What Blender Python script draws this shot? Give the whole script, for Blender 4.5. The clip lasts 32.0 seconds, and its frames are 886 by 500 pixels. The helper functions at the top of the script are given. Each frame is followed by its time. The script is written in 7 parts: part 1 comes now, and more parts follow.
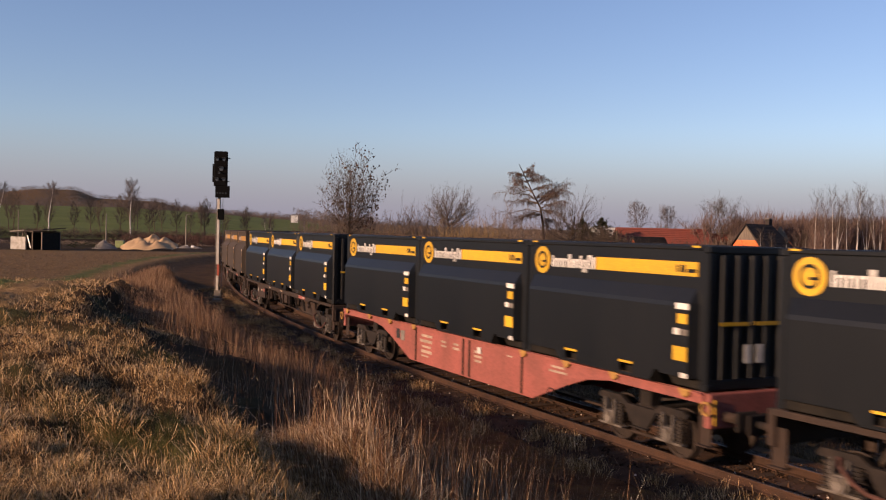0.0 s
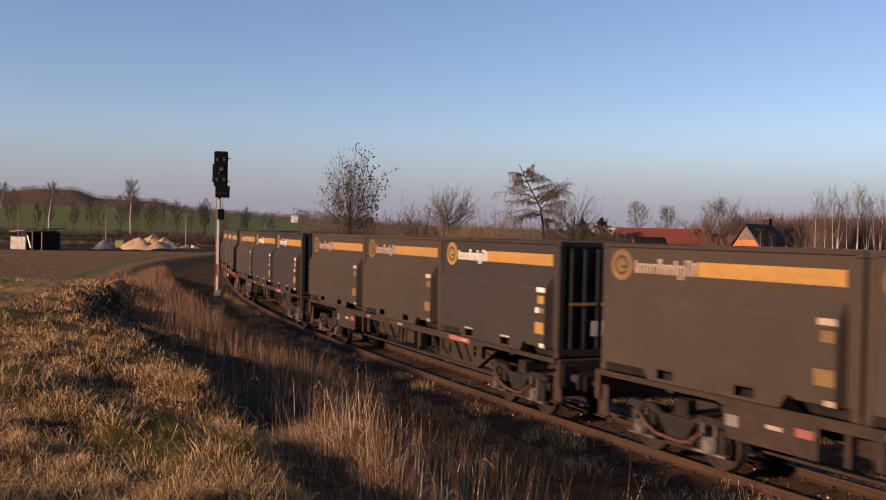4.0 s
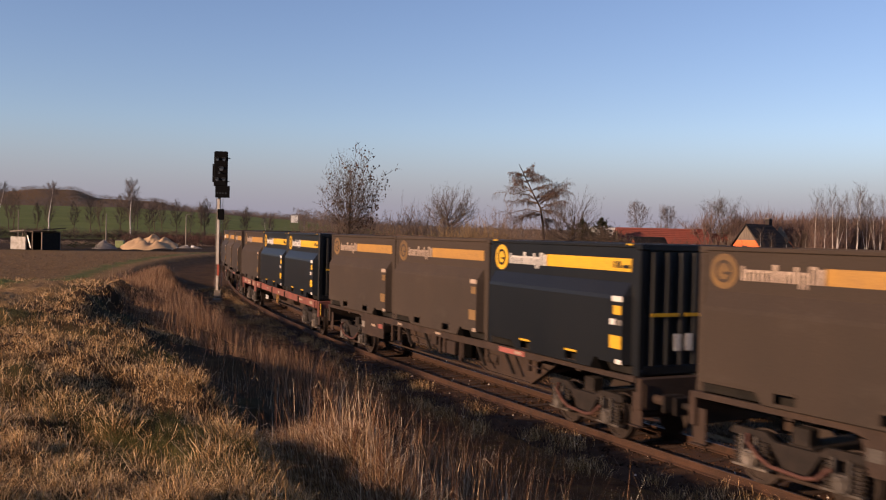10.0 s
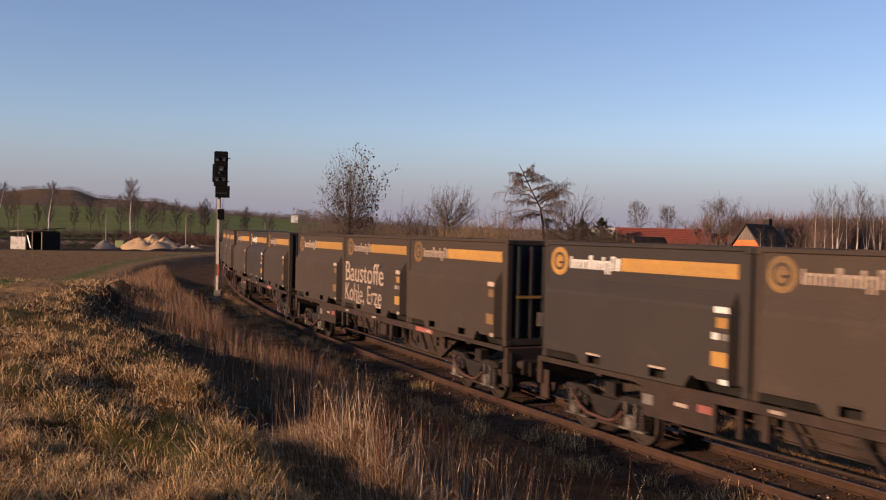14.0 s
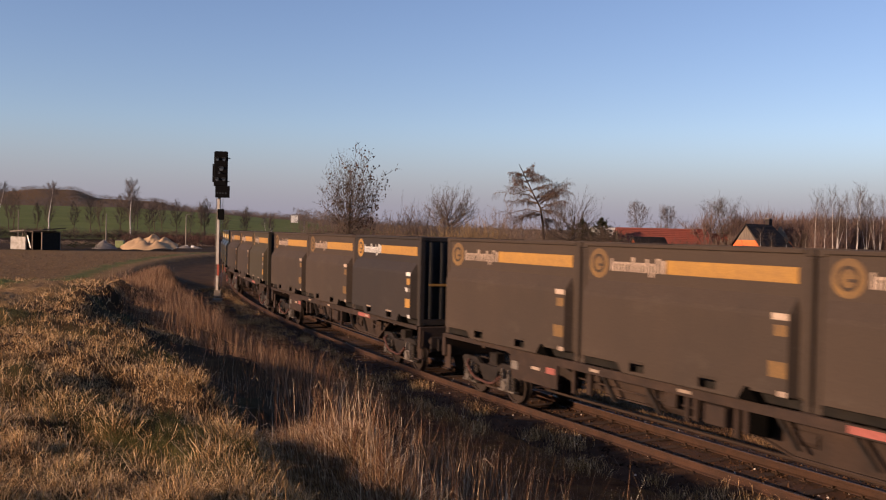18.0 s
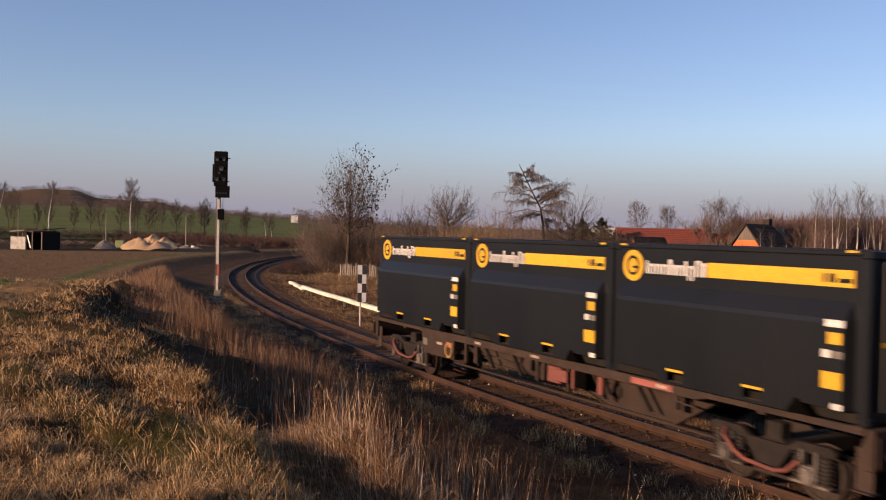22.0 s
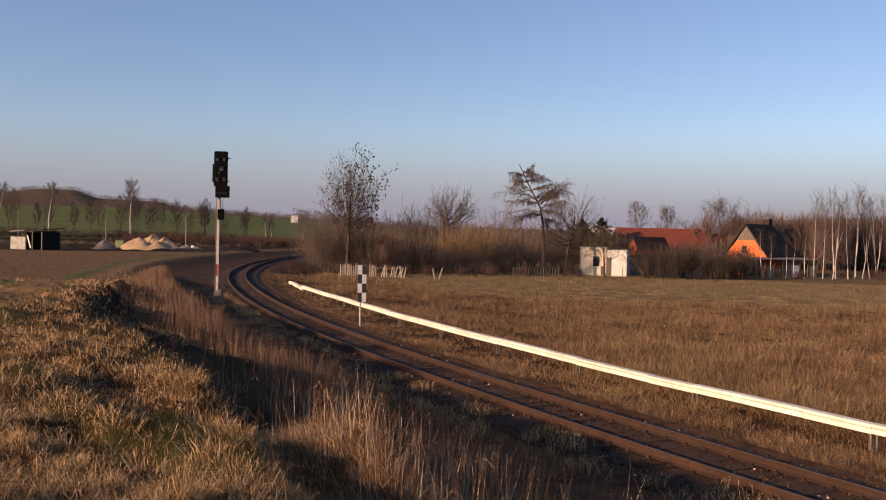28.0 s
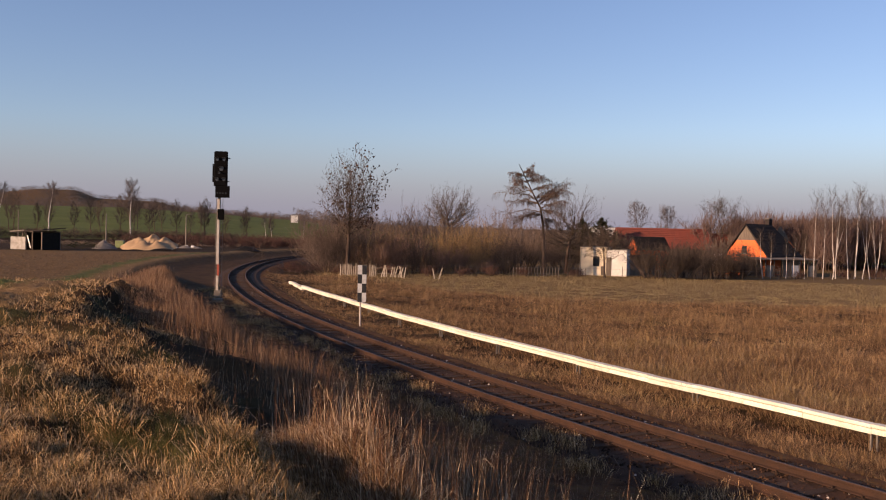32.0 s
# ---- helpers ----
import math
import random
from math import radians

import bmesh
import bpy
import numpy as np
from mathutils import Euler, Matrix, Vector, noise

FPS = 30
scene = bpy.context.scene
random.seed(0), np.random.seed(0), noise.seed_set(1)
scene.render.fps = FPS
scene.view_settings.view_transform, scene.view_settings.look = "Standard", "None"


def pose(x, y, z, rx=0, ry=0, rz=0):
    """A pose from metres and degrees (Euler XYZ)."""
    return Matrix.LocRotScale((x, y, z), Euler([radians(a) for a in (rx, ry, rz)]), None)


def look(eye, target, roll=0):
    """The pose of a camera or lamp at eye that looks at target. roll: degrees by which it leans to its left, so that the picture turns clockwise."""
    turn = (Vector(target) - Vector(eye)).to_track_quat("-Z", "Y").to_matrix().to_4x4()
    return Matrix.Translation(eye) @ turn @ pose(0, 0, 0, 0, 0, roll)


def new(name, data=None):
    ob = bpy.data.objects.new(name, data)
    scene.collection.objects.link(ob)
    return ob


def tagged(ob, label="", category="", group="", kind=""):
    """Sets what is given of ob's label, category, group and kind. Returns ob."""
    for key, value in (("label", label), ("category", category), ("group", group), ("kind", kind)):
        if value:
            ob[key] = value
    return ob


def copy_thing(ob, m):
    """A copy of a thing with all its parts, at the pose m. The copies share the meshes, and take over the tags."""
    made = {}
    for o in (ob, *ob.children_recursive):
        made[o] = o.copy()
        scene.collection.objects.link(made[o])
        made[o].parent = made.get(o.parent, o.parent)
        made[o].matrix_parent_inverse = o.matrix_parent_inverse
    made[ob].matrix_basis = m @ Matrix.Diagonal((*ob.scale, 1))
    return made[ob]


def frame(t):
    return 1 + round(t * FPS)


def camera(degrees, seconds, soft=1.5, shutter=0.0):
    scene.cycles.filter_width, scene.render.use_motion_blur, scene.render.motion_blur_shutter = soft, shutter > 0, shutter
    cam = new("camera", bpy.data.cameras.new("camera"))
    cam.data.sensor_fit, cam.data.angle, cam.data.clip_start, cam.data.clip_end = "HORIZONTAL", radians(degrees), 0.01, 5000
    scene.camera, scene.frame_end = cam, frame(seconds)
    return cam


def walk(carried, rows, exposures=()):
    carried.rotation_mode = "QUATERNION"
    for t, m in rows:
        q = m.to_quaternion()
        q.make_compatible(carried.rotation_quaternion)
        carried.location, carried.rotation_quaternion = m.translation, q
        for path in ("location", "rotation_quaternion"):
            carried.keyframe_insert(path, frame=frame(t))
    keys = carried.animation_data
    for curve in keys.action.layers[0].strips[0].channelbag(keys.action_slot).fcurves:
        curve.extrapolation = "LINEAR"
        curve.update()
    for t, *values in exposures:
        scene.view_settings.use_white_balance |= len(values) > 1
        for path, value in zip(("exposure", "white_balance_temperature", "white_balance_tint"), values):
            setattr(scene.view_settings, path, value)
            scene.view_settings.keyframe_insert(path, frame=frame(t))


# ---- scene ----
cam = camera(51.36, 32.0, soft=1.15, shutter=0.3)
EYE = (0.0, 0.0, 4.183)
CAM_POSE = look(EYE, (0.0, 100.0, EYE[2] - 1.774), 1.298)
walk(cam, [(0.0, CAM_POSE), (32.0, CAM_POSE)], exposures=[(0.0, 0.61, 6750, 29), (32.0, 0.61, 6750, 29)])

# ---------------------------------------------------------------- light
SUN_TO = Vector((-0.86, -0.505, 0.265)).normalized()
world = bpy.data.worlds.new("world")
scene.world = world
world.use_nodes = True
wn = world.node_tree.nodes
sky = wn.new("ShaderNodeTexSky")
sky.sky_type = "NISHITA"
sky.sun_disc = False
sky.sun_elevation = math.asin(SUN_TO.z)
sky.sun_rotation = math.atan2(SUN_TO.x, SUN_TO.y)
sky.air_density, sky.dust_density, sky.ozone_density = 1.0, 0.6, 3.3
world.node_tree.links.new(sky.outputs["Color"], wn["Background"].inputs["Color"])
wn["Background"].inputs["Strength"].default_value = 0.099
sun = new("sun", bpy.data.lights.new("sun", "SUN"))
sun.data.energy, sun.data.angle, sun.data.color = 4.4, radians(0.6), (1.0, 0.735, 0.45)
sun.matrix_world = look((0, 0, 60), Vector((0, 0, 60)) - SUN_TO * 10)


# ---------------------------------------------------------------- materials
def shader(name):
    mat = bpy.data.materials.new(name)
    mat.use_nodes = True
    return mat, mat.node_tree.nodes, mat.node_tree.links, mat.node_tree.nodes["Principled BSDF"]


def ramp(nt, stops):
    node = nt.new("ShaderNodeValToRGB")
    while len(node.color_ramp.elements) < len(stops):
        node.color_ramp.elements.new(0.5)
    for e, (at, c) in zip(node.color_ramp.elements, stops):
        e.position, e.color = at, (*c, 1)
    return node


def noise_tex(nt, lk, scale, detail=4, coord="Object", rough=0.6, stretch=None):
    tc = nt.new("ShaderNodeTexCoord")
    tex = nt.new("ShaderNodeTexNoise")
    tex.inputs["Scale"].default_value, tex.inputs["Detail"].default_value = scale, detail
    tex.inputs["Roughness"].default_value = rough
    src = tc.outputs[coord]
    if stretch:
        mp = nt.new("ShaderNodeMapping")
        mp.inputs["Scale"].default_value = stretch
        lk.new(src, mp.inputs["Vector"])
        src = mp.outputs["Vector"]
    lk.new(src, tex.inputs["Vector"])
    return tex


def blend(nt, lk, fac, a, b, kind="MIX"):
    """A colour mix; fac, a and b are sockets, colours or numbers."""
    node = nt.new("ShaderNodeMix")
    node.data_type, node.blend_type = "RGBA", kind
    for sock, v in ((node.inputs[0], fac), (node.inputs[6], a), (node.inputs[7], b)):
        if isinstance(v, bpy.types.NodeSocket):
            lk.new(v, sock)
        else:
            sock.default_value = v if not isinstance(v, tuple) else (*v, 1)
    return node.outputs[2]


def worn(name, base, dirt, amount=0.5, scale=2.0, fine=25.0, rough=0.6, metal=0.0, bump=0.15, streak=None, jitter=0.12, gloss=0.3, scuff=None):
    """Paint or material with dirt in two scales, fine relief and a small difference from piece to piece."""
    mat, nt, lk, bs = shader(name)
    big = noise_tex(nt, lk, scale, 5, stretch=streak)
    small = noise_tex(nt, lk, fine, 3)
    edge = ramp(nt, [(0.5 - amount * 0.35, (0, 0, 0)), (0.95 - amount * 0.35, (1, 1, 1))])
    lk.new(big.outputs["Fac"], edge.inputs["Fac"])
    col = blend(nt, lk, edge.outputs["Color"], base, dirt)
    grain = ramp(nt, [(0.3, (0.72, 0.72, 0.72)), (0.7, (1.22, 1.22, 1.22))])
    lk.new(small.outputs["Fac"], grain.inputs["Fac"])
    col = blend(nt, lk, 0.8, col, grain.outputs["Color"], "MULTIPLY")
    if scuff:
        rub = noise_tex(nt, lk, 0.8, 7, rough=0.75, stretch=(0.8, 1, 1.4))
        mask = ramp(nt, [(0.57, (0, 0, 0)), (0.72, (0.55, 0.55, 0.55))])
        lk.new(rub.outputs["Fac"], mask.inputs["Fac"])
        col = blend(nt, lk, mask.outputs["Color"], col, scuff)
    info = nt.new("ShaderNodeObjectInfo")
    hue = nt.new("ShaderNodeMapRange")
    hue.inputs["To Min"].default_value, hue.inputs["To Max"].default_value = 1 - jitter, 1 + jitter
    lk.new(info.outputs["Random"], hue.inputs["Value"])
    hsv = nt.new("ShaderNodeHueSaturation")
    lk.new(hue.outputs["Result"], hsv.inputs["Value"])
    lk.new(col, hsv.inputs["Color"])
    lk.new(hsv.outputs["Color"], bs.inputs["Base Color"])
    bs.inputs["Roughness"].default_value, bs.inputs["Metallic"].default_value = rough, metal
    bs.inputs["Specular IOR Level"].default_value = gloss
    if bump:
        bp = nt.new("ShaderNodeBump")
        bp.inputs["Strength"].default_value, bp.inputs["Distance"].default_value = bump, 0.02
        lk.new(small.outputs["Fac"], bp.inputs["Height"])
        lk.new(bp.outputs["Normal"], bs.inputs["Normal"])
    return mat


def foliage(name, stops, rough=0.85):
    """Blades, twigs or leaves: each island of the mesh takes its own colour."""
    mat, nt, lk, bs = shader(name)
    geo = nt.new("ShaderNodeNewGeometry")
    cr = ramp(nt, stops)
    lk.new(geo.outputs["Random Per Island"], cr.inputs["Fac"])
    lk.new(cr.outputs["Color"], bs.inputs["Base Color"])
    bs.inputs["Roughness"].default_value = rough
    bs.inputs["Specular IOR Level"].default_value = 0.15
    return mat


M_BLACK = worn("black_paint", (0.0074, 0.0088, 0.0108), (0.012, 0.0128, 0.0142), 0.45, 0.9, 40, 0.37, 0, 0.05, (1, 1, 0.25), 0.06, 0.24, (0.015, 0.0148, 0.0145))
M_BROWN = worn("dusty_brown_paint", (0.044, 0.0298, 0.0208), (0.031, 0.0225, 0.017), 0.4, 0.5, 30, 0.85, 0, 0.08, (1, 1, 0.8), 0.16, 0.3, (0.066, 0.05, 0.038))
M_OLIVE = worn("dusty_olive_paint", (0.043, 0.033, 0.019), (0.034, 0.027, 0.017), 0.5, 0.5, 30, 0.85, 0, 0.08, (1, 1, 0.8), 0.05, 0.3, (0.062, 0.05, 0.034))
M_GREY = worn("dusty_grey_paint", (0.023, 0.018, 0.0155), (0.032, 0.023, 0.018), 0.45, 0.5, 30, 0.75, 0, 0.08, (1, 1, 0.8), 0.05, 0.3, (0.05, 0.04, 0.032))
M_YELLOW = worn("yellow_paint", (0.58, 0.33, 0.02), (0.43, 0.25, 0.03), 0.2, 3, 40, 0.5, 0, 0.02)
M_ORANGE = worn("dusty_yellow_paint", (0.36, 0.185, 0.04), (0.25, 0.135, 0.045), 0.5, 3, 40, 0.8, 0, 0.02)
M_FADED = worn("faded_logo_paint", (0.2, 0.112, 0.038), (0.115, 0.07, 0.036), 0.6, 3, 40, 0.85, 0, 0.02)
M_WHITE = worn("white_lettering", (0.6, 0.57, 0.52), (0.42, 0.38, 0.34), 0.25, 4, 40, 0.6, 0, 0.02)
M_CREAM = worn("dusty_white_lettering", (0.4, 0.3, 0.225), (0.2, 0.145, 0.11), 0.5, 4, 40, 0.85, 0, 0.02)
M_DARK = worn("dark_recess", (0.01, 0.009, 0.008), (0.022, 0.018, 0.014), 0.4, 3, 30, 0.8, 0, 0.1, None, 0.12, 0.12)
# Near-black base colour standing for the shade inside the containers' recesses.
M_PIT = worn("pit_black", (0.0016, 0.0015, 0.0014), (0.003, 0.0025, 0.002), 0.4, 3, 30, 1.0, 0, 0.1, None, 0.1, 0.02)
# Lighter than the black end wall: the sky's sheen put into the colour.
M_RIB = worn("rib_sheen_grey", (0.028, 0.0275, 0.027), (0.018, 0.0175, 0.017), 0.35, 0.8, 40, 0.42, 0, 0.05)
M_UNDER = worn("brown_grime_steel", (0.043, 0.0255, 0.0175), (0.018, 0.012, 0.0095), 0.55, 1.6, 22, 0.85, 0, 0.25)
M_BOGIE = worn("bogie_grime", (0.011, 0.008, 0.0065), (0.026, 0.0175, 0.013), 0.4, 4, 25, 0.85, 0, 0.3)
M_SPRING = worn("dusty_spring_steel", (0.034, 0.026, 0.021), (0.016, 0.012, 0.01), 0.45, 6, 30, 0.7, 0, 0.2)
M_AXLEBOX = worn("pale_axle_box", (0.135, 0.115, 0.098), (0.045, 0.034, 0.027), 0.45, 5, 30, 0.8, 0, 0.2, None, 0.5)
M_RED = worn("faded_red_paint", (0.3, 0.088, 0.07), (0.17, 0.06, 0.046), 0.4, 1.4, 20, 0.7, 0, 0.12, (1, 1, 0.5))
M_RUSTBAR = worn("red_brown_bar", (0.085, 0.034, 0.026), (0.05, 0.025, 0.018), 0.5, 3, 25, 0.85, 0, 0.15)
M_RED2 = worn("dull_red_paint", (0.19, 0.056, 0.041), (0.1, 0.043, 0.032), 0.5, 1.4, 20, 0.75, 0, 0.12, (1, 1, 0.5))
M_STEEL = worn("wheel_steel", (0.045, 0.032, 0.026), (0.022, 0.016, 0.013), 0.5, 6, 30, 0.6, 0.3, 0.1)
M_RAIL = worn("rusty_rail_side", (0.056, 0.026, 0.0145), (0.03, 0.0165, 0.0105), 0.5, 3, 30, 0.9, 0, 0.3)
M_RAILTOP = worn("dull_rail_head", (0.12, 0.07, 0.045), (0.075, 0.04, 0.025), 0.45, 2, 40, 0.6, 0.3, 0.02)
M_SLEEPER = worn("weathered_sleeper", (0.068, 0.036, 0.02), (0.027, 0.0155, 0.01), 0.5, 3, 30, 0.95, 0, 0.5, (0.3, 3, 1), 0.25)
M_TROUGH = worn("white_trough_paint", (0.8, 0.75, 0.6), (0.62, 0.56, 0.43), 0.35, 2, 30, 0.6, 0, 0.06)
M_POST = worn("grey_post", (0.2, 0.175, 0.15), (0.1, 0.085, 0.07), 0.5, 5, 40, 0.8, 0, 0.2)
M_MAST = worn("white_mast_paint", (0.5, 0.46, 0.4), (0.35, 0.25, 0.18), 0.3, 3, 30, 0.6, 0, 0.1)
M_MASTRED = worn("red_mast_paint", (0.34, 0.07, 0.042), (0.25, 0.08, 0.05), 0.35, 4, 30, 0.6, 0, 0.1)
M_SIGNAL = worn("signal_black", (0.0025, 0.0026, 0.0028), (0.005, 0.0048, 0.0048), 0.3, 4, 30, 0.9, 0, 0.05, None, 0.1, 0.08)
M_LENS, _n, _l, _b = shader("signal_lens")
_b.inputs["Base Color"].default_value = (0.05, 0.055, 0.06, 1)
_b.inputs["Roughness"].default_value = 0.08
M_BOARDW = worn("board_white", (0.6, 0.59, 0.57), (0.45, 0.43, 0.4), 0.3, 6, 40, 0.6, 0, 0.03)
M_BOARDB = worn("board_black", (0.02, 0.02, 0.022), (0.035, 0.033, 0.03), 0.3, 6, 40, 0.6, 0, 0.03)
M_CLAY = worn("pale_sand", (0.4, 0.265, 0.145), (0.28, 0.18, 0.1), 0.5, 0.9, 9, 0.95, 0, 0.6)
M_CREAMWALL = worn("cream_render", (0.72, 0.62, 0.45), (0.55, 0.46, 0.33), 0.4, 0.8, 15, 0.9, 0, 0.2)
M_WHITEWASH = worn("flaking_whitewash", (0.46, 0.44, 0.4), (0.2, 0.17, 0.14), 0.5, 1.6, 15, 0.95, 0, 0.3)
M_REDHEDGE = foliage("dark_red_hedge", [(0.0, (0.05, 0.027, 0.021)), (1.0, (0.115, 0.06, 0.046))])
M_WHITEWALL = worn("white_render", (0.74, 0.72, 0.68), (0.6, 0.56, 0.5), 0.35, 0.8, 15, 0.9, 0, 0.2)
M_ORANGEWALL = worn("orange_render", (0.66, 0.15, 0.043), (0.52, 0.115, 0.038), 0.4, 0.8, 15, 0.9, 0, 0.2)
M_REDROOF = worn("red_roof_tile", (0.215, 0.054, 0.034), (0.145, 0.042, 0.029), 0.4, 1.0, 12, 0.85, 0, 0.4)
M_DARKROOF = worn("dark_roof_tile", (0.026, 0.02, 0.018), (0.045, 0.034, 0.029), 0.4, 1.0, 12, 0.95, 0, 0.4)
M_WOOD = worn("grey_old_wood", (0.2, 0.16, 0.125), (0.09, 0.07, 0.055), 0.5, 2, 30, 0.95, 0, 0.4, (4, 4, 0.6), 0.3)
M_PICKET = worn("pale_old_picket", (0.31, 0.265, 0.215), (0.16, 0.13, 0.1), 0.5, 3, 30, 0.95, 0, 0.3, None, 0.3)
M_GLASS, _n, _l, _b = shader("dark_window_glass")
_b.inputs["Base Color"].default_value = (0.02, 0.024, 0.028, 1)
_b.inputs["Roughness"].default_value = 0.08
M_BARK = foliage("dark_bark", [(0.0, (0.0394, 0.0265, 0.0195)), (1.0, (0.0854, 0.0589, 0.0446))])
M_TWIG = foliage("brown_twig", [(0.0, (0.11, 0.078, 0.058)), (0.6, (0.22, 0.157, 0.115)), (1.0, (0.32, 0.232, 0.17))])
M_TWIGRED = foliage("reddish_twig", [(0.0, (0.12, 0.073, 0.053)), (1.0, (0.28, 0.17, 0.118))])
M_TWIGDARK = foliage("dark_twig", [(0.0, (0.045, 0.034, 0.027)), (1.0, (0.11, 0.08, 0.058))])
M_TWIGMID = foliage("grey_brown_twig", [(0.0, (0.075, 0.054, 0.043)), (1.0, (0.185, 0.133, 0.102))])
M_TWIGOCHRE = foliage("ochre_twig", [(0.0, (0.13, 0.088, 0.045)), (1.0, (0.27, 0.176, 0.088))])
# Greyed, low-contrast twigs: the haze before far trees is put into their colour.
M_HAZETWIG = foliage("haze_tinted_wood", [(0.0, (0.078, 0.064, 0.06)), (1.0, (0.125, 0.1, 0.092))])
M_WOODRED = foliage("red_brown_wood", [(0.0, (0.1, 0.066, 0.055)), (1.0, (0.175, 0.112, 0.09))])
M_HEDGETREE = foliage("grey_hedge_tree", [(0.0, (0.045, 0.035, 0.029)), (1.0, (0.1, 0.076, 0.062))])
M_LEAF = foliage("dead_leaf", [(0.0, (0.03, 0.019, 0.014)), (1.0, (0.085, 0.047, 0.03))])
M_NEEDLE = foliage("larch_brown", [(0.0, (0.05, 0.032, 0.024)), (1.0, (0.115, 0.072, 0.05))])
M_PINE = foliage("dark_conifer", [(0.0, (0.0118, 0.0165, 0.00781)), (1.0, (0.0329, 0.0353, 0.0156))])
M_BIRCH = worn("birch_bark", (0.56, 0.5, 0.44), (0.14, 0.11, 0.095), 0.25, 2.2, 12, 0.8, 0, 0.2, (1, 1, 0.5), 0.15)
M_STRAW = foliage("dry_grass", [(0.0, (0.05, 0.026, 0.009)), (0.35, (0.2, 0.112, 0.04)), (0.7, (0.49, 0.298, 0.13)), (1.0, (0.88, 0.63, 0.35))])
M_GREENBLADE = foliage("green_grass", [(0.0, (0.018, 0.023, 0.006)), (0.75, (0.046, 0.049, 0.012)), (1.0, (0.14, 0.1, 0.035))])
M_MEADOW = foliage("brown_meadow_grass", [(0.0, (0.092, 0.05, 0.024)), (0.6, (0.205, 0.124, 0.062)), (1.0, (0.37, 0.235, 0.128))])
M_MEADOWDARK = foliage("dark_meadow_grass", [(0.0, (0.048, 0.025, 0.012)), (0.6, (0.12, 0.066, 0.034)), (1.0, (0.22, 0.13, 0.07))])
M_REED = foliage("dry_reed", [(0.0, (0.05, 0.022, 0.012)), (0.45, (0.17, 0.083, 0.042)), (0.78, (0.38, 0.235, 0.125)), (1.0, (0.85, 0.68, 0.47))])
M_KHAKI = foliage("khaki_field_grass", [(0.0, (0.15, 0.098, 0.04)), (0.5, (0.25, 0.165, 0.075)), (1.0, (0.38, 0.255, 0.135))])
M_FIELD = foliage("olive_field_grass", [(0.0, (0.17, 0.135, 0.06)), (0.5, (0.235, 0.176, 0.084)), (1.0, (0.33, 0.24, 0.128))])
M_RUST = foliage("rust_brown_stalks", [(0.0, (0.09, 0.048, 0.027)), (0.6, (0.21, 0.115, 0.065)), (1.0, (0.4, 0.26, 0.16))])


def ground_material():
    mat, nt, lk, bs = shader("ground_cover")
    att = nt.new("ShaderNodeVertexColor")
    att.layer_name = "cover"
    sep = nt.new("ShaderNodeSeparateColor")
    lk.new(att.outputs["Color"], sep.inputs["Color"])
    big, mid, fine = (noise_tex(nt, lk, s, 8, rough=0.7) for s in (0.12, 1.1, 6.0))
    grass = ramp(nt, [(0.3, (0.013, 0.0075, 0.003)), (0.5, (0.032, 0.018, 0.007)), (0.7, (0.075, 0.043, 0.017))])
    lk.new(mid.outputs["Fac"], grass.inputs["Fac"])
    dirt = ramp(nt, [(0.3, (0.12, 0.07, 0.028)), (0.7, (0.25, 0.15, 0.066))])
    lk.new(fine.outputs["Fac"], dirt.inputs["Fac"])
    green = ramp(nt, [(0.3, (0.066, 0.082, 0.02)), (0.55, (0.1, 0.118, 0.03)), (0.75, (0.15, 0.14, 0.046))])
    lk.new(big.outputs["Fac"], green.inputs["Fac"])
    soil = ramp(nt, [(0.32, (0.048, 0.0205, 0.0085)), (0.5, (0.112, 0.051, 0.021)), (0.62, (0.14, 0.072, 0.024)), (0.74, (0.235, 0.117, 0.05))])
    lk.new(mid.outputs["Fac"], soil.inputs["Fac"])
    col = blend(nt, lk, sep.outputs[1], grass.outputs["Color"], green.outputs["Color"])
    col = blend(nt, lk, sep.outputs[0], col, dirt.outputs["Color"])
    col = blend(nt, lk, sep.outputs[2], col, soil.outputs["Color"])
    grain = ramp(nt, [(0.3, (0.6, 0.6, 0.6)), (0.7, (1.35, 1.35, 1.35))])
    lk.new(fine.outputs["Fac"], grain.inputs["Fac"])
    col = blend(nt, lk, 0.6, col, grain.outputs["Color"], "MULTIPLY")
    lk.new(col, bs.inputs["Base Color"])
    bs.inputs["Roughness"].default_value = 0.95
    bs.inputs["Specular IOR Level"].default_value = 0.1
    bp = nt.new("ShaderNodeBump")
    bp.inputs["Strength"].default_value, bp.inputs["Distance"].default_value = 0.8, 0.08
    lk.new(fine.outputs["Fac"], bp.inputs["Height"])
    lk.new(bp.outputs["Normal"], bs.inputs["Normal"])
    return mat


M_GROUND = ground_material()
M_BALLAST = worn("earthy_ballast", (0.066, 0.028, 0.012), (0.028, 0.0125, 0.006), 0.5, 3, 28, 0.95, 0, 0.9)
M_CLOD = foliage("field_clod", [(0.0, (0.085, 0.05, 0.025)), (1.0, (0.2, 0.122, 0.06))], 0.95)
M_STONE = foliage("ballast_stone", [(0.0, (0.016, 0.008, 0.0045)), (0.85, (0.07, 0.035, 0.018)), (0.975, (0.1, 0.055, 0.03)), (0.985, (0.5, 0.42, 0.35)), (1.0, (0.6, 0.5, 0.42))])


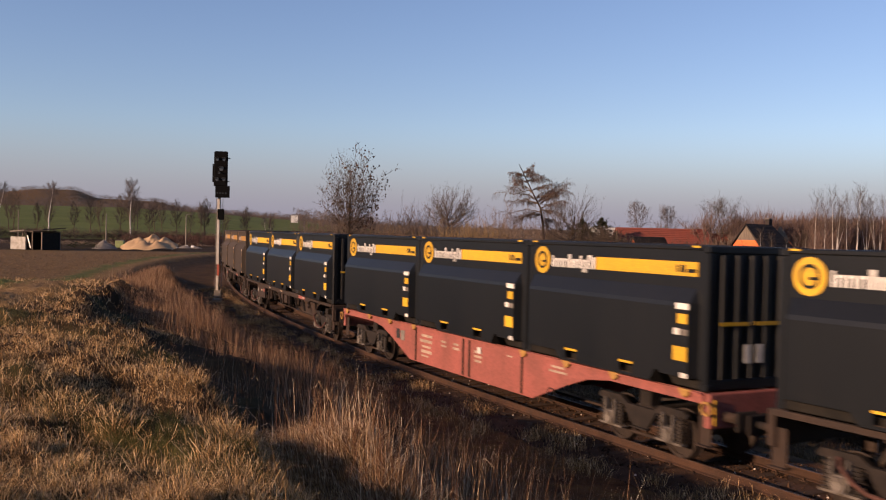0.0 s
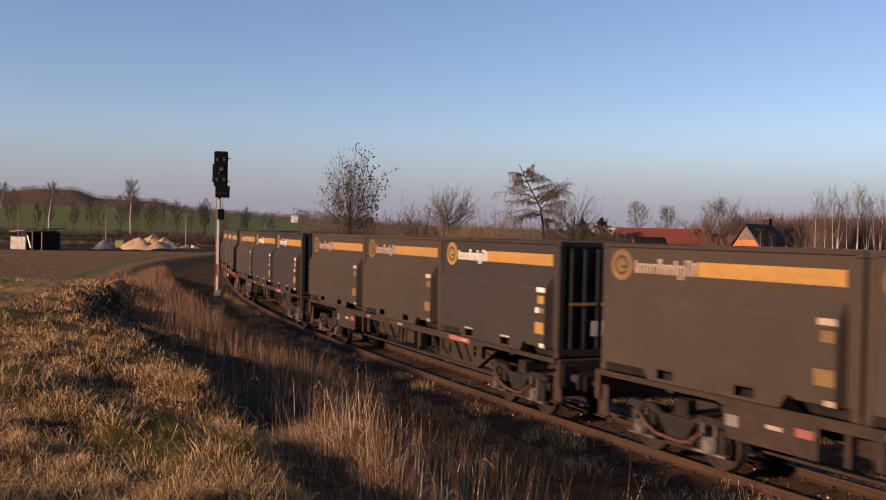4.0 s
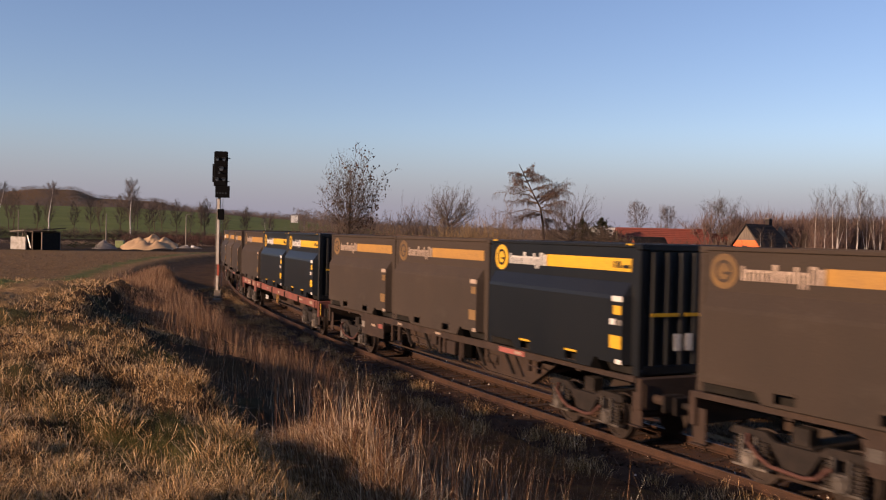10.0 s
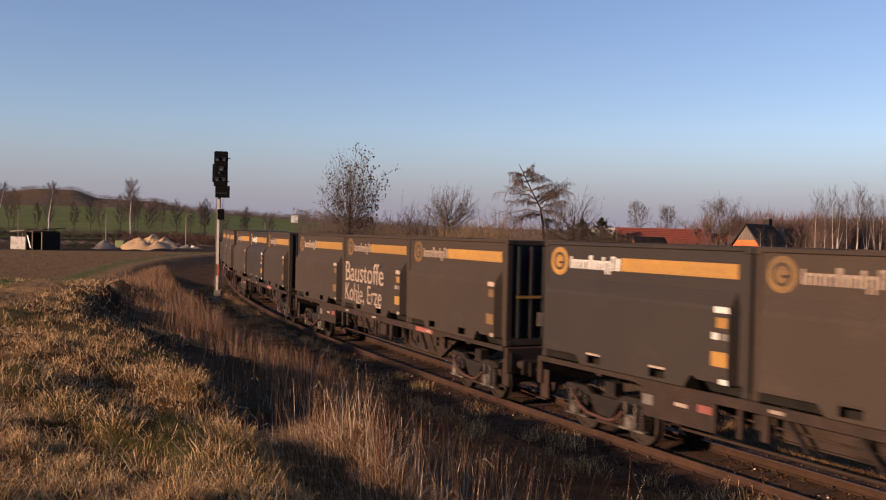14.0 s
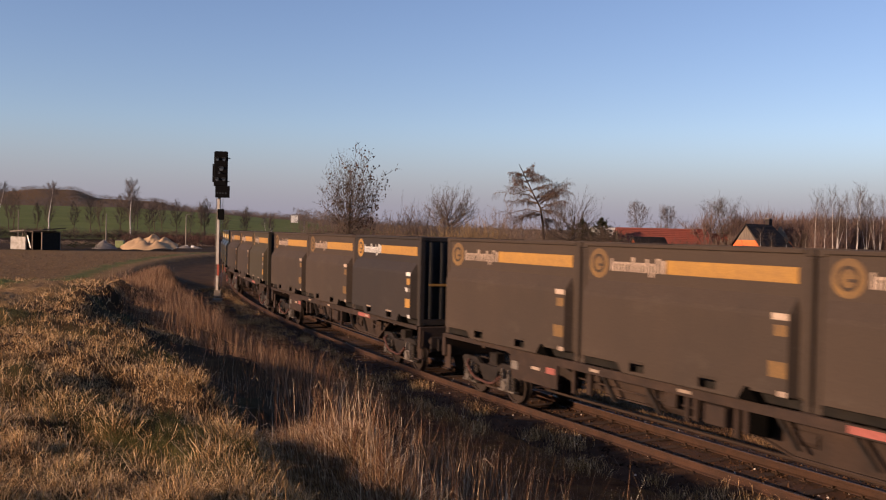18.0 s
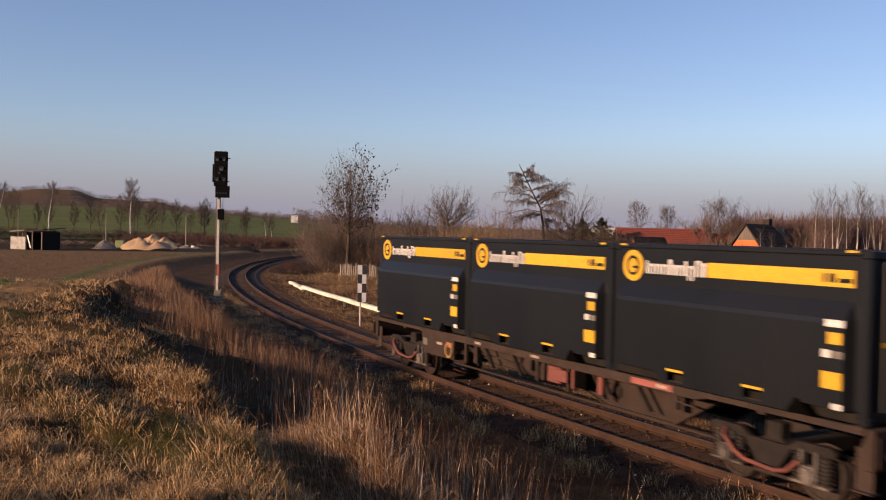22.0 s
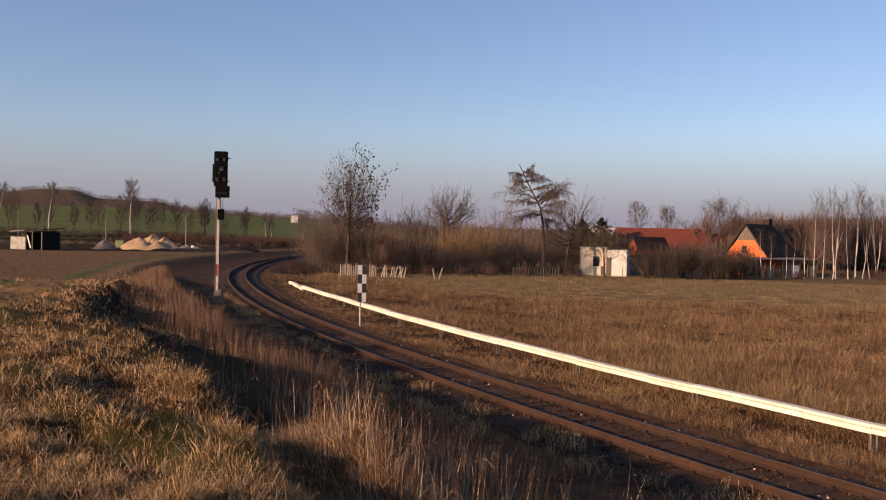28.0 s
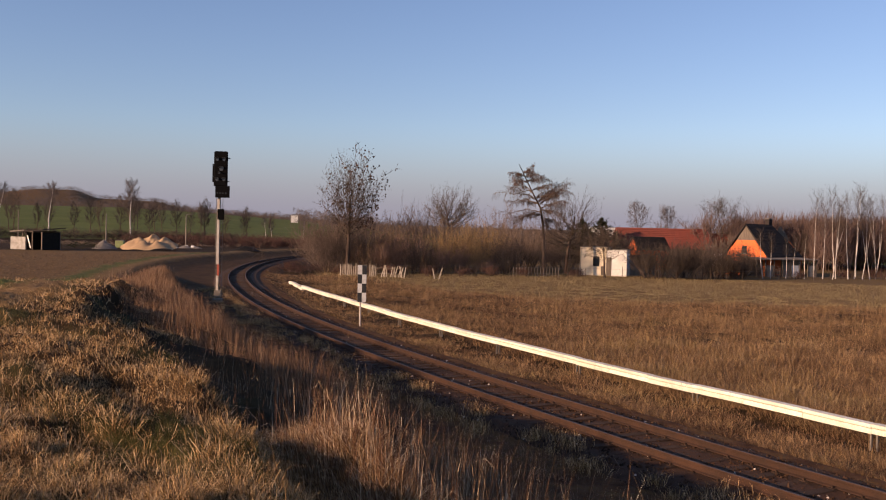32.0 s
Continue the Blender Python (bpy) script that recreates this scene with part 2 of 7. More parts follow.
# ---------------------------------------------------------------- mesh helpers
def part(name, bm, material, parent=None, label="", smooth=False):
    """Links a bmesh as one mesh object under a thing or a part."""
    me = bpy.data.meshes.new(name)
    bm.normal_update()
    bm.to_mesh(me)
    bm.free()
    me.materials.append(material)
    if smooth:
        me.polygons.foreach_set("use_smooth", [True] * len(me.polygons))
    ob = new(name, me)
    if parent:
        ob.parent = parent
    return tagged(ob, label)


def again(ob, name, m, parent):
    """Another piece on the same mesh."""
    o = new(name, ob.data)
    o.parent, o.matrix_basis = parent, m
    return o


def thing(name, label, category, group="", kind="", at=None):
    ob = tagged(new(name), label, category, group, kind)
    if at:
        ob.matrix_basis = at
    return ob


def box(bm, c, s, bev=0.0, m=None):
    made = bmesh.ops.create_cube(bm, size=1, matrix=Matrix.Translation(c) @ (m or Matrix()) @ Matrix.Diagonal((*s, 1)))
    if bev:
        edges = list({e for v in made["verts"] for e in v.link_edges})
        bmesh.ops.bevel(bm, geom=edges, offset=bev, segments=1, affect="EDGES")
    return bm


def boxed(c, s, bev=0.0, m=None):
    return box(bmesh.new(), c, s, bev, m)


def tube(bm, p, q, r, n=10, r2=None):
    p, q = Vector(p), Vector(q)
    turn = (q - p).to_track_quat("Z", "Y").to_matrix().to_4x4()
    bmesh.ops.create_cone(bm, cap_ends=True, segments=n, radius1=r, radius2=r if r2 is None else r2, depth=(q - p).length,
                          matrix=Matrix.Translation((p + q) / 2) @ turn)
    return bm


def tubed(p, q, r, n=10, r2=None):
    return tube(bmesh.new(), p, q, r, n, r2)


def prism(bm, pts, axis, a, b):
    """A polygon pushed from a to b along an axis; pts are (x, z) for 'y', (y, z) for 'x', (x, y) for 'z'."""
    put = {"y": lambda u, v, w: (u, w, v), "x": lambda u, v, w: (w, u, v), "z": lambda u, v, w: (u, v, w)}[axis]
    lo = [bm.verts.new(put(u, v, a)) for u, v in pts]
    hi = [bm.verts.new(put(u, v, b)) for u, v in pts]
    bm.faces.new(lo)
    bm.faces.new(hi[::-1])
    n = len(pts)
    for i in range(n):
        bm.faces.new((lo[i], lo[(i + 1) % n], hi[(i + 1) % n], hi[i]))
    bmesh.ops.recalc_face_normals(bm, faces=bm.faces)
    return bm


def prismed(pts, axis, a, b):
    return prism(bmesh.new(), pts, axis, a, b)


def ring(bm, c, axis_y, r, thick, n=20, depth=0.01):
    """A flat closed ring in the xz plane round c."""
    loops = []
    for rr, y in ((r, axis_y), (r, axis_y + depth), (r - thick, axis_y + depth), (r - thick, axis_y)):
        loops.append([bm.verts.new((c[0] + rr * math.cos(2 * math.pi * i / n), y, c[2] + rr * math.sin(2 * math.pi * i / n))) for i in range(n)])
    for p, q in zip(loops, loops[1:] + loops[:1]):
        for i in range(n):
            bm.faces.new((p[i], p[(i + 1) % n], q[(i + 1) % n], q[i]))
    bmesh.ops.recalc_face_normals(bm, faces=bm.faces)
    return bm


def from_arrays(name, verts, faces, material, parent=None, smooth=False):
    me = bpy.data.meshes.new(name)
    me.from_pydata(verts, [], faces)
    me.materials.append(material)
    if smooth:
        me.polygons.foreach_set("use_smooth", [True] * len(me.polygons))
    ob = new(name, me)
    if parent:
        ob.parent = parent
    return ob


# ---------------------------------------------------------------- the line of the track
BEND = (-0.00347, -0.00361, -0.00411, -0.00461, -0.00451, -0.00351, -0.00317, -0.00413, -0.00449, -0.00397, -0.0037, -0.00414)
STEP = 0.5
RUN = np.arange(-520.0, 460.0 + STEP, STEP)
_knot = np.concatenate([[-30, -12], np.arange(12) * 10.0, [200, 240]])
_bend = np.interp(RUN, _knot, np.concatenate([[0, BEND[0]], BEND, [-0.004, 0]]))
_turn = np.concatenate([[0], np.cumsum((_bend[1:] + _bend[:-1]) / 2 * STEP)])
_zero = int(np.argmin(abs(RUN)))
TH = _turn - _turn[_zero] + 2.07713
TX, TY = np.cumsum(np.cos(TH)) * STEP, np.cumsum(np.sin(TH)) * STEP
TX, TY = TX - TX[_zero] + 7.398, TY - TY[_zero] + 14.123


def track_point(s, off=0.0, z=0.0):
    """A point at s metres along the track, off metres to the bank's side of its middle."""
    x, y, a = (float(np.interp(s, RUN, v)) for v in (TX, TY, TH))
    return Vector((x - math.sin(a) * off, y + math.cos(a) * off, z))


def track_heading(s):
    return float(np.interp(s, RUN, TH))


def beside(x, y):
    """For arrays of places: how far along the track and how far off it they lie."""
    x, y = np.asarray(x, float), np.asarray(y, float)
    cx, cy, cs, ca = TX[::6], TY[::6], RUN[::6], TH[::6]
    along, off = np.empty(x.size), np.empty(x.size)
    fx, fy = x.ravel(), y.ravel()
    for i in range(0, x.size, 20000):
        dx, dy = fx[i:i + 20000, None] - cx, fy[i:i + 20000, None] - cy
        j = (dx * dx + dy * dy).argmin(1)
        k = np.arange(len(j))
        dx, dy, a = dx[k, j], dy[k, j], ca[j]
        fwd = np.cos(a) * dx + np.sin(a) * dy
        s = cs[j] + fwd
        along[i:i + 20000] = s
        px, py, a = np.interp(s, RUN, TX), np.interp(s, RUN, TY), np.interp(s, RUN, TH)
        off[i:i + 20000] = -np.sin(a) * (fx[i:i + 20000] - px) + np.cos(a) * (fy[i:i + 20000] - py)
    return along.reshape(x.shape), off.reshape(x.shape)


def ease(v, a, b):
    t = np.clip((v - a) / (b - a), 0, 1)
    return t * t * (3 - 2 * t)


def lumps(x, y, size, seed=0.0):
    """Cheap smooth unevenness between -1 and 1."""
    u, v = x / size + seed, y / size - seed * 1.7
    return (np.sin(u * 2.1 + 1.3 * np.sin(v * 1.7)) + np.sin(v * 2.6 + 1.1 * np.sin(u * 2.3 + seed)) + np.sin((u + v) * 3.7 + seed)) / 3


HOLLOWS = ((1.1, 10.55, 0.24, 0.5, 0.4), (2.9, 11.4, 0.3, 0.9, 0.5), (0.84, 11.2, 0.28, 0.6, 0.45), (-0.3, 11.9, 0.22, 0.5, 0.4), (10.5, 10.4, 0.28, 1.6, 0.6), (19.5, 9.7, 0.2, 1.6, 0.5))


def height(x, y):
    """The ground's height."""
    x, y = np.asarray(x, float), np.asarray(y, float)
    s, off = beside(x, y)
    r = np.hypot(x, y)
    az = x / np.maximum(y, 1.0)
    top = np.interp(y, [-60, -4, 6, 12, 17, 30, 40, 48, 58, 70, 90, 140, 220], [2.55, 2.36, 2.3, 2.28, 2.35, 2.2, 1.7, 1.1, 0.5, 0.25, 0.2, 0.4, 0.4])
    toe = np.interp(s, [-4, 2, 6, 45, 70, 110], [3.9, 3.9, 4.6, 4.8, 5.8, 6.0])
    crest = np.interp(s, [-6, -2.5, 0, 1.3, 3, 5, 7.5, 12, 17, 22, 28, 36, 45, 55, 70, 110], [11.5, 11.2, 10.95, 10.75, 10.45, 10.4, 10.7, 10.9, 10.4, 9.2, 8.4, 8.1, 8.5, 9.3, 9.4, 11.0])
    step = np.interp(s, [-8, -4, -2, 5, 14, 22, 35], [0.2, 0.3, 0.6, 0.65, 0.65, 0.35, 0.25])
    near = -0.34 + (top + 0.34 - step) * ease(off, toe, crest - 0.3) + step * ease(off, crest - 0.6, crest)
    # a lower shelf with stalks between the bank and the track
    shelf = -0.34 + 1.04 * ease(off, 4.1, 5.7) + (top - step - 0.7) * np.clip((off - 5.7) / (crest - 6.3), 0, 1) + step * ease(off, crest - 0.6, crest)
    mix = ease(s, 4, 9) * (1 - ease(s, 58, 80))
    near = near + (shelf - near) * mix + 0.5 * np.exp(-((off - 9.9) / 0.4) ** 2 - ((s + 0.9) / 1.3) ** 2)
    near = near + np.where(off > 4, 1, 0) * (0.12 * lumps(x, y, 1.1) + 0.12 * lumps(x, y, 0.37, 2.0) * ease(off, 8, 9.5)) * np.clip((off - 4) / 3, 0, 1) * np.clip(2 - r / 60, 0.2, 1)
    # hollows in the top of the bank
    for u, v, deep, a, b in HOLLOWS:
        near = near - deep * np.exp(-(((s - u) / a) ** 2) - ((off - v) / b) ** 2)
    slope = ease(off, 5.2, 6.6) * (1 - ease(off, crest - 0.4, crest + 0.5)) * ease(s, 4, 12) * (1 - ease(s, 45, 60))
    near = near + slope * (0.3 * lumps(x, y, 2.1, 4.0) + 0.14 * lumps(x, y, 0.8, 6.0))
    far = -0.34 - 0.3 * ease(-off, 2.4, 3.8) - 0.2 * ease(-off, 10, 60)
    far = far + (0.12 * lumps(x, y, 1.3, 1.0) + 0.1 * lumps(x, y, 3.6, 2.5)) * np.clip((-off - 3) / 4, 0, 1) * (1 - ease(r, 75, 100))
    z = np.where(off > 0, near, far)
    # the green hill and the ridge behind the fields
    front = np.where(y > 0, 1.0, 0.0)
    rise = np.interp(az, [-0.9, -0.48, -0.35, -0.26, -0.2, -0.16, -0.05, 0.1, 0.9], [12.5, 13.2, 13.6, 12.0, 10.2, 9.2, 4, 2.0, 2.0])
    z = z + front * ease(r, 190, 520) * rise * ease(np.abs(off), 14, 60)
    ridge = np.interp(az, [-0.9, -0.5, -0.475, -0.44, -0.4, -0.377, -0.34, -0.31, -0.285, -0.25, -0.1, 0.2, 0.9],
                      [16, 20, 23, 27, 27, 19, 18, 18, 12, 9.5, 8, 9, 14])
    z = z + front * ease(r, 620, 1050) * ridge + (1 - front) * ease(r, 500, 1500) * 15
    return z


def meadow_end(x, y):
    """How far a place lies beyond the edge between the tall meadow and the short field."""
    return y - np.interp(x, [-16, -8, 0, 9, 60], [100, 96, 76, 69, 67]) + 1.6 * lumps(x, y, 4.0, 9) + 0.8 * lumps(x, y, 1.3, 3)


def lane_middle(s):
    return np.interp(s, [-20, 0, 10, 14, 17, 24, 31, 40, 55, 70, 110], [16, 15, 13.8, 12.9, 12.2, 11.1, 10.7, 10.3, 10.5, 10.3, 11.5])


def spot(x, y, lift=0.0):
    return Vector((x, y, float(height(np.array([x]), np.array([y]))[0]) + lift))


# ---------------------------------------------------------------- ground
def build_ground():
    rr = np.concatenate([[0.0], np.geomspace(0.25, 3600, 430)])
    aa = np.radians(np.concatenate([np.arange(-38, 40, 0.33), np.arange(40, 322, 3.0)]))
    x, y = np.outer(rr, np.sin(aa)), np.outer(rr, np.cos(aa))
    z = height(x, y)
    n, m = x.shape
    verts = np.stack([x.ravel(), y.ravel(), z.ravel()], 1)
    i, j = np.meshgrid(np.arange(1, n - 1), np.arange(m), indexing="ij")
    k = (j + 1) % m
    quads = np.stack([i * m + j, (i + 1) * m + j, (i + 1) * m + k, i * m + k], -1).reshape(-1, 4)
    core = [(0, m + (q + 1) % m, m + q)[::-1] for q in range(m)]
    ob = from_arrays("ground", verts.tolist(), [tuple(q[::-1]) for q in quads.tolist()] + core, M_GROUND, smooth=True)
    s, off = beside(x, y)
    r = np.hypot(x, y)
    soft = 0.9 * lumps(x, y, 3.1) + 0.5 * lumps(x, y, 0.9, 3)
    lane = np.clip(1.45 - np.abs(off - lane_middle(s) + soft * 0.3), 0, 1) * (off > 5) * (r < 200)
    plough = (off > lane_middle(s) + 2.5 + soft * 0.6) * (r < 150) * 0.75
    crop = (meadow_end(x, y) > 0) * (off < -8) * (r < 205)
    # Beyond 620 m the dirt tone lightens the ridge's colour in place of haze.
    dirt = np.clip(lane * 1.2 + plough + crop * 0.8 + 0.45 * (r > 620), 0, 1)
    green = ((r > 236) * 1.0) + crop * 0.35 + (off > 9) * 0.4 * np.clip(lumps(x, y, 2.2, 5) - 0.1, 0, 1) * (r < 40)
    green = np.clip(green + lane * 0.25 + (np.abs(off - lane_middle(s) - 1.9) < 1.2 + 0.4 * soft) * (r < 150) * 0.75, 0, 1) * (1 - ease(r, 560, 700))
    soil = np.clip((off < 5.2 + soft * 0.5 + np.interp(s, [50, 80], [0, 1.2])) * (off > -3.2 + soft * 0.4), 0, 1) * np.where(off > 1.8, np.interp(s, [30, 46], [1, 0.2]), 1)
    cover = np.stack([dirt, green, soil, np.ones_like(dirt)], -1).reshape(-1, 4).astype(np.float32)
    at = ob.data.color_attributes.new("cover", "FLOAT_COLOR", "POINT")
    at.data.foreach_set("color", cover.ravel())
    return tagged(ob, "rough winter fields of dry grass, bare soil and green crop", "ground", kind="structure")


ground = build_ground()


def build_haze():
    """The hazy distance above the horizon: a plain ring, far outside everything, whose glow stands in for haze."""
    mat = bpy.data.materials.new("distant_haze")
    mat.use_nodes = True
    nt, lk = mat.node_tree.nodes, mat.node_tree.links
    nt.clear()
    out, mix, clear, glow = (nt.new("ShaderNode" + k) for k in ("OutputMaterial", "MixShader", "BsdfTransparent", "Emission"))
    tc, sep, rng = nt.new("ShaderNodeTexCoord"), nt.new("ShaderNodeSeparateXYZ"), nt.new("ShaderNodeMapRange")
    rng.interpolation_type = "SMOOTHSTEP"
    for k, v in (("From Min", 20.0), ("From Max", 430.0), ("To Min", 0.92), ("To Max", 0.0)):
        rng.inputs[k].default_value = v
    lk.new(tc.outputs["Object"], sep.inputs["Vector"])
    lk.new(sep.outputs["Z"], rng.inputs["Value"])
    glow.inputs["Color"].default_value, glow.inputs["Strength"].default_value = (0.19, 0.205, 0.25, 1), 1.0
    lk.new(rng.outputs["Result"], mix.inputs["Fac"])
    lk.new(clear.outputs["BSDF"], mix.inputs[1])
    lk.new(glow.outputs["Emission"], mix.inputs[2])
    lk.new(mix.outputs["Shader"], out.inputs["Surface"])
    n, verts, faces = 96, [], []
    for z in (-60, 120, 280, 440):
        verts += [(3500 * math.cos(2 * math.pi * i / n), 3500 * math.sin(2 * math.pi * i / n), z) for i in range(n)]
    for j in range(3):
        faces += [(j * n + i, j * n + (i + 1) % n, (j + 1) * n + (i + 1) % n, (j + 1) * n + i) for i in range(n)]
    tagged(from_arrays("backdrop", verts, faces, mat), "glowing ring painted as pale winter haze over the horizon", "haze", kind="structure")


build_haze()


# ---------------------------------------------------------------- railway track
def sweep(name, profile, ss, material, parent=None, closed=True, rough=0.0):
    """A profile of (off, z) drawn along the track."""
    rng = np.random.RandomState(3)
    n, verts, faces = len(profile), [], []
    for s in ss:
        x, y, a = (float(np.interp(s, RUN, v)) for v in (TX, TY, TH))
        for o, z in profile:
            z = z + rng.uniform(-rough, rough)
            verts.append((x - math.sin(a) * o, y + math.cos(a) * o, z))
    for i in range(len(ss) - 1):
        for j in range(n if closed else n - 1):
            k = (j + 1) % n
            faces.append((i * n + j, i * n + k, (i + 1) * n + k, (i + 1) * n + j))
    if closed:
        faces += [tuple(range(n))[::-1], tuple((len(ss) - 1) * n + q for q in range(n))]
    return from_arrays(name, verts, faces, material, parent)


FAR_AND_NEAR = np.concatenate([np.arange(-500, -24, 8.0), np.arange(-24, 170, 1.0), np.arange(170, 451, 8.0)])


def build_track():
    bed = sweep("ballast", [(-2.7, -0.5), (-2.1, -0.36), (-1.7, -0.225), (-1.0, -0.205), (-0.4, -0.2), (0.4, -0.2), (1.0, -0.205), (1.7, -0.225), (2.1, -0.36), (2.7, -0.5)],
                np.concatenate([np.arange(-500, -24, 8.0), np.arange(-24, 140, 0.4), np.arange(140, 451, 8.0)]), M_BALLAST, closed=False, rough=0.02)
    tagged(bed, "dark earthy ballast bed under the railway track", "ballast", kind="structure")
    track = thing("railway_track", "single curved railway track with rusty rails on old sleepers", "railway track", kind="structure")
    for side in (-1, 1):
        o = side * 0.7525
        rail = sweep("rail", [(o - 0.062, -0.172), (o + 0.062, -0.172), (o + 0.062, -0.158), (o + 0.012, -0.135), (o + 0.012, -0.05), (o + 0.036, -0.038),
                              (o + 0.036, -0.006), (o - 0.036, -0.006), (o - 0.036, -0.038), (o - 0.012, -0.05), (o - 0.012, -0.135), (o - 0.062, -0.158)],
                     FAR_AND_NEAR, M_RAIL, track)
        sweep("rail_head", [(o - 0.03, -0.0055), (o + 0.03, -0.0055), (o + 0.026, 0.0), (o - 0.026, 0.0)], FAR_AND_NEAR, M_RAILTOP, rail)
    bm = box(bmesh.new(), (0, 0, -0.255), (0.25, 2.5, 0.16), 0.018)
    for y in (-0.7525, 0.7525):
        box(bm, (0, y, -0.172), (0.16, 0.3, 0.018), 0.004)
        for e in (-0.1, 0.1):
            tube(bm, (0.0, y + e, -0.17), (0.0, y + e, -0.125), 0.022, 6)
    first = part("sleeper", bm, M_SLEEPER, track)
    rng = random.Random(5)
    ss = [-6 + 0.62 * i for i in range(250)]
    for i, s in enumerate(ss):
        p = track_point(s)
        m = pose(p.x, p.y, rng.uniform(-0.02, 0.004), 0, rng.uniform(-1, 1), math.degrees(track_heading(s)) + rng.uniform(-1.2, 1.2))
        if i == 0:
            first.matrix_basis = m
        else:
            again(first, "sleeper", m, track)
    # the sleepers beyond, in one piece
    verts, faces = [], []
    for s in [*np.arange(-500, -7, 0.7), *np.arange(150, 450, 0.7)]:
        p, a = track_point(s), track_heading(s)
        f, l = Vector((math.cos(a), math.sin(a), 0)), Vector((-math.sin(a), math.cos(a), 0))
        b = len(verts)
        for z in (-0.3, -0.175):
            for u, v in ((-0.12, -1.25), (0.12, -1.25), (0.12, 1.25), (-0.12, 1.25)):
                verts.append(tuple(p + f * u + l * v + Vector((0, 0, z))))
        faces += [(b + 4, b + 5, b + 6, b + 7), (b, b + 1, b + 5, b + 4), (b + 2, b + 3, b + 7, b + 6), (b + 1, b + 2, b + 6, b + 5), (b + 3, b, b + 4, b + 7)]
    tagged(from_arrays("far_sleepers", verts, faces, M_SLEEPER, track), kind="stuff")
    # loose stones on the bed
    rng = np.random.RandomState(8)
    n = 17000
    s = -4 + 62 * rng.rand(n) ** 1.5
    o = rng.uniform(-2.4, 2.5, n)
    z = np.interp(np.abs(o), [0, 1.0, 1.7, 2.1, 2.7], [-0.2, -0.205, -0.22, -0.35, -0.48])
    a = np.interp(s, RUN, TH)
    c = np.stack([np.interp(s, RUN, TX) - np.sin(a) * o, np.interp(s, RUN, TY) + np.cos(a) * o, z], 1)
    base = np.array([(1, 0, 0), (-1, 0, 0), (0, 1, 0), (0, -1, 0), (0, 0, 1), (0, 0, -1)], float)
    size = rng.uniform(0.015, 0.04, (n, 1, 1)) * rng.uniform(0.6, 1.3, (n, 6, 1))
    verts = (c[:, None, :] + base[None] * size).reshape(-1, 3)
    tri = np.array([(0, 2, 4), (2, 1, 4), (1, 3, 4), (3, 0, 4), (2, 0, 5), (1, 2, 5), (3, 1, 5), (0, 3, 5)])
    faces = (np.arange(n)[:, None, None] * 6 + tri[None]).reshape(-1, 3)
    tagged(from_arrays("ballast_stones", verts.tolist(), faces.tolist(), M_STONE), "loose brown ballast stones", "gravel", kind="stuff")
    return track


build_track()


# ---------------------------------------------------------------- train: containers
CON_L, CON_H = 6.058, 2.9


def shell_mesh(inset):
    """An open-topped tub whose sides bulge out below the logo band."""
    bm = bmesh.new()
    rows = []
    for x, b in ((-2.98, 0), (-2.78, 0), (-2.72, 1), (-1.55, 1), (-1.4, 2), (-1.16, 2), (-0.74, 2), (0.74, 2), (1.16, 2), (1.72, 2), (1.95, 1), (2.72, 1), (2.78, 0), (2.98, 0)):
        x = x - math.copysign(inset, x) if abs(x) > 2.9 else x
        w = 1.2 - inset
        k = 0.2 if b else 0.0
        foot = [(w + k - 0.03, 0.305 + inset * 0.3), (w + k, 0.33 + inset * 0.3)] if b == 2 else [(w - 0.03, 0.48), (w + k, 0.51)]
        half = [(w - 0.06, 0.3 + inset), *foot, (w + k, 0.38 if b == 2 else 0.53), (w + k, 0.55), (w + k, 1.78), (w + k * 0.9, 1.86), (w, 2.12), (w, 2.86)]
        rows.append([bm.verts.new((x, -yy, zz)) for yy, zz in half[::-1]] + [bm.verts.new((x, yy, zz)) for yy, zz in half])
    for c, (p, q) in enumerate(zip(rows, rows[1:])):
        for i in range(len(p) - 1):
            if c in (5, 7) and i in (4, 12):
                continue  # the openings of the fork pockets
            bm.faces.new((p[i], p[i + 1], q[i + 1], q[i]))
    bmesh.ops.recalc_face_normals(bm, faces=bm.faces)
    return bm


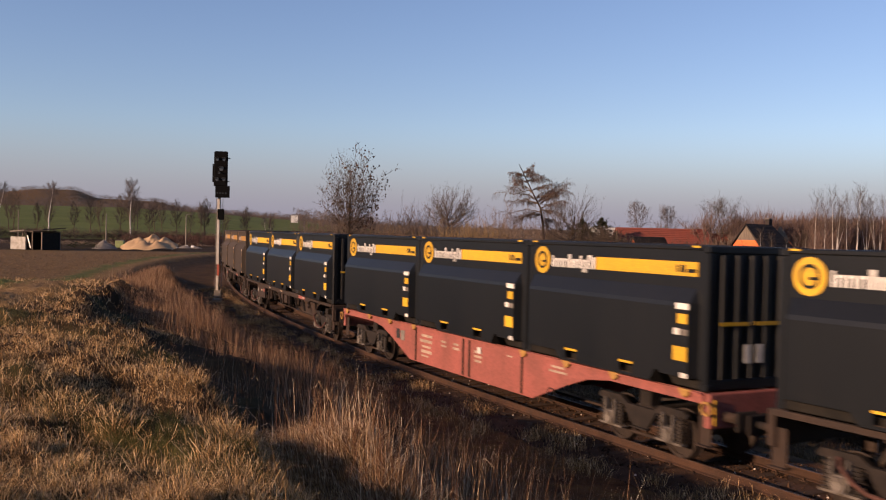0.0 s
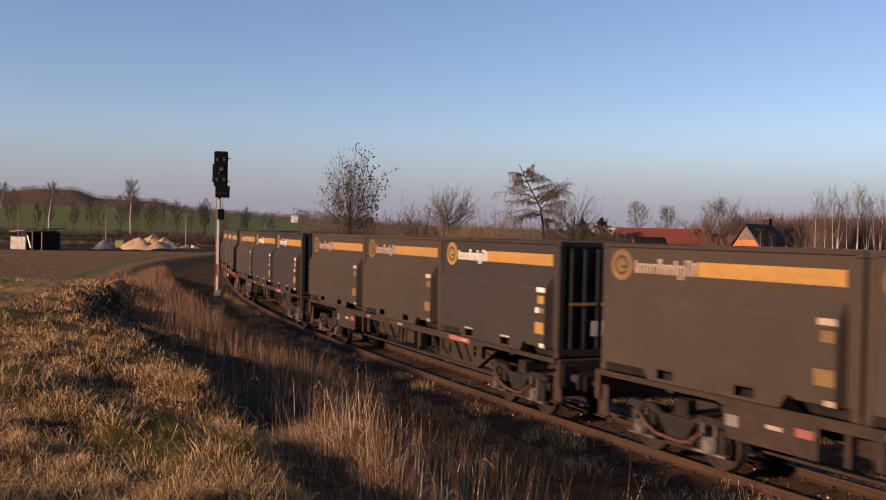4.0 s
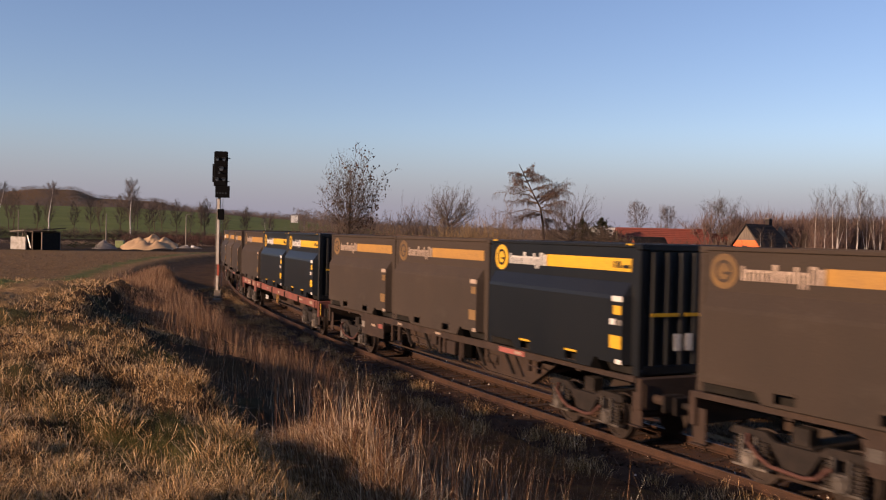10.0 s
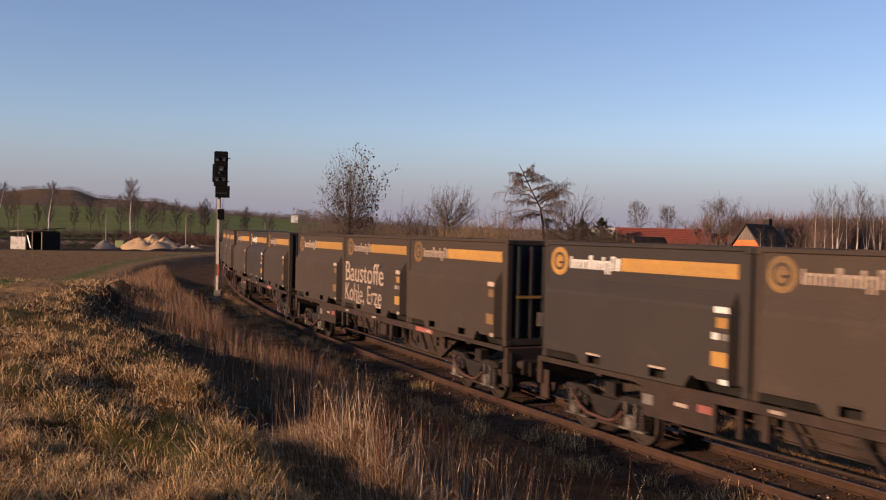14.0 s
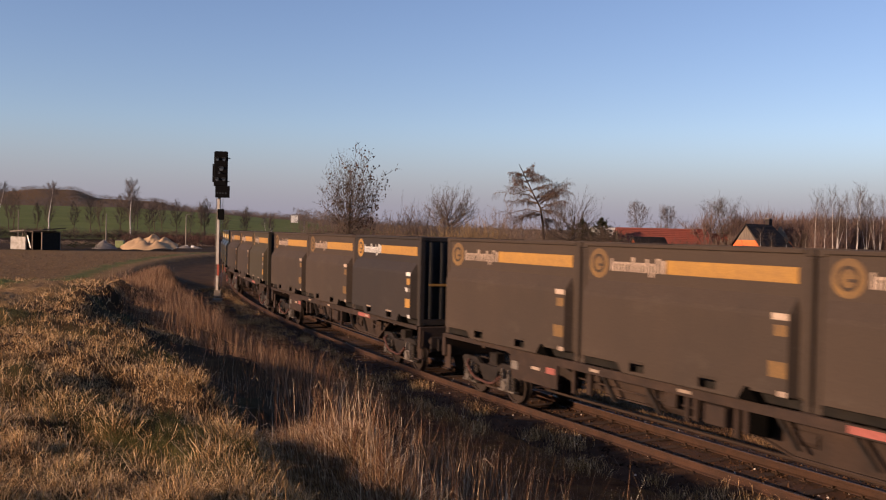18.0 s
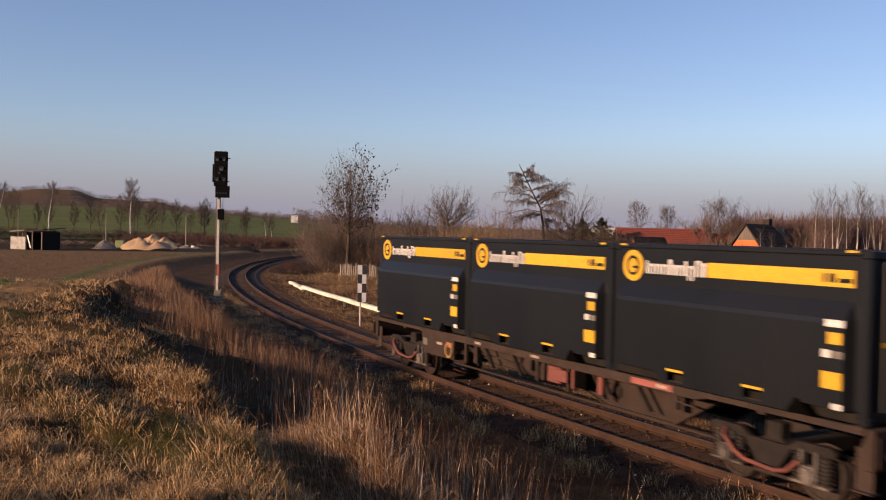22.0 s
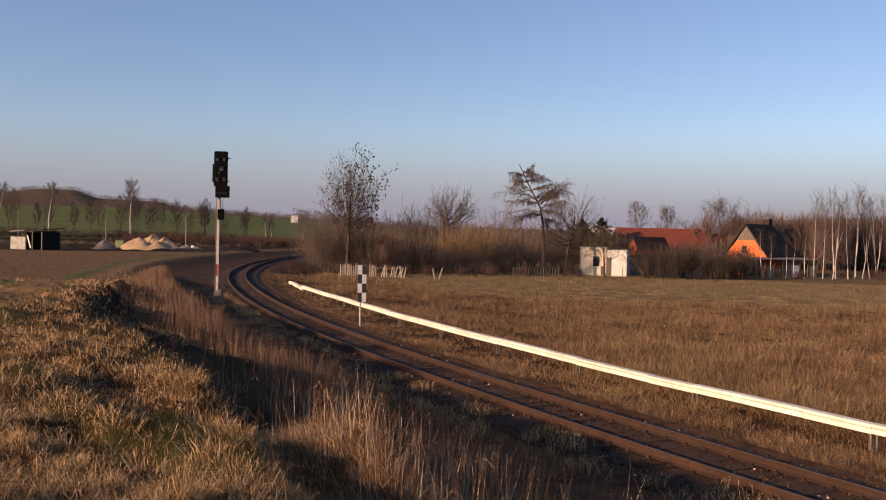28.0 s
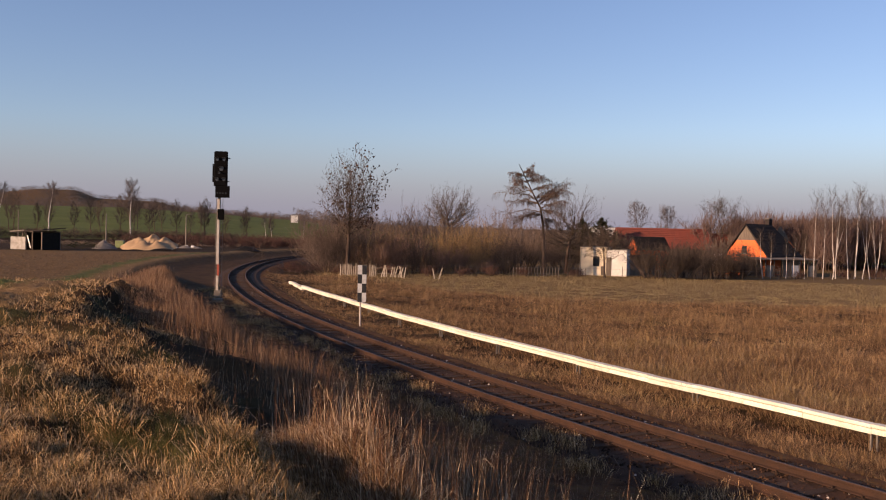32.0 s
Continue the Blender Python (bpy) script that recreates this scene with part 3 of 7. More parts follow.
def build_container(paint, stripe, mark, white, words="", clean=False, label="", plates=True):
    con = thing("container", label, "container", "bulk containers on the train")
    part("shell", shell_mesh(0.0), paint, con)
    part("lining", shell_mesh(0.06), M_UNDER, con, "bare steel inside")
    post = part("corner_post", boxed((0, 0, 1.59), (0.15, 0.16, 2.38), 0.015), paint, con)
    cast = part("corner_casting", boxed((0, 0, 0), (0.178, 0.162, 0.118), 0.012), paint, con)
    first = True
    for x in (-2.945, 2.945):
        for y in (-1.14, 1.14):
            m = Matrix.Translation((x, y, 0))
            if first:
                post.matrix_basis = m
            else:
                again(post, "corner_post", m, con)
            for z in (0.36, 2.841):
                mm = Matrix.Translation((x, y, z))
                if first:
                    cast.matrix_basis, first = mm, False
                else:
                    again(cast, "corner_casting", mm, con)
    for y in (-1.19, 1.19):
        part("top_rail", boxed((0, y, 2.86), (5.72, 0.1, 0.08), 0.015), paint, con)
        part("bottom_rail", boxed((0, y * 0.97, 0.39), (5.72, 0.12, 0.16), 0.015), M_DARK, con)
    for x in (-2.96, 2.96):
        sx = math.copysign(1, x)
        wall = part("end_wall", boxed((x - sx * 0.02, 0, 1.57), (0.04, 2.13, 2.46)), M_BLACK, con)
        part("end_beam", boxed((x, 0, 2.83), (0.12, 2.12, 0.13), 0.015), paint, con)
        part("end_sill", boxed((x, 0, 0.4), (0.12, 2.12, 0.18), 0.015), paint, con)
        rib = part("rib", prismed([(-0.055, 0.0), (0.055, 0.0), (0.035, 0.075), (-0.035, 0.075)], "z", 0.5, 2.74), M_RIB, wall)
        for i, y in enumerate((-0.87, -0.52, -0.17, 0.17, 0.52, 0.87)):
            m = pose(x, y, 0, 0, 0, -90 if sx > 0 else 90)
            if i == 0:
                rib.matrix_basis = m
            else:
                again(rib, "rib", m, wall)
        for y0, y1 in ((-0.95, -0.25), (-0.1, 0.5), (0.7, 0.95)):
            part("hazard_strip", boxed((x + sx * 0.081, (y0 + y1) / 2, 1.5), (0.008, y1 - y0, 0.07)), stripe, wall)
        for y in (-0.27, 0.02):
            part("data_plate", boxed((x + sx * 0.085, y, 0.95), (0.008, 0.17, 0.34)), white, wall)
    for sy in (-1, 1):
        y = sy * 1.2

        def flat(name, x0, x1, z0, z1, mat, yy=y, lab=""):
            return part(name, boxed(((x0 + x1) / 2, yy + sy * 0.003, (z0 + z1) / 2), (x1 - x0, 0.008, z1 - z0)), mat, con, lab)

        fx = -sy  # the writing reads from the rear on the side towards the bank, the other way round on the far side
        band = lambda a, b: (a, b) if fx > 0 else (-b, -a)
        flat("stripe", *band(-0.38, 2.72), 2.335, 2.6, stripe)
        if clean:
            for a in (-2.8, 2.62):
                flat("corner_mark", *band(a, a + 0.18), 2.865, 2.9, stripe, y + sy * 0.048)
        for a, b in () if sy > 0 or not clean else ((2.14, 2.2), (2.26, 2.38), (2.44, 2.68)):
            flat("stripe_mark", *band(a, b), 2.4, 2.47 if a > 2.4 else 2.54, paint, y + sy * 0.006)
        cx = fx * -2.46
        bm = bmesh.new()
        prism(bm, [(cx + 0.31 * math.cos(a * math.pi / 14), 2.47 + 0.31 * math.sin(a * math.pi / 14)) for a in range(28)], "y", y - 0.004, y + 0.007)
        badge = part("round_badge", bm, mark, con)
        part("badge_ring", ring(bmesh.new(), (cx, 0, 2.47), y + (0.008 if sy > 0 else -0.013), 0.2, 0.055, 20, 0.005), paint, badge)
        part("badge_bar", boxed((cx + fx * 0.07, y + sy * 0.012, 2.44), (0.16, 0.006, 0.05)), paint, badge)
        # the maker's name as plain bars
        bm = bmesh.new()
        at = -2.06
        for w, z0, z1 in ((0.05, 2.33, 2.58), (0.15, 2.33, 2.52), (0.15, 2.33, 2.52), (0.16, 2.33, 2.52), (0.09, 2.33, 2.62), (0.1, 2.33, 2.52),
                          (0.14, 2.33, 2.52), (0.06, 2.33, 2.6), (0.15, 2.25, 2.52), (0.14, 2.33, 2.62), (0.1, 2.33, 2.58)):
            a, b = band(at, at + w)
            for q in ((a, a + min(0.045, w / 2)), (b - min(0.045, w / 2), b)):
                box(bm, ((q[0] + q[1]) / 2, y + sy * 0.003, (z0 + z1) / 2), (q[1] - q[0], 0.008, z1 - z0))
            box(bm, ((a + b) / 2, y + sy * 0.003, z1 - 0.02), (b - a, 0.0085, 0.045))
            at += w + 0.035
        tagged(part("name_mark", bm, white, con), kind="stuff")
        yb = y + sy * 0.2
        for name, a, b, z0, z1, mat in () if sy > 0 else (("white_plate", 2.38, 2.72, 1.74, 1.85, white), ("yellow_plate", 2.43, 2.68, 1.48, 1.66, stripe if plates else mark), ("round_plate", 2.33, 2.49, 1.27, 1.39, white),
                                        ("grey_plate", 2.53, 2.7, 1.27, 1.38, M_POST), ("danger_plate", 2.33, 2.7, 0.8, 1.06, stripe if plates else M_FADED),
                                        ("small_plate", 2.53, 2.72, 0.5, 0.59, white)):
            if not plates and name in ("round_plate", "grey_plate"):
                continue
            flat(name, *band(a, b), z0, z1, mat, yb)
        for x in (-0.95, 0.95):
            # Near-black back plate: the pocket's inner shade is put into its colour.
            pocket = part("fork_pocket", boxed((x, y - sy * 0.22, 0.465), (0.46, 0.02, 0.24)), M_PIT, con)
            part("pocket_edge", boxed((x, y + sy * 0.208, 0.58), (0.44, 0.012, 0.045)), M_YELLOW if clean else M_CREAM if plates else paint, pocket)
        # Solid black triangle painted in place of a shaded cut-out in the shell.
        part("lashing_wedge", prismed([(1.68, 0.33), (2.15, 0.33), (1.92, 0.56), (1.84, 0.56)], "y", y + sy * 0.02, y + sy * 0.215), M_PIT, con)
        # Dark colour on skirt and bottom rail imitates the shaded gap under the bulge.
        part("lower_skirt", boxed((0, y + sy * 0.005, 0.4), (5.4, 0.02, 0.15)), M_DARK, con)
        if words and sy < 0:
            for k, line in enumerate(words.split("/")):
                cu = bpy.data.curves.new("words", "FONT")
                cu.body, cu.size, cu.extrude = line, 0.98, 0.004
                tmp = bpy.data.objects.new("words", cu)
                scene.collection.objects.link(tmp)
                me = bpy.data.meshes.new_from_object(tmp.evaluated_get(bpy.context.evaluated_depsgraph_get()))
                bpy.data.objects.remove(tmp)
                me.materials.clear()
                me.materials.append(M_CREAM)
                wide = max(v.co.x for v in me.vertices)
                ob = new("lettering", me)
                ob.parent = con
                ob.matrix_basis = Matrix.Translation((-2.4, yb - 0.008, 1.3 - 0.68 * k)) @ pose(0, 0, 0, 90) @ Matrix.Diagonal((3.75 / wide if k == 0 else 3.6 / wide, 1 if k == 0 else 0.9, 1, 1))
                tagged(ob, "large faded yellow lettering")
    return con


# ---------------------------------------------------------------- train: wagons
WHEEL_R = 0.46


def bent_bar(pts, r, n=8):
    """A round bar through the given points."""
    bm = bmesh.new()
    for p, q in zip(pts, pts[1:]):
        tube(bm, p, q, r, n)
    for p in pts[1:-1]:
        bmesh.ops.create_icosphere(bm, subdivisions=1, radius=r * 1.04, matrix=Matrix.Translation(p))
    return bm


def coil(x, y):
    """A standing spring as one turned body with seven deep coils."""
    bm, loops = bmesh.new(), []
    for k in range(7):
        for z, r in ((0.0, 0.055), (0.008, 0.092), (0.028, 0.095), (0.036, 0.055)):
            loops.append([bm.verts.new((x + r * math.cos(i * math.pi / 5), y + r * math.sin(i * math.pi / 5), 0.365 + k * 0.066 + z)) for i in range(10)])
    for lo, hi in zip(loops, loops[1:]):
        for i in range(10):
            bm.faces.new((lo[i], lo[(i + 1) % 10], hi[(i + 1) % 10], hi[i]))
    bm.faces.new(loops[0][::-1])
    bm.faces.new(loops[-1])
    return bm


def build_bogie(wagon, x, paint, spinners):
    bogie = part("bogie", boxed((0, 0, 0.72), (0.5, 1.9, 0.3), 0.03), M_BOGIE, wagon)
    bogie.matrix_basis = Matrix.Translation((x, 0, 0))
    for y in (-1.0, 1.0):
        sy = math.copysign(1, y)
        pts = [(-1.36, 0.9), (-1.26, 0.97), (-0.62, 0.97), (-0.4, 0.84), (0.4, 0.84), (0.62, 0.97), (1.26, 0.97), (1.36, 0.9), (1.36, 0.84), (0.5, 0.8),
               (0.3, 0.52), (0.22, 0.44), (-0.22, 0.44), (-0.3, 0.52), (-0.5, 0.8), (-1.36, 0.84)]
        part("side_frame", prismed(pts, "y", y - 0.05, y + 0.05), M_BOGIE, bogie)
        part("frame_flange", boxed((0, y + sy * 0.03, 0.42), (0.5, 0.16, 0.03), 0.005), M_BOGIE, bogie)
        if paint is not None:
            yy = y + sy * 0.22
            part("brake_bar", bent_bar([(-0.92, yy - sy * 0.12, 0.88), (-0.82, yy, 0.78), (-0.6, yy, 0.58), (-0.34, yy, 0.47), (0.3, yy, 0.43), (0.54, yy, 0.48), (0.74, yy - sy * 0.08, 0.68)], 0.036), paint, bogie, "red-brown curved brake bar")
        for ax in (-0.9, 0.9):
            bm = box(bmesh.new(), (ax, y + sy * 0.03, 0.47), (0.25, 0.22, 0.3), 0.03)
            box(bm, (ax, y + sy * 0.01, 0.33), (0.74, 0.18, 0.045), 0.008)
            tube(bm, (ax, y + sy * 0.1, 0.46), (ax, y + sy * 0.17, 0.46), 0.115, 14)
            box(bm, (ax, y + sy * 0.16, 0.56), (0.16, 0.06, 0.07), 0.01)
            for dx in (-0.145, 0.145):
                box(bm, (ax + dx, y + sy * 0.055, 0.64), (0.035, 0.14, 0.46), 0.004)
            part("axle_box", bm, M_AXLEBOX, bogie)
            for dx in (-0.265, 0.265):
                part("coil_spring", coil(ax + dx, y + sy * 0.02), M_SPRING, bogie)
            part("brake_hanger", prismed([(ax - 0.5 * math.copysign(1, ax) - 0.04, 0.66), (ax - 0.5 * math.copysign(1, ax) + 0.04, 0.66), (ax - 0.46 * math.copysign(1, ax), 0.22), (ax - 0.54 * math.copysign(1, ax), 0.22)], "y", y * 0.84 - 0.03, y * 0.84 + 0.03), M_UNDER, bogie)
        part("brake_beam", tubed((-0.45, y * 0.88, 0.26), (0.45, y * 0.88, 0.26), 0.035, 8), M_UNDER, bogie)
        part("side_bearer", boxed((0, y * 0.8, 1.0), (0.34, 0.26, 0.3), 0.02), M_BOGIE, bogie)
    for ax in (-0.9, 0.9):
        bm = tubed((0, -0.95, 0), (0, 0.95, 0), 0.08, 12)
        for y in (-0.72, 0.72):
            sy = math.copysign(1, y)
            tube(bm, (0, y - 0.03 * sy, 0), (0, y + 0.035 * sy, 0), 0.40, 28)
            ring(bm, (0, 0, 0), y - 0.065, WHEEL_R, 0.07, 32, 0.13)
            tube(bm, (0, y - sy * 0.09, 0), (0, y - sy * 0.066, 0), WHEEL_R + 0.028, 32)
            tube(bm, (0, y - 0.09 * sy, 0), (0, y + 0.09 * sy, 0), 0.13, 16)
        axle = part("wheelset", bm, M_STEEL, bogie)
        axle.matrix_basis = Matrix.Translation((ax, 0, WHEEL_R))
        spinners.append(axle)
    return bogie


def build_wagon(style, paint, label, red_gear=False):
    """A four-axle flat wagon 19.74 m long; its x points the way it runs."""
    wagon = thing("flat_wagon", label, "railway wagon", "container wagons of the train")
    spinners = []
    frame_paint = M_RED2 if red_gear else M_RUSTBAR if style == "truss" else None
    for x in (-7.1, 7.1):
        build_bogie(wagon, x, frame_paint, spinners)
    # ends: headstock, buffers, coupling
    for x in (-9.2, 9.2):
        sx = math.copysign(1, x)
        part("headstock", boxed((x, 0, 1.14), (0.16, 2.5, 0.62), 0.02), paint, wagon)
        for y in (-0.875, 0.875):
            buf = part("buffer", tubed((x, y, 1.04), (x + sx * 0.36, y, 1.04), 0.1, 12, 0.085), M_UNDER, wagon)
            part("buffer_plate", boxed((x + sx * 0.58, y, 1.04), (0.06, 0.5, 0.36), 0.025), M_BOGIE, buf)
            part("buffer_rod", tubed((x + sx * 0.36, y, 1.04), (x + sx * 0.56, y, 1.04), 0.065, 10), M_BOGIE, buf)
        bm = box(bmesh.new(), (x + sx * 0.2, 0, 0.98), (0.3, 0.09, 0.14), 0.02)
        tube(bm, (x + sx * 0.32, 0, 0.96), (x + sx * 0.5, 0, 0.82), 0.035, 8)
        part("coupling", bm, M_BOGIE, wagon)
        part("brake_hose", tubed((x + sx * 0.05, 0.35, 0.85), (x + sx * 0.4, 0.3, 0.6), 0.03, 8), M_DARK, wagon)
        for y in (-1.16, 1.16):
            part("shunter_step", boxed((x - sx * 0.12, y, 0.5), (0.34, 0.2, 0.03), 0.005), M_UNDER, wagon)
            part("step_hanger", boxed((x - sx * 0.12, y, 0.83), (0.3, 0.02, 0.64)), M_UNDER, wagon)
            part("hand_rail", tubed((x + sx * 0.1, y, 0.9), (x + sx * 0.1, y, 1.35), 0.016, 6), M_YELLOW if style != "truss" else M_UNDER, wagon)
    for y in (-1.26, 1.26):
        sy = math.copysign(1, y)
        if style == "belly":
            pts = [(-9.12, 1.465), (9.12, 1.465), (9.12, 1.26), (6.4, 1.26), (5.6, 1.16), (4.8, 0.9), (3.45, 0.4), (-3.45, 0.4), (-4.8, 0.9), (-5.6, 1.16), (-6.4, 1.26), (-9.12, 1.26)]
            sill = part("side_sill", prismed(pts, "y", y - 0.02, y + 0.02), paint, wagon)
            part("sill_flange", boxed((0, y + sy * 0.05, 1.44), (18.2, 0.06, 0.03)), paint, sill)
            for x in (-3.0, 0.0, 0.35, 3.0):
                part("stiffener", boxed((x, y + sy * 0.04, 0.92), (0.05, 0.03, 0.96)), M_UNDER, sill)
            part("data_panel", boxed((-4.0, y + sy * 0.024, 1.06), (0.28, 0.01, 0.3)), M_POST, sill, "grey data panel")
            part("data_panel", boxed((-4.34, y + sy * 0.024, 1.08), (0.26, 0.01, 0.3)), M_BOARDB, sill, "black data panel")
            for x, z, w, h in ((-2.3, 0.98, 0.7, 0.06), (-2.35, 0.86, 0.8, 0.07), (-2.3, 0.74, 0.6, 0.05), (-2.3, 0.63, 0.7, 0.07), (-2.4, 0.53, 0.5, 0.04), (-1.2, 0.95, 0.3, 0.05), (-1.2, 0.86, 0.3, 0.04), (-0.45, 0.96, 0.3, 0.05), (-0.45, 0.87, 0.4, 0.05), (0.8, 0.92, 0.4, 0.05), (0.8, 0.83, 0.4, 0.05), (0.8, 0.74, 0.35, 0.05), (2.4, 1.0, 0.24, 0.03), (4.5, 1.02, 0.5, 0.04), (4.5, 0.94, 0.7, 0.04)):
                part("lettering_bar", boxed((x, y + sy * 0.022, z * 1.3 - 0.06), (w, 0.006, h * 1.2)), M_CREAM, sill)
            part("round_emblem", ring(bmesh.new(), (4.25, 0, 0.62), y + (0.022 if sy > 0 else -0.03), 0.16, 0.03, 18, 0.008), M_DARK, sill)
            part("white_tag", boxed((0.9, y + sy * 0.05, 1.2), (0.18, 0.02, 0.16)), M_WHITE, sill)
        elif style == "medium":
            sill = part("side_sill", boxed((0, y, 1.31), (18.3, 0.06, 0.3), 0.008), paint, wagon)
            for x in (-8.9, -5.9, -3.0, 0.0, 3.0, 5.9, 8.9):
                part("stake_bracket", boxed((x, y + sy * 0.05, 1.3), (0.12, 0.05, 0.26)), M_UNDER if x not in (-8.9, 8.9) else paint, sill)
            for x, z, w, h in ((-7.9, 1.02, 0.5, 0.16), (-6.7, 1.05, 0.9, 0.06), (-6.7, 0.95, 0.8, 0.06), (-5.2, 1.0, 0.5, 0.18), (-4.0, 1.0, 0.3, 0.1), (-1.2, 1.0, 0.4, 0.05), (1.6, 0.98, 0.35, 0.1), (6.3, 1.0, 0.6, 0.06), (8.2, 1.0, 0.45, 0.12)):
                part("lettering_bar", boxed((x, y + sy * 0.032, z + 0.31), (w, 0.006, h)), M_CREAM, sill)
            part("inscription_plate", boxed((-4.7, y + sy * 0.04, 1.16), (0.6, 0.02, 0.5)), paint, sill)
            part("truss_beam", prismed([(-4.8, 1.17), (4.8, 1.17), (3.4, 0.62), (-3.4, 0.62)], "y", y * 0.42 - 0.03, y * 0.42 + 0.03), M_UNDER, wagon)
            wheel = part("brake_handwheel", ring(bmesh.new(), (1.3, 0, 0.98), y + (0.0 if sy > 0 else -0.04), 0.22, 0.045, 18, 0.04), M_ORANGE, wagon)
            part("handwheel_spoke", box(boxed((1.3, y, 0.98), (0.42, 0.03, 0.04)), (1.3, y, 0.98), (0.04, 0.03, 0.42)), M_ORANGE, wheel)
            for x in (-2.0, -1.6):
                part("white_tag", boxed((x, y * 0.95, 0.82), (0.2, 0.03, 0.2), 0.01), M_WHITE, wagon)
        else:
            sill = part("side_sill", prismed([(-9.15, 1.465), (9.15, 1.465), (9.15, 1.36), (5.9, 1.36), (5.6, 1.29), (-5.6, 1.29), (-5.9, 1.36), (-9.15, 1.36)], "y", y - 0.04, y + 0.04), paint, wagon)
            part("box_panel", prismed([(-5.75, 1.29), (-3.75, 1.29), (-3.75, 0.76), (-5.6, 0.76)], "y", y - 0.03, y + 0.03), paint, wagon)
            part("web_plate", prismed([(-3.5, 1.3), (5.75, 1.3), (4.55, 0.62), (2.4, 0.62), (1.6, 0.84), (-2.6, 0.84)], "y", y * 0.62 - 0.02, y * 0.62 + 0.02), M_UNDER, wagon)
            part("web_flange", prismed([(5.77, 1.3), (4.56, 0.62), (2.4, 0.62), (1.6, 0.84), (-2.6, 0.84), (-2.6, 0.81), (1.6, 0.81), (2.4, 0.59), (4.59, 0.59), (5.82, 1.28)], "y", y * 0.62 - 0.08, y * 0.62 + 0.08), M_UNDER, wagon)
            for x0 in (-2.35, -1.0, 2.3, 3.75):
                part("diagonal_strut", prismed([(x0 - 0.04, 1.29), (x0 + 0.04, 1.29), (x0 + 0.48, 0.8), (x0 + 0.41, 0.79)], "y", y * 0.88 - 0.04, y * 0.88 + 0.04), M_BOGIE, wagon)
            part("equipment_box", boxed((1.95, y * 0.9, 1.08), (0.42, 0.16, 0.36), 0.02), M_PIT, wagon, "black brake equipment box")
            part("release_lever", bent_bar([(5.0, y * 0.9, 1.29), (5.1, y * 0.98, 1.16), (5.6, y * 0.98, 1.12)], 0.018, 6), M_UNDER, wagon)
            part("brake_pipe", bent_bar([(-3.6, y * 0.8, 1.08), (-1.2, y * 0.8, 1.04), (0.9, y * 0.8, 1.04), (1.4, y * 0.8, 0.9)], 0.022, 6), M_UNDER, wagon)
            for x0, w, z0 in ((-2.75, 0.16, 0.8), (-0.2, 0.3, 1.0), (0.45, 0.12, 0.85), (4.9, 0.22, 0.98), (-3.3, 0.1, 0.74), (1.45, 0.1, 0.74)):
                part("hanging_bracket", boxed((x0, y * 0.9, (z0 + 1.29) / 2), (w, 0.1, 1.29 - z0), 0.01), M_UNDER, wagon)
            part("red_marking", boxed((4.4, y + sy * 0.043, 1.38), (1.2, 0.008, 0.12)), M_RED, sill, "faded red marking strip")
            for x, w in ((0.3, 0.35), (4.7, 0.3), (-2.4, 0.3)):
                part("lettering_bar", boxed((x, y + sy * 0.047, 1.38), (w, 0.008, 0.06)), M_CREAM, sill)
            for x, z in ((-4.6, 1.12),):
                part("lettering_bar", boxed((x, y + sy * 0.034, z), (0.32, 0.008, 0.07)), M_CREAM, sill)
            part("placard", boxed((-5.5, y + sy * 0.036, 1.08), (0.28, 0.012, 0.2)), M_AXLEBOX, wagon, "small grey placard")
            part("red_plate", boxed((-4.0, y + sy * 0.036, 1.14), (0.34, 0.01, 0.14)), M_RED, wagon)
            if red_gear:
                part("brake_handwheel", ring(bmesh.new(), (-4.0, 0, 1.0), y + (0.03 if sy > 0 else -0.07), 0.21, 0.05, 18, 0.04), M_ORANGE, wagon, "dirty yellow handwheel")
                for x0, z0, w, h in ((1.3, 1.08, 0.5, 0.26), (2.75, 1.08, 0.16, 0.38), (2.4, 1.38, 0.7, 0.1)):
                    part("red_valve_box", boxed((x0, y * 0.98, z0), (w, 0.1, h), 0.015), M_RED2, wagon, "faded red valve box")
            part("valve_box", boxed((1.0, y * 0.9, 1.06), (0.5, 0.24, 0.36), 0.02), M_RED2 if red_gear else M_UNDER, wagon)
            part("brake_lever", boxed((1.75, y * 0.98, 1.08), (0.08, 0.05, 0.42)), M_RED2 if red_gear else M_UNDER, wagon)
            part("brake_board", boxed((0.3, y * 0.97, 1.06), (0.1, 0.05, 0.46)), M_UNDER, wagon)
        for x in (-9.0, -3.15, -2.95, 2.95, 3.15, 9.0):
            part("container_lock", boxed((x, y * 0.93, 1.45), (0.18, 0.2, 0.05), 0.01), M_UNDER, wagon)
        if style == "belly":
            for x in (-8.7, -6.6, -4.9, -3.1, 3.1, 4.9, 6.6, 8.7):
                part("locking_handle", prismed([(x - 0.16, 1.47), (x + 0.16, 1.47), (x + 0.1, 1.36), (x - 0.04, 1.31)], "y", y + sy * 0.03, y + sy * 0.09), M_ORANGE, wagon, "dirty yellow locking handle")
            for x in (-9.25, 9.25):
                part("end_loop", ring(bmesh.new(), (x, 0, 1.2), y + (0.05 if sy > 0 else -0.08), 0.13, 0.035, 14, 0.03), M_ORANGE, wagon, "dirty yellow handle loop")
    # the deep middle beam, cross bearers and brake gear
    part("centre_sill", prismed([(-9.1, 1.42), (9.1, 1.42), (9.1, 1.1), (5.4, 1.1), (4.1, 0.75), (-3.7, 0.75), (-5.0, 1.1), (-9.1, 1.1)], "y", -0.3, 0.3), M_UNDER, wagon)
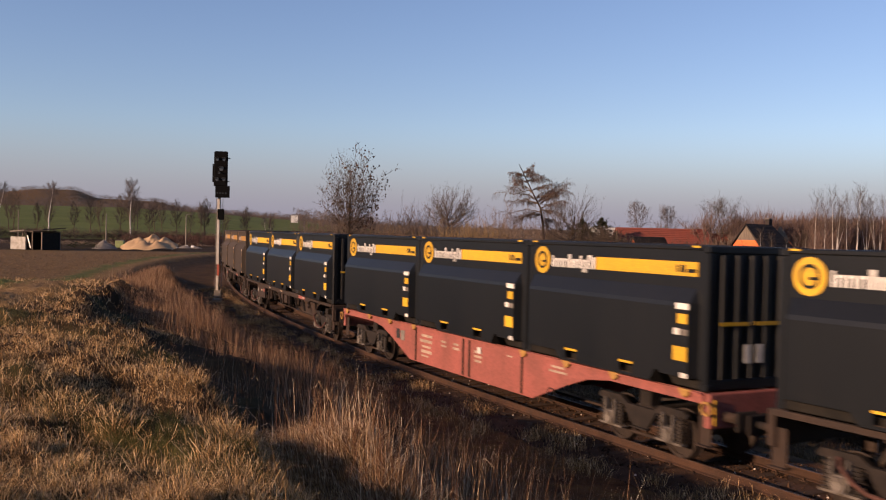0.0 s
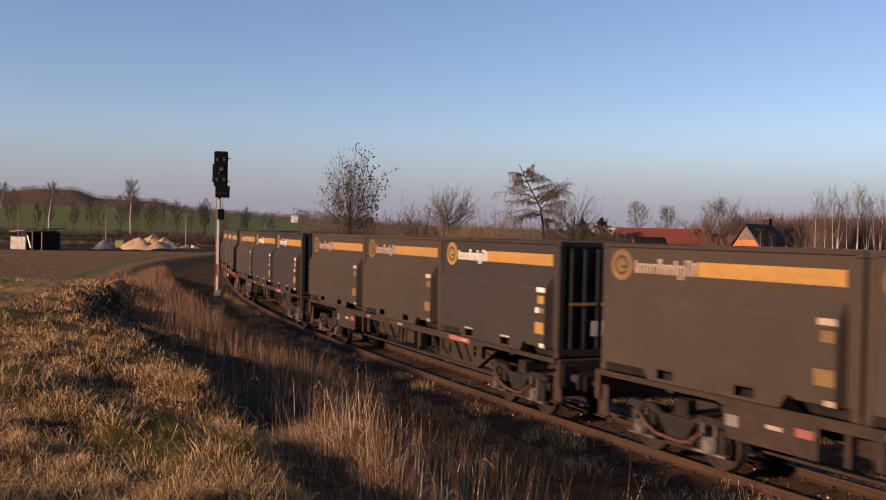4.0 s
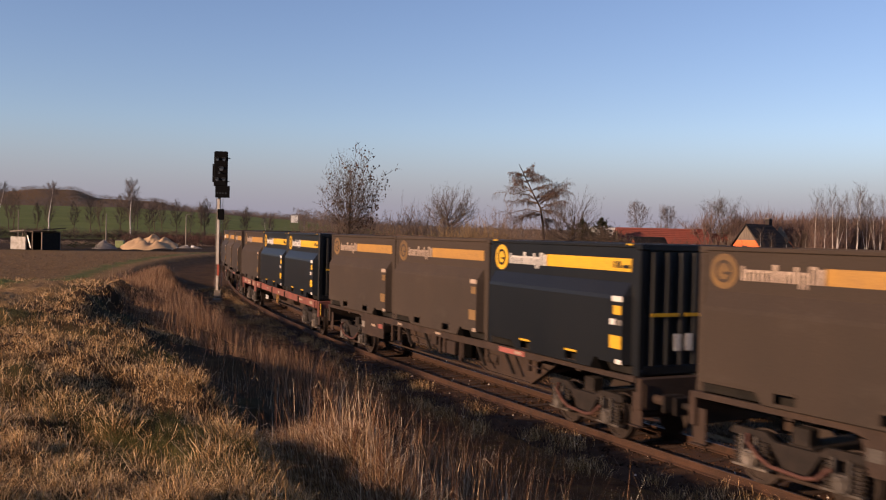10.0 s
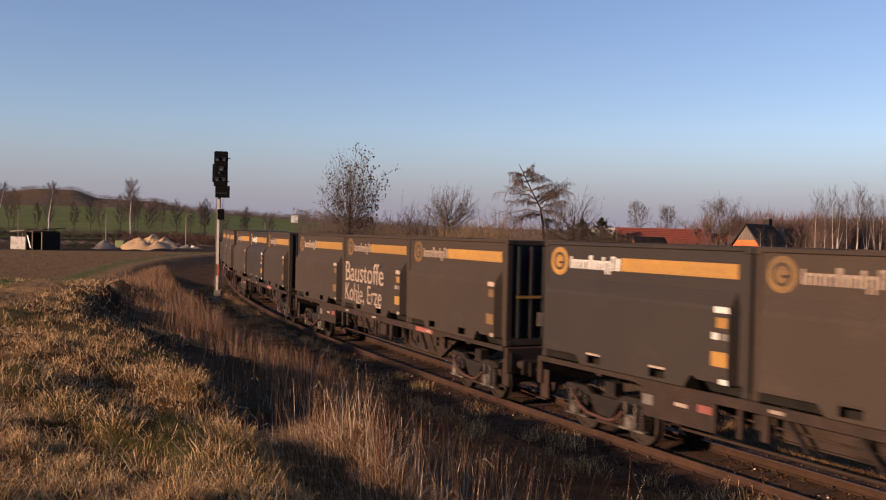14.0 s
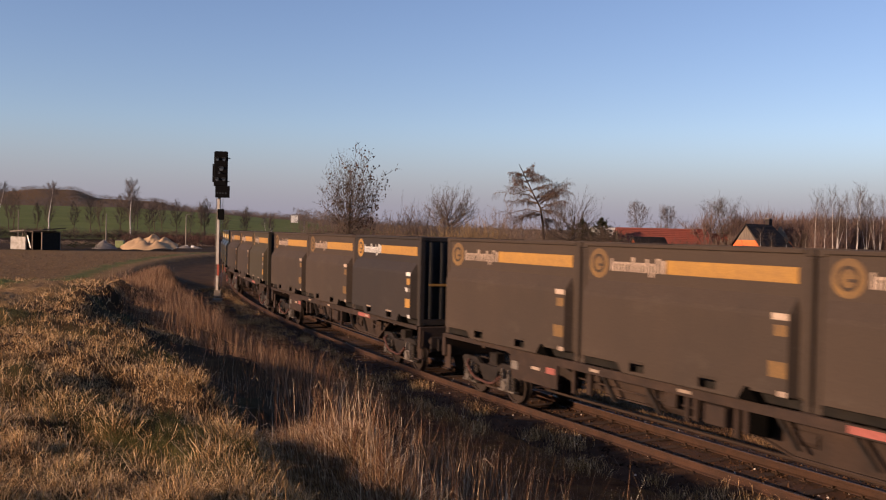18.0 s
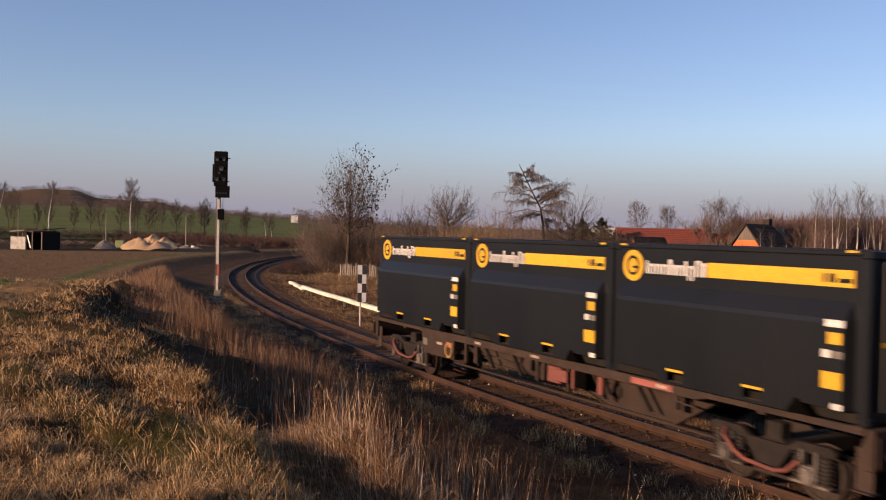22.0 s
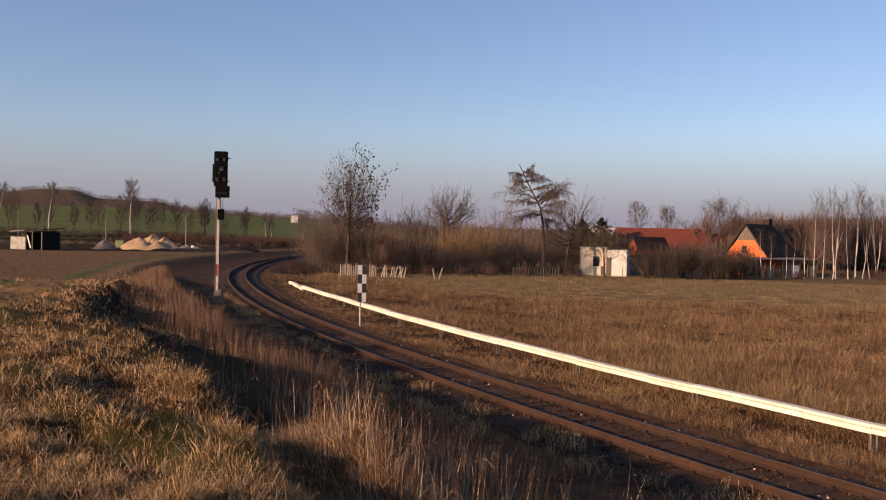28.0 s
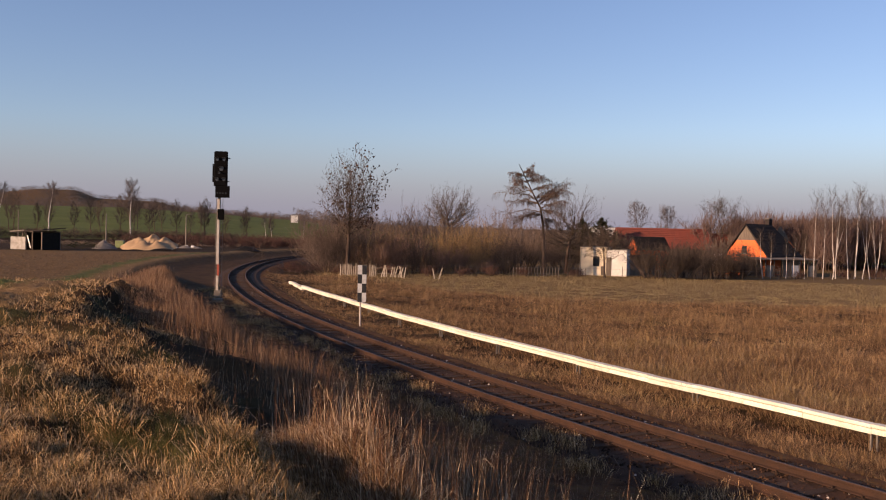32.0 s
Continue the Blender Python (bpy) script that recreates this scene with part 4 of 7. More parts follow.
    for x in (-7.1, -4.0, -1.3, 1.3, 4.0, 7.1):
        part("cross_bearer", boxed((x, 0, 1.36), (0.16, 2.46, 0.14), 0.01), M_UNDER, wagon)
    part("air_tank", tubed((-1.2, -0.75, 0.98), (0.0, -0.75, 0.98), 0.2, 16), M_UNDER, wagon)
    part("brake_cylinder", tubed((2.3, -0.7, 0.95), (2.9, -0.7, 0.95), 0.17, 14), M_UNDER, wagon)
    part("brake_rod", tubed((-6.0, -0.2, 0.38), (6.0, -0.2, 0.38), 0.03, 8), M_UNDER, wagon)
    return wagon, spinners


BLACK_L = "clean black bulk container with yellow stripe and plates"
BROWN_L = "dust-brown bulk container with faded orange stripe"
PLAN = [  # style of the wagon, then its containers from the rear: b black, d dusty brown, g dark grey, o olive, w with words
    ("truss", "bbb"), ("belly", "bbb"), ("truss", "bbb"), ("truss", "ddd"), ("truss", "ddg"), ("truss", "dgg"), ("medium", "ddd"), ("truss", "ddg"), ("truss", "ddb"),
    ("medium", "dbb"), ("truss", "gdd"), ("truss", "dwd"), ("truss", "dgd"), ("truss", "ddd"), ("truss", "ddg"), ("truss", "ddo"), ("last", "bbb")]
SPEED, PITCH, REAR0 = 13.599, 19.74, 21.356
# how far each wagon stands from its even place, by the slack in the couplings
SLACK = (0.09, 0.09, 0.05, -0.17, -0.18, -0.2, -0.21, -0.3, -0.26, -0.22, -0.2, -0.15, -0.12, -0.2, -0.02, -0.12, -0.06)
train = []


def build_train():
    kinds = {
        "b": lambda: build_container(M_BLACK, M_YELLOW, M_YELLOW, M_WHITE, clean=True, label=BLACK_L),
        "d": lambda: build_container(M_BROWN, M_ORANGE, M_FADED, M_CREAM, label=BROWN_L, plates=False),
        "g": lambda: build_container(M_GREY, M_ORANGE, M_ORANGE, M_WHITE, label="grey-brown bulk container with orange stripe and bright badge"),
        "o": lambda: build_container(M_OLIVE, M_ORANGE, M_FADED, M_CREAM, label="olive-brown dusty bulk container with faded orange stripe"),
        "w": lambda: build_container(M_BROWN, M_ORANGE, M_FADED, M_CREAM, "Baustoffe/Kohle, Erze", label="dust-brown bulk container with large faded words"),
    }
    styles = {
        "truss": lambda: build_wagon("truss", M_UNDER, "grimy brown four-axle flat wagon with truss frame"),
        "belly": lambda: build_wagon("belly", M_RED, "faded red four-axle flat wagon with deep fish-belly sill"),
        "medium": lambda: build_wagon("medium", M_RED2, "dull red four-axle flat wagon with yellow handwheel"),
        "last": lambda: build_wagon("truss", M_UNDER, "grimy brown flat wagon with red brake gear at the train's tail", True),
    }
    made, wagons = {}, {}
    for k, (style, load) in enumerate(PLAN):
        if style not in wagons:
            wagons[style] = styles[style]()
            wagon, axles = wagons[style]
        else:
            wagon = copy_thing(wagons[style][0], Matrix())
            axles = [o for o in wagon.children_recursive if o.name.startswith("wheelset")]
        boxes = []
        for c in load:
            if c not in made:
                made[c] = kinds[c]()
                boxes.append(made[c])
            else:
                boxes.append(copy_thing(made[c], Matrix()))
        train.append((k - 1, wagon, axles, boxes))


build_train()


def wagon_pose(k, t):
    mid = REAR0 + PITCH * k + SLACK[k + 1] - SPEED * t - 9.14
    front, rear = track_point(mid - 7.1), track_point(mid + 7.1)
    d = front - rear
    m = (front + rear) / 2
    return pose(m.x, m.y, 0, 0, 0, math.degrees(math.atan2(d.y, d.x)))


def motions():
    """The train runs past at an even speed; its wheels turn."""
    times = [0.5 * i for i in range(65)]
    for k, wagon, axles, boxes in train:
        rows = [(t, wagon_pose(k, t)) for t in times]
        walk(wagon, rows)
        for i, b in enumerate(boxes):
            seat = Matrix.Translation((-6.11 + 6.11 * i, 0, 1.17))
            walk(b, [(t, m @ seat) for t, m in rows])
        # the wheels, while the wagon is in the nearer part of the bend
        t0 = max(0.0, (REAR0 + PITCH * k - 9.14 - 62) / SPEED)
        t1 = min(32.0, (REAR0 + PITCH * k + 4) / SPEED)
        f0, f1 = int(t0 * FPS), int(t1 * FPS) + 1
        for axle in axles:
            x = axle.matrix_basis.translation.copy()
            turn = lambda f: Matrix.Translation(x) @ pose(0, 0, 0, 0, math.degrees(SPEED / WHEEL_R * (f - f0) / FPS) % 360, 0)
            rows = [(0.0, turn(f0))] if f0 > 0 else []
            rows += [(f / FPS, turn(f)) for f in range(f0, f1 + 1)]
            if f1 < 960:
                rows.append((32.0, turn(f1)))
            walk(axle, rows)


# ---------------------------------------------------------------- beside the track
def build_trough():
    """A raised white cable trough on short posts along the far side of the track."""
    run = thing("cable_trough", "white raised cable trough on short grey posts beside the track", "cable trough")
    s, n = -9.0, 0
    rng = random.Random(2)
    off = lambda q: -float(np.interp(q, [-10, 41, 48, 56, 64, 72], [5.95, 5.8, 5.6, 5.15, 4.7, 4.5]))
    low = lambda q: float(np.interp(q, [-10, 4, 6, 9, 13, 20, 30, 60, 72], [-0.32, -0.32, -0.3, -0.3, -0.335, -0.305, -0.33, -0.42, -0.42]))
    body = lid = post = None
    while s < 69:
        step = 2.02
        a, b = track_point(s, off(s), low(s)), track_point(s + step, off(s + step), low(s + step))
        d = b - a
        tilt = rng.uniform(-0.012, 0.012)
        m = pose(a.x, a.y, a.z + tilt, 0, -math.degrees(math.atan2(d.z, d.xy.length)), math.degrees(math.atan2(d.y, d.x)) + rng.uniform(-0.25, 0.25))
        if s > 60:
            m = m @ pose(0, 0, rng.uniform(-0.16, -0.04), rng.uniform(-6, 6), rng.uniform(-1, 2), rng.uniform(-2.5, 2.5))
        if body is None:
            body = part("channel", boxed((1.0, 0, 0.125), (1.975, 0.24, 0.13), 0.01), M_TROUGH, run)
            lid = part("lid", boxed((1.0, 0, 0.245), (1.975, 0.27, 0.085), 0.01), M_TROUGH, run)
            body.matrix_basis = lid.matrix_basis = m
        else:
            again(body, "channel", m, run)
            again(lid, "lid", m @ Matrix.Translation((0, 0, rng.uniform(0, 0.008))), run)
        if n % 3 == 1:
            g = spot(a.x, a.y)
            if post is None:
                post = part("post", box(boxed((-0.06, -0.03, -0.2), (0.05, 0.07, 0.56), 0.008), (0.06, 0.03, -0.2), (0.05, 0.07, 0.56), 0.008), M_POST, run)
                post.matrix_basis = pose(a.x, a.y, a.z, 0, 0, math.degrees(math.atan2(d.y, d.x)))
            else:
                again(post, "post", pose(a.x, a.y, a.z, 0, 0, math.degrees(math.atan2(d.y, d.x))), run)
        s, n = s + step, n + 1


build_trough()


def build_signal():
    """A colour-light signal; its face looks along -y."""
    at = Vector((-13.82, 56.68, -0.36))
    sig = thing("railway_signal", "tall unlit black colour-light signal on a white mast", "railway signal", at=pose(*at, 0, 0, 4))
    part("foundation", boxed((0, 0, 0.1), (0.6, 0.6, 0.3), 0.03), M_POST, sig, "grey concrete foundation")
    part("mast", box(box(boxed((0, 0, 3.35), (0.16, 0.09, 6.3), 0.01), (-0.07, 0, 3.35), (0.02, 0.17, 6.3)), (0.07, 0, 3.35), (0.02, 0.17, 6.3)), M_POST, sig, "grey steel mast")
    part("mast_sign", boxed((-0.03, -0.1, 4.35), (0.15, 0.02, 4.0)), M_MAST, sig, "white mast sign")
    part("mast_sign", boxed((-0.03, -0.1, 1.05), (0.15, 0.02, 1.2)), M_MAST, sig, "white mast sign")
    part("mast_sign", boxed((0.02, -0.102, 2.0), (0.14, 0.02, 0.68)), M_MASTRED, sig, "faded red mast sign")
    part("cable_box", boxed((0.03, -0.14, 0.55), (0.42, 0.22, 0.4), 0.02), M_PICKET, sig, "pale cable box")
    part("small_shield", boxed((0.14, -0.16, 5.42), (0.42, 0.1, 0.66), 0.03), M_SIGNAL, sig)
    part("lower_screen", boxed((0.22, -0.2, 6.8), (0.86, 0.14, 0.72), 0.02), M_SIGNAL, sig)
    bm = boxed((0.1, -0.2, 8.2), (0.84, 0.14, 2.15), 0.06)
    head = part("signal_head", bm, M_SIGNAL, sig)
    part("rear_housing", boxed((0.1, 0.06, 8.2), (0.56, 0.34, 1.8), 0.04), M_SIGNAL, sig)
    part("side_arm", boxed((-0.38, 0.0, 7.95), (0.1, 0.2, 1.1), 0.02), M_SIGNAL, sig)
    part("bracket", tubed((0.5, -0.15, 8.85), (0.66, -0.15, 8.85), 0.03, 8), M_POST, sig)
    part("bracket", tubed((0.5, -0.15, 7.45), (0.62, -0.15, 7.45), 0.03, 8), M_POST, sig)
    for x, z, r in ((-0.12, 8.78, 0.1), (0.3, 8.78, 0.1), (0.14, 8.2, 0.13), (-0.12, 7.55, 0.1), (0.3, 7.55, 0.1), (0.02, 7.95, 0.05)):
        lens = part("lens", tubed((x, -0.27, z), (x, -0.29, z), r, 16), M_LENS, head)
        bm = bmesh.new()
        for k in range(9):
            a0, a1 = math.radians(20 + 140 * k / 9), math.radians(20 + 140 * (k + 1) / 9)
            q = [(x + rr * math.cos(a), z + rr * math.sin(a)) for rr, a in ((r + 0.03, a0), (r + 0.03, a1), (r + 0.01, a1), (r + 0.01, a0))]
            prism(bm, q, "y", -0.27, -0.46)
        part("hood", bm, M_BOARDB, head)
    for x in (-0.08, 0.08, 0.26, 0.44):
        part("lamp", tubed((x, -0.27, 6.72), (x, -0.285, 6.72), 0.04, 10), M_LENS, head)
    rungs = [0.9 + 0.36 * i for i in range(15)]
    first = part("ladder_rung", tubed((-0.2, 0.16, 0), (0.2, 0.16, 0), 0.012, 6), M_POST, sig)
    first.matrix_basis = Matrix.Translation((0, 0, rungs[0]))
    for z in rungs[1:]:
        again(first, "ladder_rung", Matrix.Translation((0, 0, z)), sig)
    for x in (-0.2, 0.2):
        part("ladder_rail", tubed((x, 0.16, 0.7), (x, 0.16, 6.4), 0.016, 6), M_POST, sig)


build_signal()


def build_marker():
    at = spot(-4.01, 45.32)
    mk = thing("checker_board", "black and white checkered track marker on a white post", "track sign", at=pose(*at, 0, 0, 6))
    part("post", tubed((0.0, 0, -0.2), (0.0, 0, 2.6), 0.045, 10), M_MAST, mk)
    part("backing", boxed((0.06, -0.055, 2.12), (0.44, 0.02, 1.84), 0.004), M_POST, mk)
    w = b = None
    for i in range(4):
        for j in range(2):
            c = (-0.045 + 0.21 * j, -0.0695, 2.79 - 0.45 * i)
            light = (i + j) % 2 == 0
            base = w if light else b
            if base is None:
                o = part("square", boxed((0, 0, 0), (0.208, 0.008, 0.448)), M_BOARDW if light else M_BOARDB, mk)
                o.matrix_basis = Matrix.Translation(c)
                if light:
                    w = o
                else:
                    b = o
            else:
                again(base, "square", Matrix.Translation(c), mk)


build_marker()


# ---------------------------------------------------------------- buildings
def window(parent, x, y, z, w, h, wall_dir=-1, mat=None):
    """A framed pane in a wall that looks along -y (or +y)."""
    fr = part("window_frame", box(box(box(boxed((x, y, z + h / 2), (w + 0.14, 0.1, 0.08)), (x, y, z - h / 2), (w + 0.14, 0.14, 0.07)), (x - w / 2, y, z), (0.08, 0.1, h)), (x + w / 2, y, z), (0.08, 0.1, h)), M_WHITEWALL, parent)
    part("pane", boxed((x, y + 0.02, z), (w, 0.03, h)), M_GLASS, fr)


def roof_slab(bm, a, b, c, d, t=0.14):
    """A thick plate over four corners."""
    n = (Vector(b) - Vector(a)).cross(Vector(d) - Vector(a)).normalized() * t
    lo = [bm.verts.new(Vector(p) - n) for p in (a, b, c, d)]
    hi = [bm.verts.new(p) for p in (a, b, c, d)]
    bm.faces.new(hi)
    bm.faces.new(lo[::-1])
    for i in range(4):
        bm.faces.new((lo[i], lo[(i + 1) % 4], hi[(i + 1) % 4], hi[i]))
    return bm


def tiled(house, L, W, eave, top, hip0, hip1, mat, over=0.35):
    """Two roof planes with a ridge along x; hips cut the ends by the given lengths."""
    h = top - eave
    for sy in (-1, 1):
        y = sy * (W / 2 + over)
        e = eave - over * h / (W / 2)
        pts = [(-L / 2 - over, y, e), (L / 2 + over, y, e), (L / 2 + over - hip1, 0, top), (-L / 2 - over + hip0, 0, top)]
        if sy > 0:
            pts = [pts[1], pts[0], pts[3], pts[2]]
        roof = part("roof", roof_slab(bmesh.new(), *pts), mat, house)
        n = 11
        for i in range(1, n):
            f = i / n
            z = e + (top - e) * f
            yy = y * (1 - f)
            x0 = -L / 2 - over + hip0 * f
            x1 = L / 2 + over - hip1 * f
            part("roof_course", boxed(((x0 + x1) / 2, yy, z + 0.02), (x1 - x0, 0.16, 0.05)), mat, roof)
    for hip, sx in ((hip0, -1), (hip1, 1)):
        if hip > 0.01:
            x = sx * (L / 2 + over)
            e = eave - over * h / (W / 2)
            bm = bmesh.new()
            v = [bm.verts.new(p) for p in ((x, -W / 2 - over, e), (x, W / 2 + over, e), (x - sx * hip, 0, top))]
            u = [bm.verts.new(p) for p in ((x - sx * 0.12, -W / 2 - over, e - 0.1), (x - sx * 0.12, W / 2 + over, e - 0.1), (x - sx * hip - sx * 0.1, 0, top - 0.15))]
            bm.faces.new(v)
            bm.faces.new(u[::-1])
            for i in range(3):
                bm.faces.new((v[i], v[(i + 1) % 3], u[(i + 1) % 3], u[i]))
            bmesh.ops.recalc_face_normals(bm, faces=bm.faces)
            part("hip", bm, mat, house)


def build_orange_house():
    h = thing("house", "orange rendered house with a steep dark tiled roof", "house", at=pose(47.6, 137.0, -0.85, 0, 0, 37))
    L, W, E, T = 8.4, 7.4, 2.9, 7.5
    for sy in (-1, 1):
        part("wall", boxed((0, sy * (W / 2 - 0.15), E / 2), (L, 0.3, E)), M_ORANGEWALL, h)
    for sx in (-1, 1):
        pts = [(-W / 2 + 0.31, 0), (W / 2 - 0.31, 0), (W / 2 - 0.31, E), (W / 2 - 2.2, E + 2.2), (-W / 2 + 2.2, E + 2.2), (-W / 2 + 0.31, E)]
        part("gable_wall", prismed(pts, "x", sx * L / 2 - 0.15, sx * L / 2 + 0.15), M_ORANGEWALL, h)
        part("gable_boards", prismed([(-W / 2 + 2.1, E + 2.2), (W / 2 - 2.1, E + 2.2), (0.12, T - 0.25), (-0.12, T - 0.25)], "x", sx * (L / 2) - 0.1, sx * (L / 2) + 0.12), M_WOOD, h)
    tiled(h, L, W, E, T, 0.0, 2.6, M_DARKROOF)
    ch = part("chimney", boxed((1.6, 0.3, T + 0.1), (0.8, 0.7, 1.4), 0.03), M_DARKROOF, h)
    part("chimney_cap", boxed((1.6, 0.3, T + 0.85), (0.95, 0.85, 0.12), 0.02), M_POST, ch)
    for y, z in ((-1.3, 1.4), (1.3, 1.4), (0.2, 3.7)):
        pane = part("window", boxed((-L / 2 - 0.16, y, z), (0.06, 0.85, 1.15)), M_GLASS, h)
        part("window_sill", boxed((-L / 2 - 0.2, y, z - 0.62), (0.16, 1.0, 0.07)), M_WHITEWALL, pane)


def build_garden_house():
    h = thing("garden_house", "small orange garden house with a dark pitched roof", "house", at=pose(33.4, 150.0, -0.85, 0, 0, 25))
    L, W, E, T = 6.0, 2.9, 3.5, 5.3
    part("wall", boxed((0, 0, E / 2), (L, W - 0.05, E)), M_ORANGEWALL, h)
    for sx in (-1, 1):
        part("gable_wall", prismed([(-W / 2, E), (W / 2, E), (0, T - 0.1)], "x", sx * (L / 2 - 0.1) - 0.1, sx * (L / 2 - 0.1) + 0.1), M_ORANGEWALL, h)
    tiled(h, L, W, E, T, 0.0, 0.0, M_DARKROOF, 0.25)


def build_barn():
    h = thing("long_barn", "long building under a red tiled roof behind the bushes", "barn", at=pose(39.2, 166.0, -0.85, 0, 0, 4))
    L, W, E, T = 16.0, 9.0, 3.6, 6.9
    for sy in (-1, 1):
        part("wall", boxed((0, sy * (W / 2 - 0.15), E / 2), (L, 0.3, E)), M_WOOD, h)
    for sx in (-1, 1):
        part("gable_wall", prismed([(-W / 2 + 0.31, 0), (W / 2 - 0.31, 0), (W / 2 - 0.31, E), (0, T - 0.2), (-W / 2 + 0.31, E)], "x", sx * L / 2 - 0.15, sx * L / 2 + 0.15), M_WOOD, h)
    tiled(h, L, W, E, T, 0.0, 0.0, M_REDROOF)
    ext = thing("red_roof_annex", "lower red tiled roof beside the barn", "barn", at=pose(55.5, 172.0, -0.85, 0, 0, 4))
    part("wall", boxed((0, 0, 1.5), (12.0, 6.0, 3.0)), M_WHITEWALL, ext)
    tiled(ext, 12.0, 6.0, 3.0, 6.2, 0.0, 0.0, M_REDROOF)


def build_white_hut():
    h = thing("flat_roofed_hut", "weathered cream and white hut with a flat roof", "hut", at=pose(21.4, 121.3, -0.85, 0, 0, -18))
    part("wall", boxed((-1.3, 0, 1.85), (3.4, 4.0, 3.7)), M_CREAMWALL, h, "cream rendered wall")
    part("wall", boxed((1.72, -0.25, 1.7), (2.6, 3.4, 3.4)), M_WHITEWALL, h, "white rendered wall")
    part("roof", boxed((-1.3, 0, 3.75), (3.6, 4.2, 0.1), 0.01), M_POST, h)
    part("roof", boxed((1.78, -0.25, 3.46), (2.75, 3.6, 0.1), 0.01), M_POST, h)
    part("door", boxed((0.75, -1.98, 1.25), (0.6, 0.08, 2.4), 0.01), M_WOOD, h, "brown wooden door")
    part("window", boxed((-0.9, -2.03, 1.9), (0.8, 0.08, 1.3), 0.01), M_GLASS, h)
    part("drain_pipe", tubed((-2.9, -2.05, 0), (-2.9, -2.05, 3.6), 0.05, 8), M_POST, h)
    part("stain_board", boxed((0.0, -2.05, 0.7), (0.5, 0.06, 1.2), 0.01), M_WOOD, h)
    lean = thing("lean_to", "grey boarded lean-to with a low sloping roof", "shed", at=pose(26.5, 124.6, -0.85, 0, 0, 12))
    part("wall", boxed((0, 0, 1.15), (3.6, 3.0, 2.3)), M_PICKET, lean)
    part("roof", boxed((0, 0, 2.5), (3.9, 3.3, 0.1), 0.01, pose(0, 0, 0, 4, -3, 0)), M_DARKROOF, lean)
    for i in range(9):
        part("board", boxed((-1.7 + 0.42 * i, -1.52, 1.15), (0.38, 0.04, 2.2)), M_PICKET, lean)


def build_wood_shed():
    h = thing("wooden_shed", "long low wooden shed with open bays", "shed", at=pose(48.0, 131.4, -0.85, 0, 0, 24))
    part("roof", boxed((0, 0, 2.55), (11.4, 3.6, 0.14), 0.01, pose(0, 0, 0, 3, 0, 0)), M_WOOD, h)
    part("back_wall", boxed((0, 1.5, 1.25), (11, 0.1, 2.5)), M_WOOD, h)
    for i in range(8):
        x = -5.5 + 11 / 7 * i
        part("post", boxed((x, -1.5, 1.22), (0.14, 0.14, 2.44)), M_WOOD, h)
        if i in (1, 4, 6):
            part("panel", boxed((x + 0.75, -1.5, 0.85), (1.3, 0.05, 1.6)), M_PICKET if i != 4 else M_WHITEWALL, h)
        elif i in (3,):
            part("panel", boxed((x + 0.75, -1.5, 1.0), (1.3, 0.05, 2.0)), M_WOOD, h)


build_orange_house()
build_garden_house()
build_barn()
build_white_hut()
build_wood_shed()


def far_house(x, y, w, d, hgt, turn, label):
    g = spot(x, y)
    b = thing("distant_building", label, "building", at=pose(g.x, g.y, g.z, 0, 0, turn))
    part("wall", boxed((0, 0, hgt / 2), (w, d, hgt)), M_WHITEWALL, b)
    part("roof", boxed((0, 0, hgt + 0.15), (w + 0.4, d + 0.4, 0.3), 0.02), M_POST, b)
    n = max(2, int(w / 3)) if w > 8 else 0
    for i in range(n):
        for z in np.arange(1.6, hgt - 1, 3.0):
            part("window", boxed((-w / 2 + (i + 0.5) * w / n, -d / 2 - 0.03, float(z)), (w / n * 0.5, 0.06, 1.3)), M_GLASS, b)


far_house(-67.2, 415, 3.0, 5, 3.2, 10, "small white building beyond the green field")
far_house(109, 600, 26, 12, 9.5, 5, "distant white industrial hall")
far_house(131, 640, 10, 9, 8.0, 5, "distant pale building between trees")
far_house(168, 640, 9, 9, 7.0, 5, "distant pale building between trees")


# ---------------------------------------------------------------- the yard beyond the fields
def heap(name, x, y, rx, ry, h, mat, label, cat, seed, lobes=((0, 0, 1),)):
    rng = random.Random(seed)
    bm = bmesh.new()
    n, m = 56, 24
    g = spot(x, y, -0.1)
    rows = []
    for i in range(m + 1):
        f = i / m
        row = []
        for j in range(n):
            a = 2 * math.pi * j / n
            px, py = rx * f * math.cos(a), ry * f * math.sin(a)
            z = max(max(0.0, 1 - math.hypot((px / rx - lx) / lw, (py / ry - ly) / lw)) ** 0.9 * lw for lx, ly, lw in lobes) * h
            z += (0.3 * noise.noise((px * 0.7, py * 0.7, seed)) + 0.1 * noise.noise((px * 2.1, py * 2.1, seed))) * h * (1 - f)
            row.append(bm.verts.new((px, py, max(z, -0.05))))
        rows.append(row)
    for i in range(m):
        for j in range(n):
            k = (j + 1) % n
            if i == 0:
                if j == 0:
                    bmesh.ops.remove_doubles(bm, verts=rows[0], dist=0.001)
                    c = [v for v in bm.verts if v.co.xy.length < 0.001][0]
                bm.faces.new((c, rows[1][j], rows[1][k]))
            else:
                bm.faces.new((rows[i][j], rows[i + 1][j], rows[i + 1][k], rows[i][k]))
    bmesh.ops.recalc_face_normals(bm, faces=bm.faces)
    ob = part(name, bm, mat, None, "", True)
    ob.location = g
    return tagged(ob, label, cat)


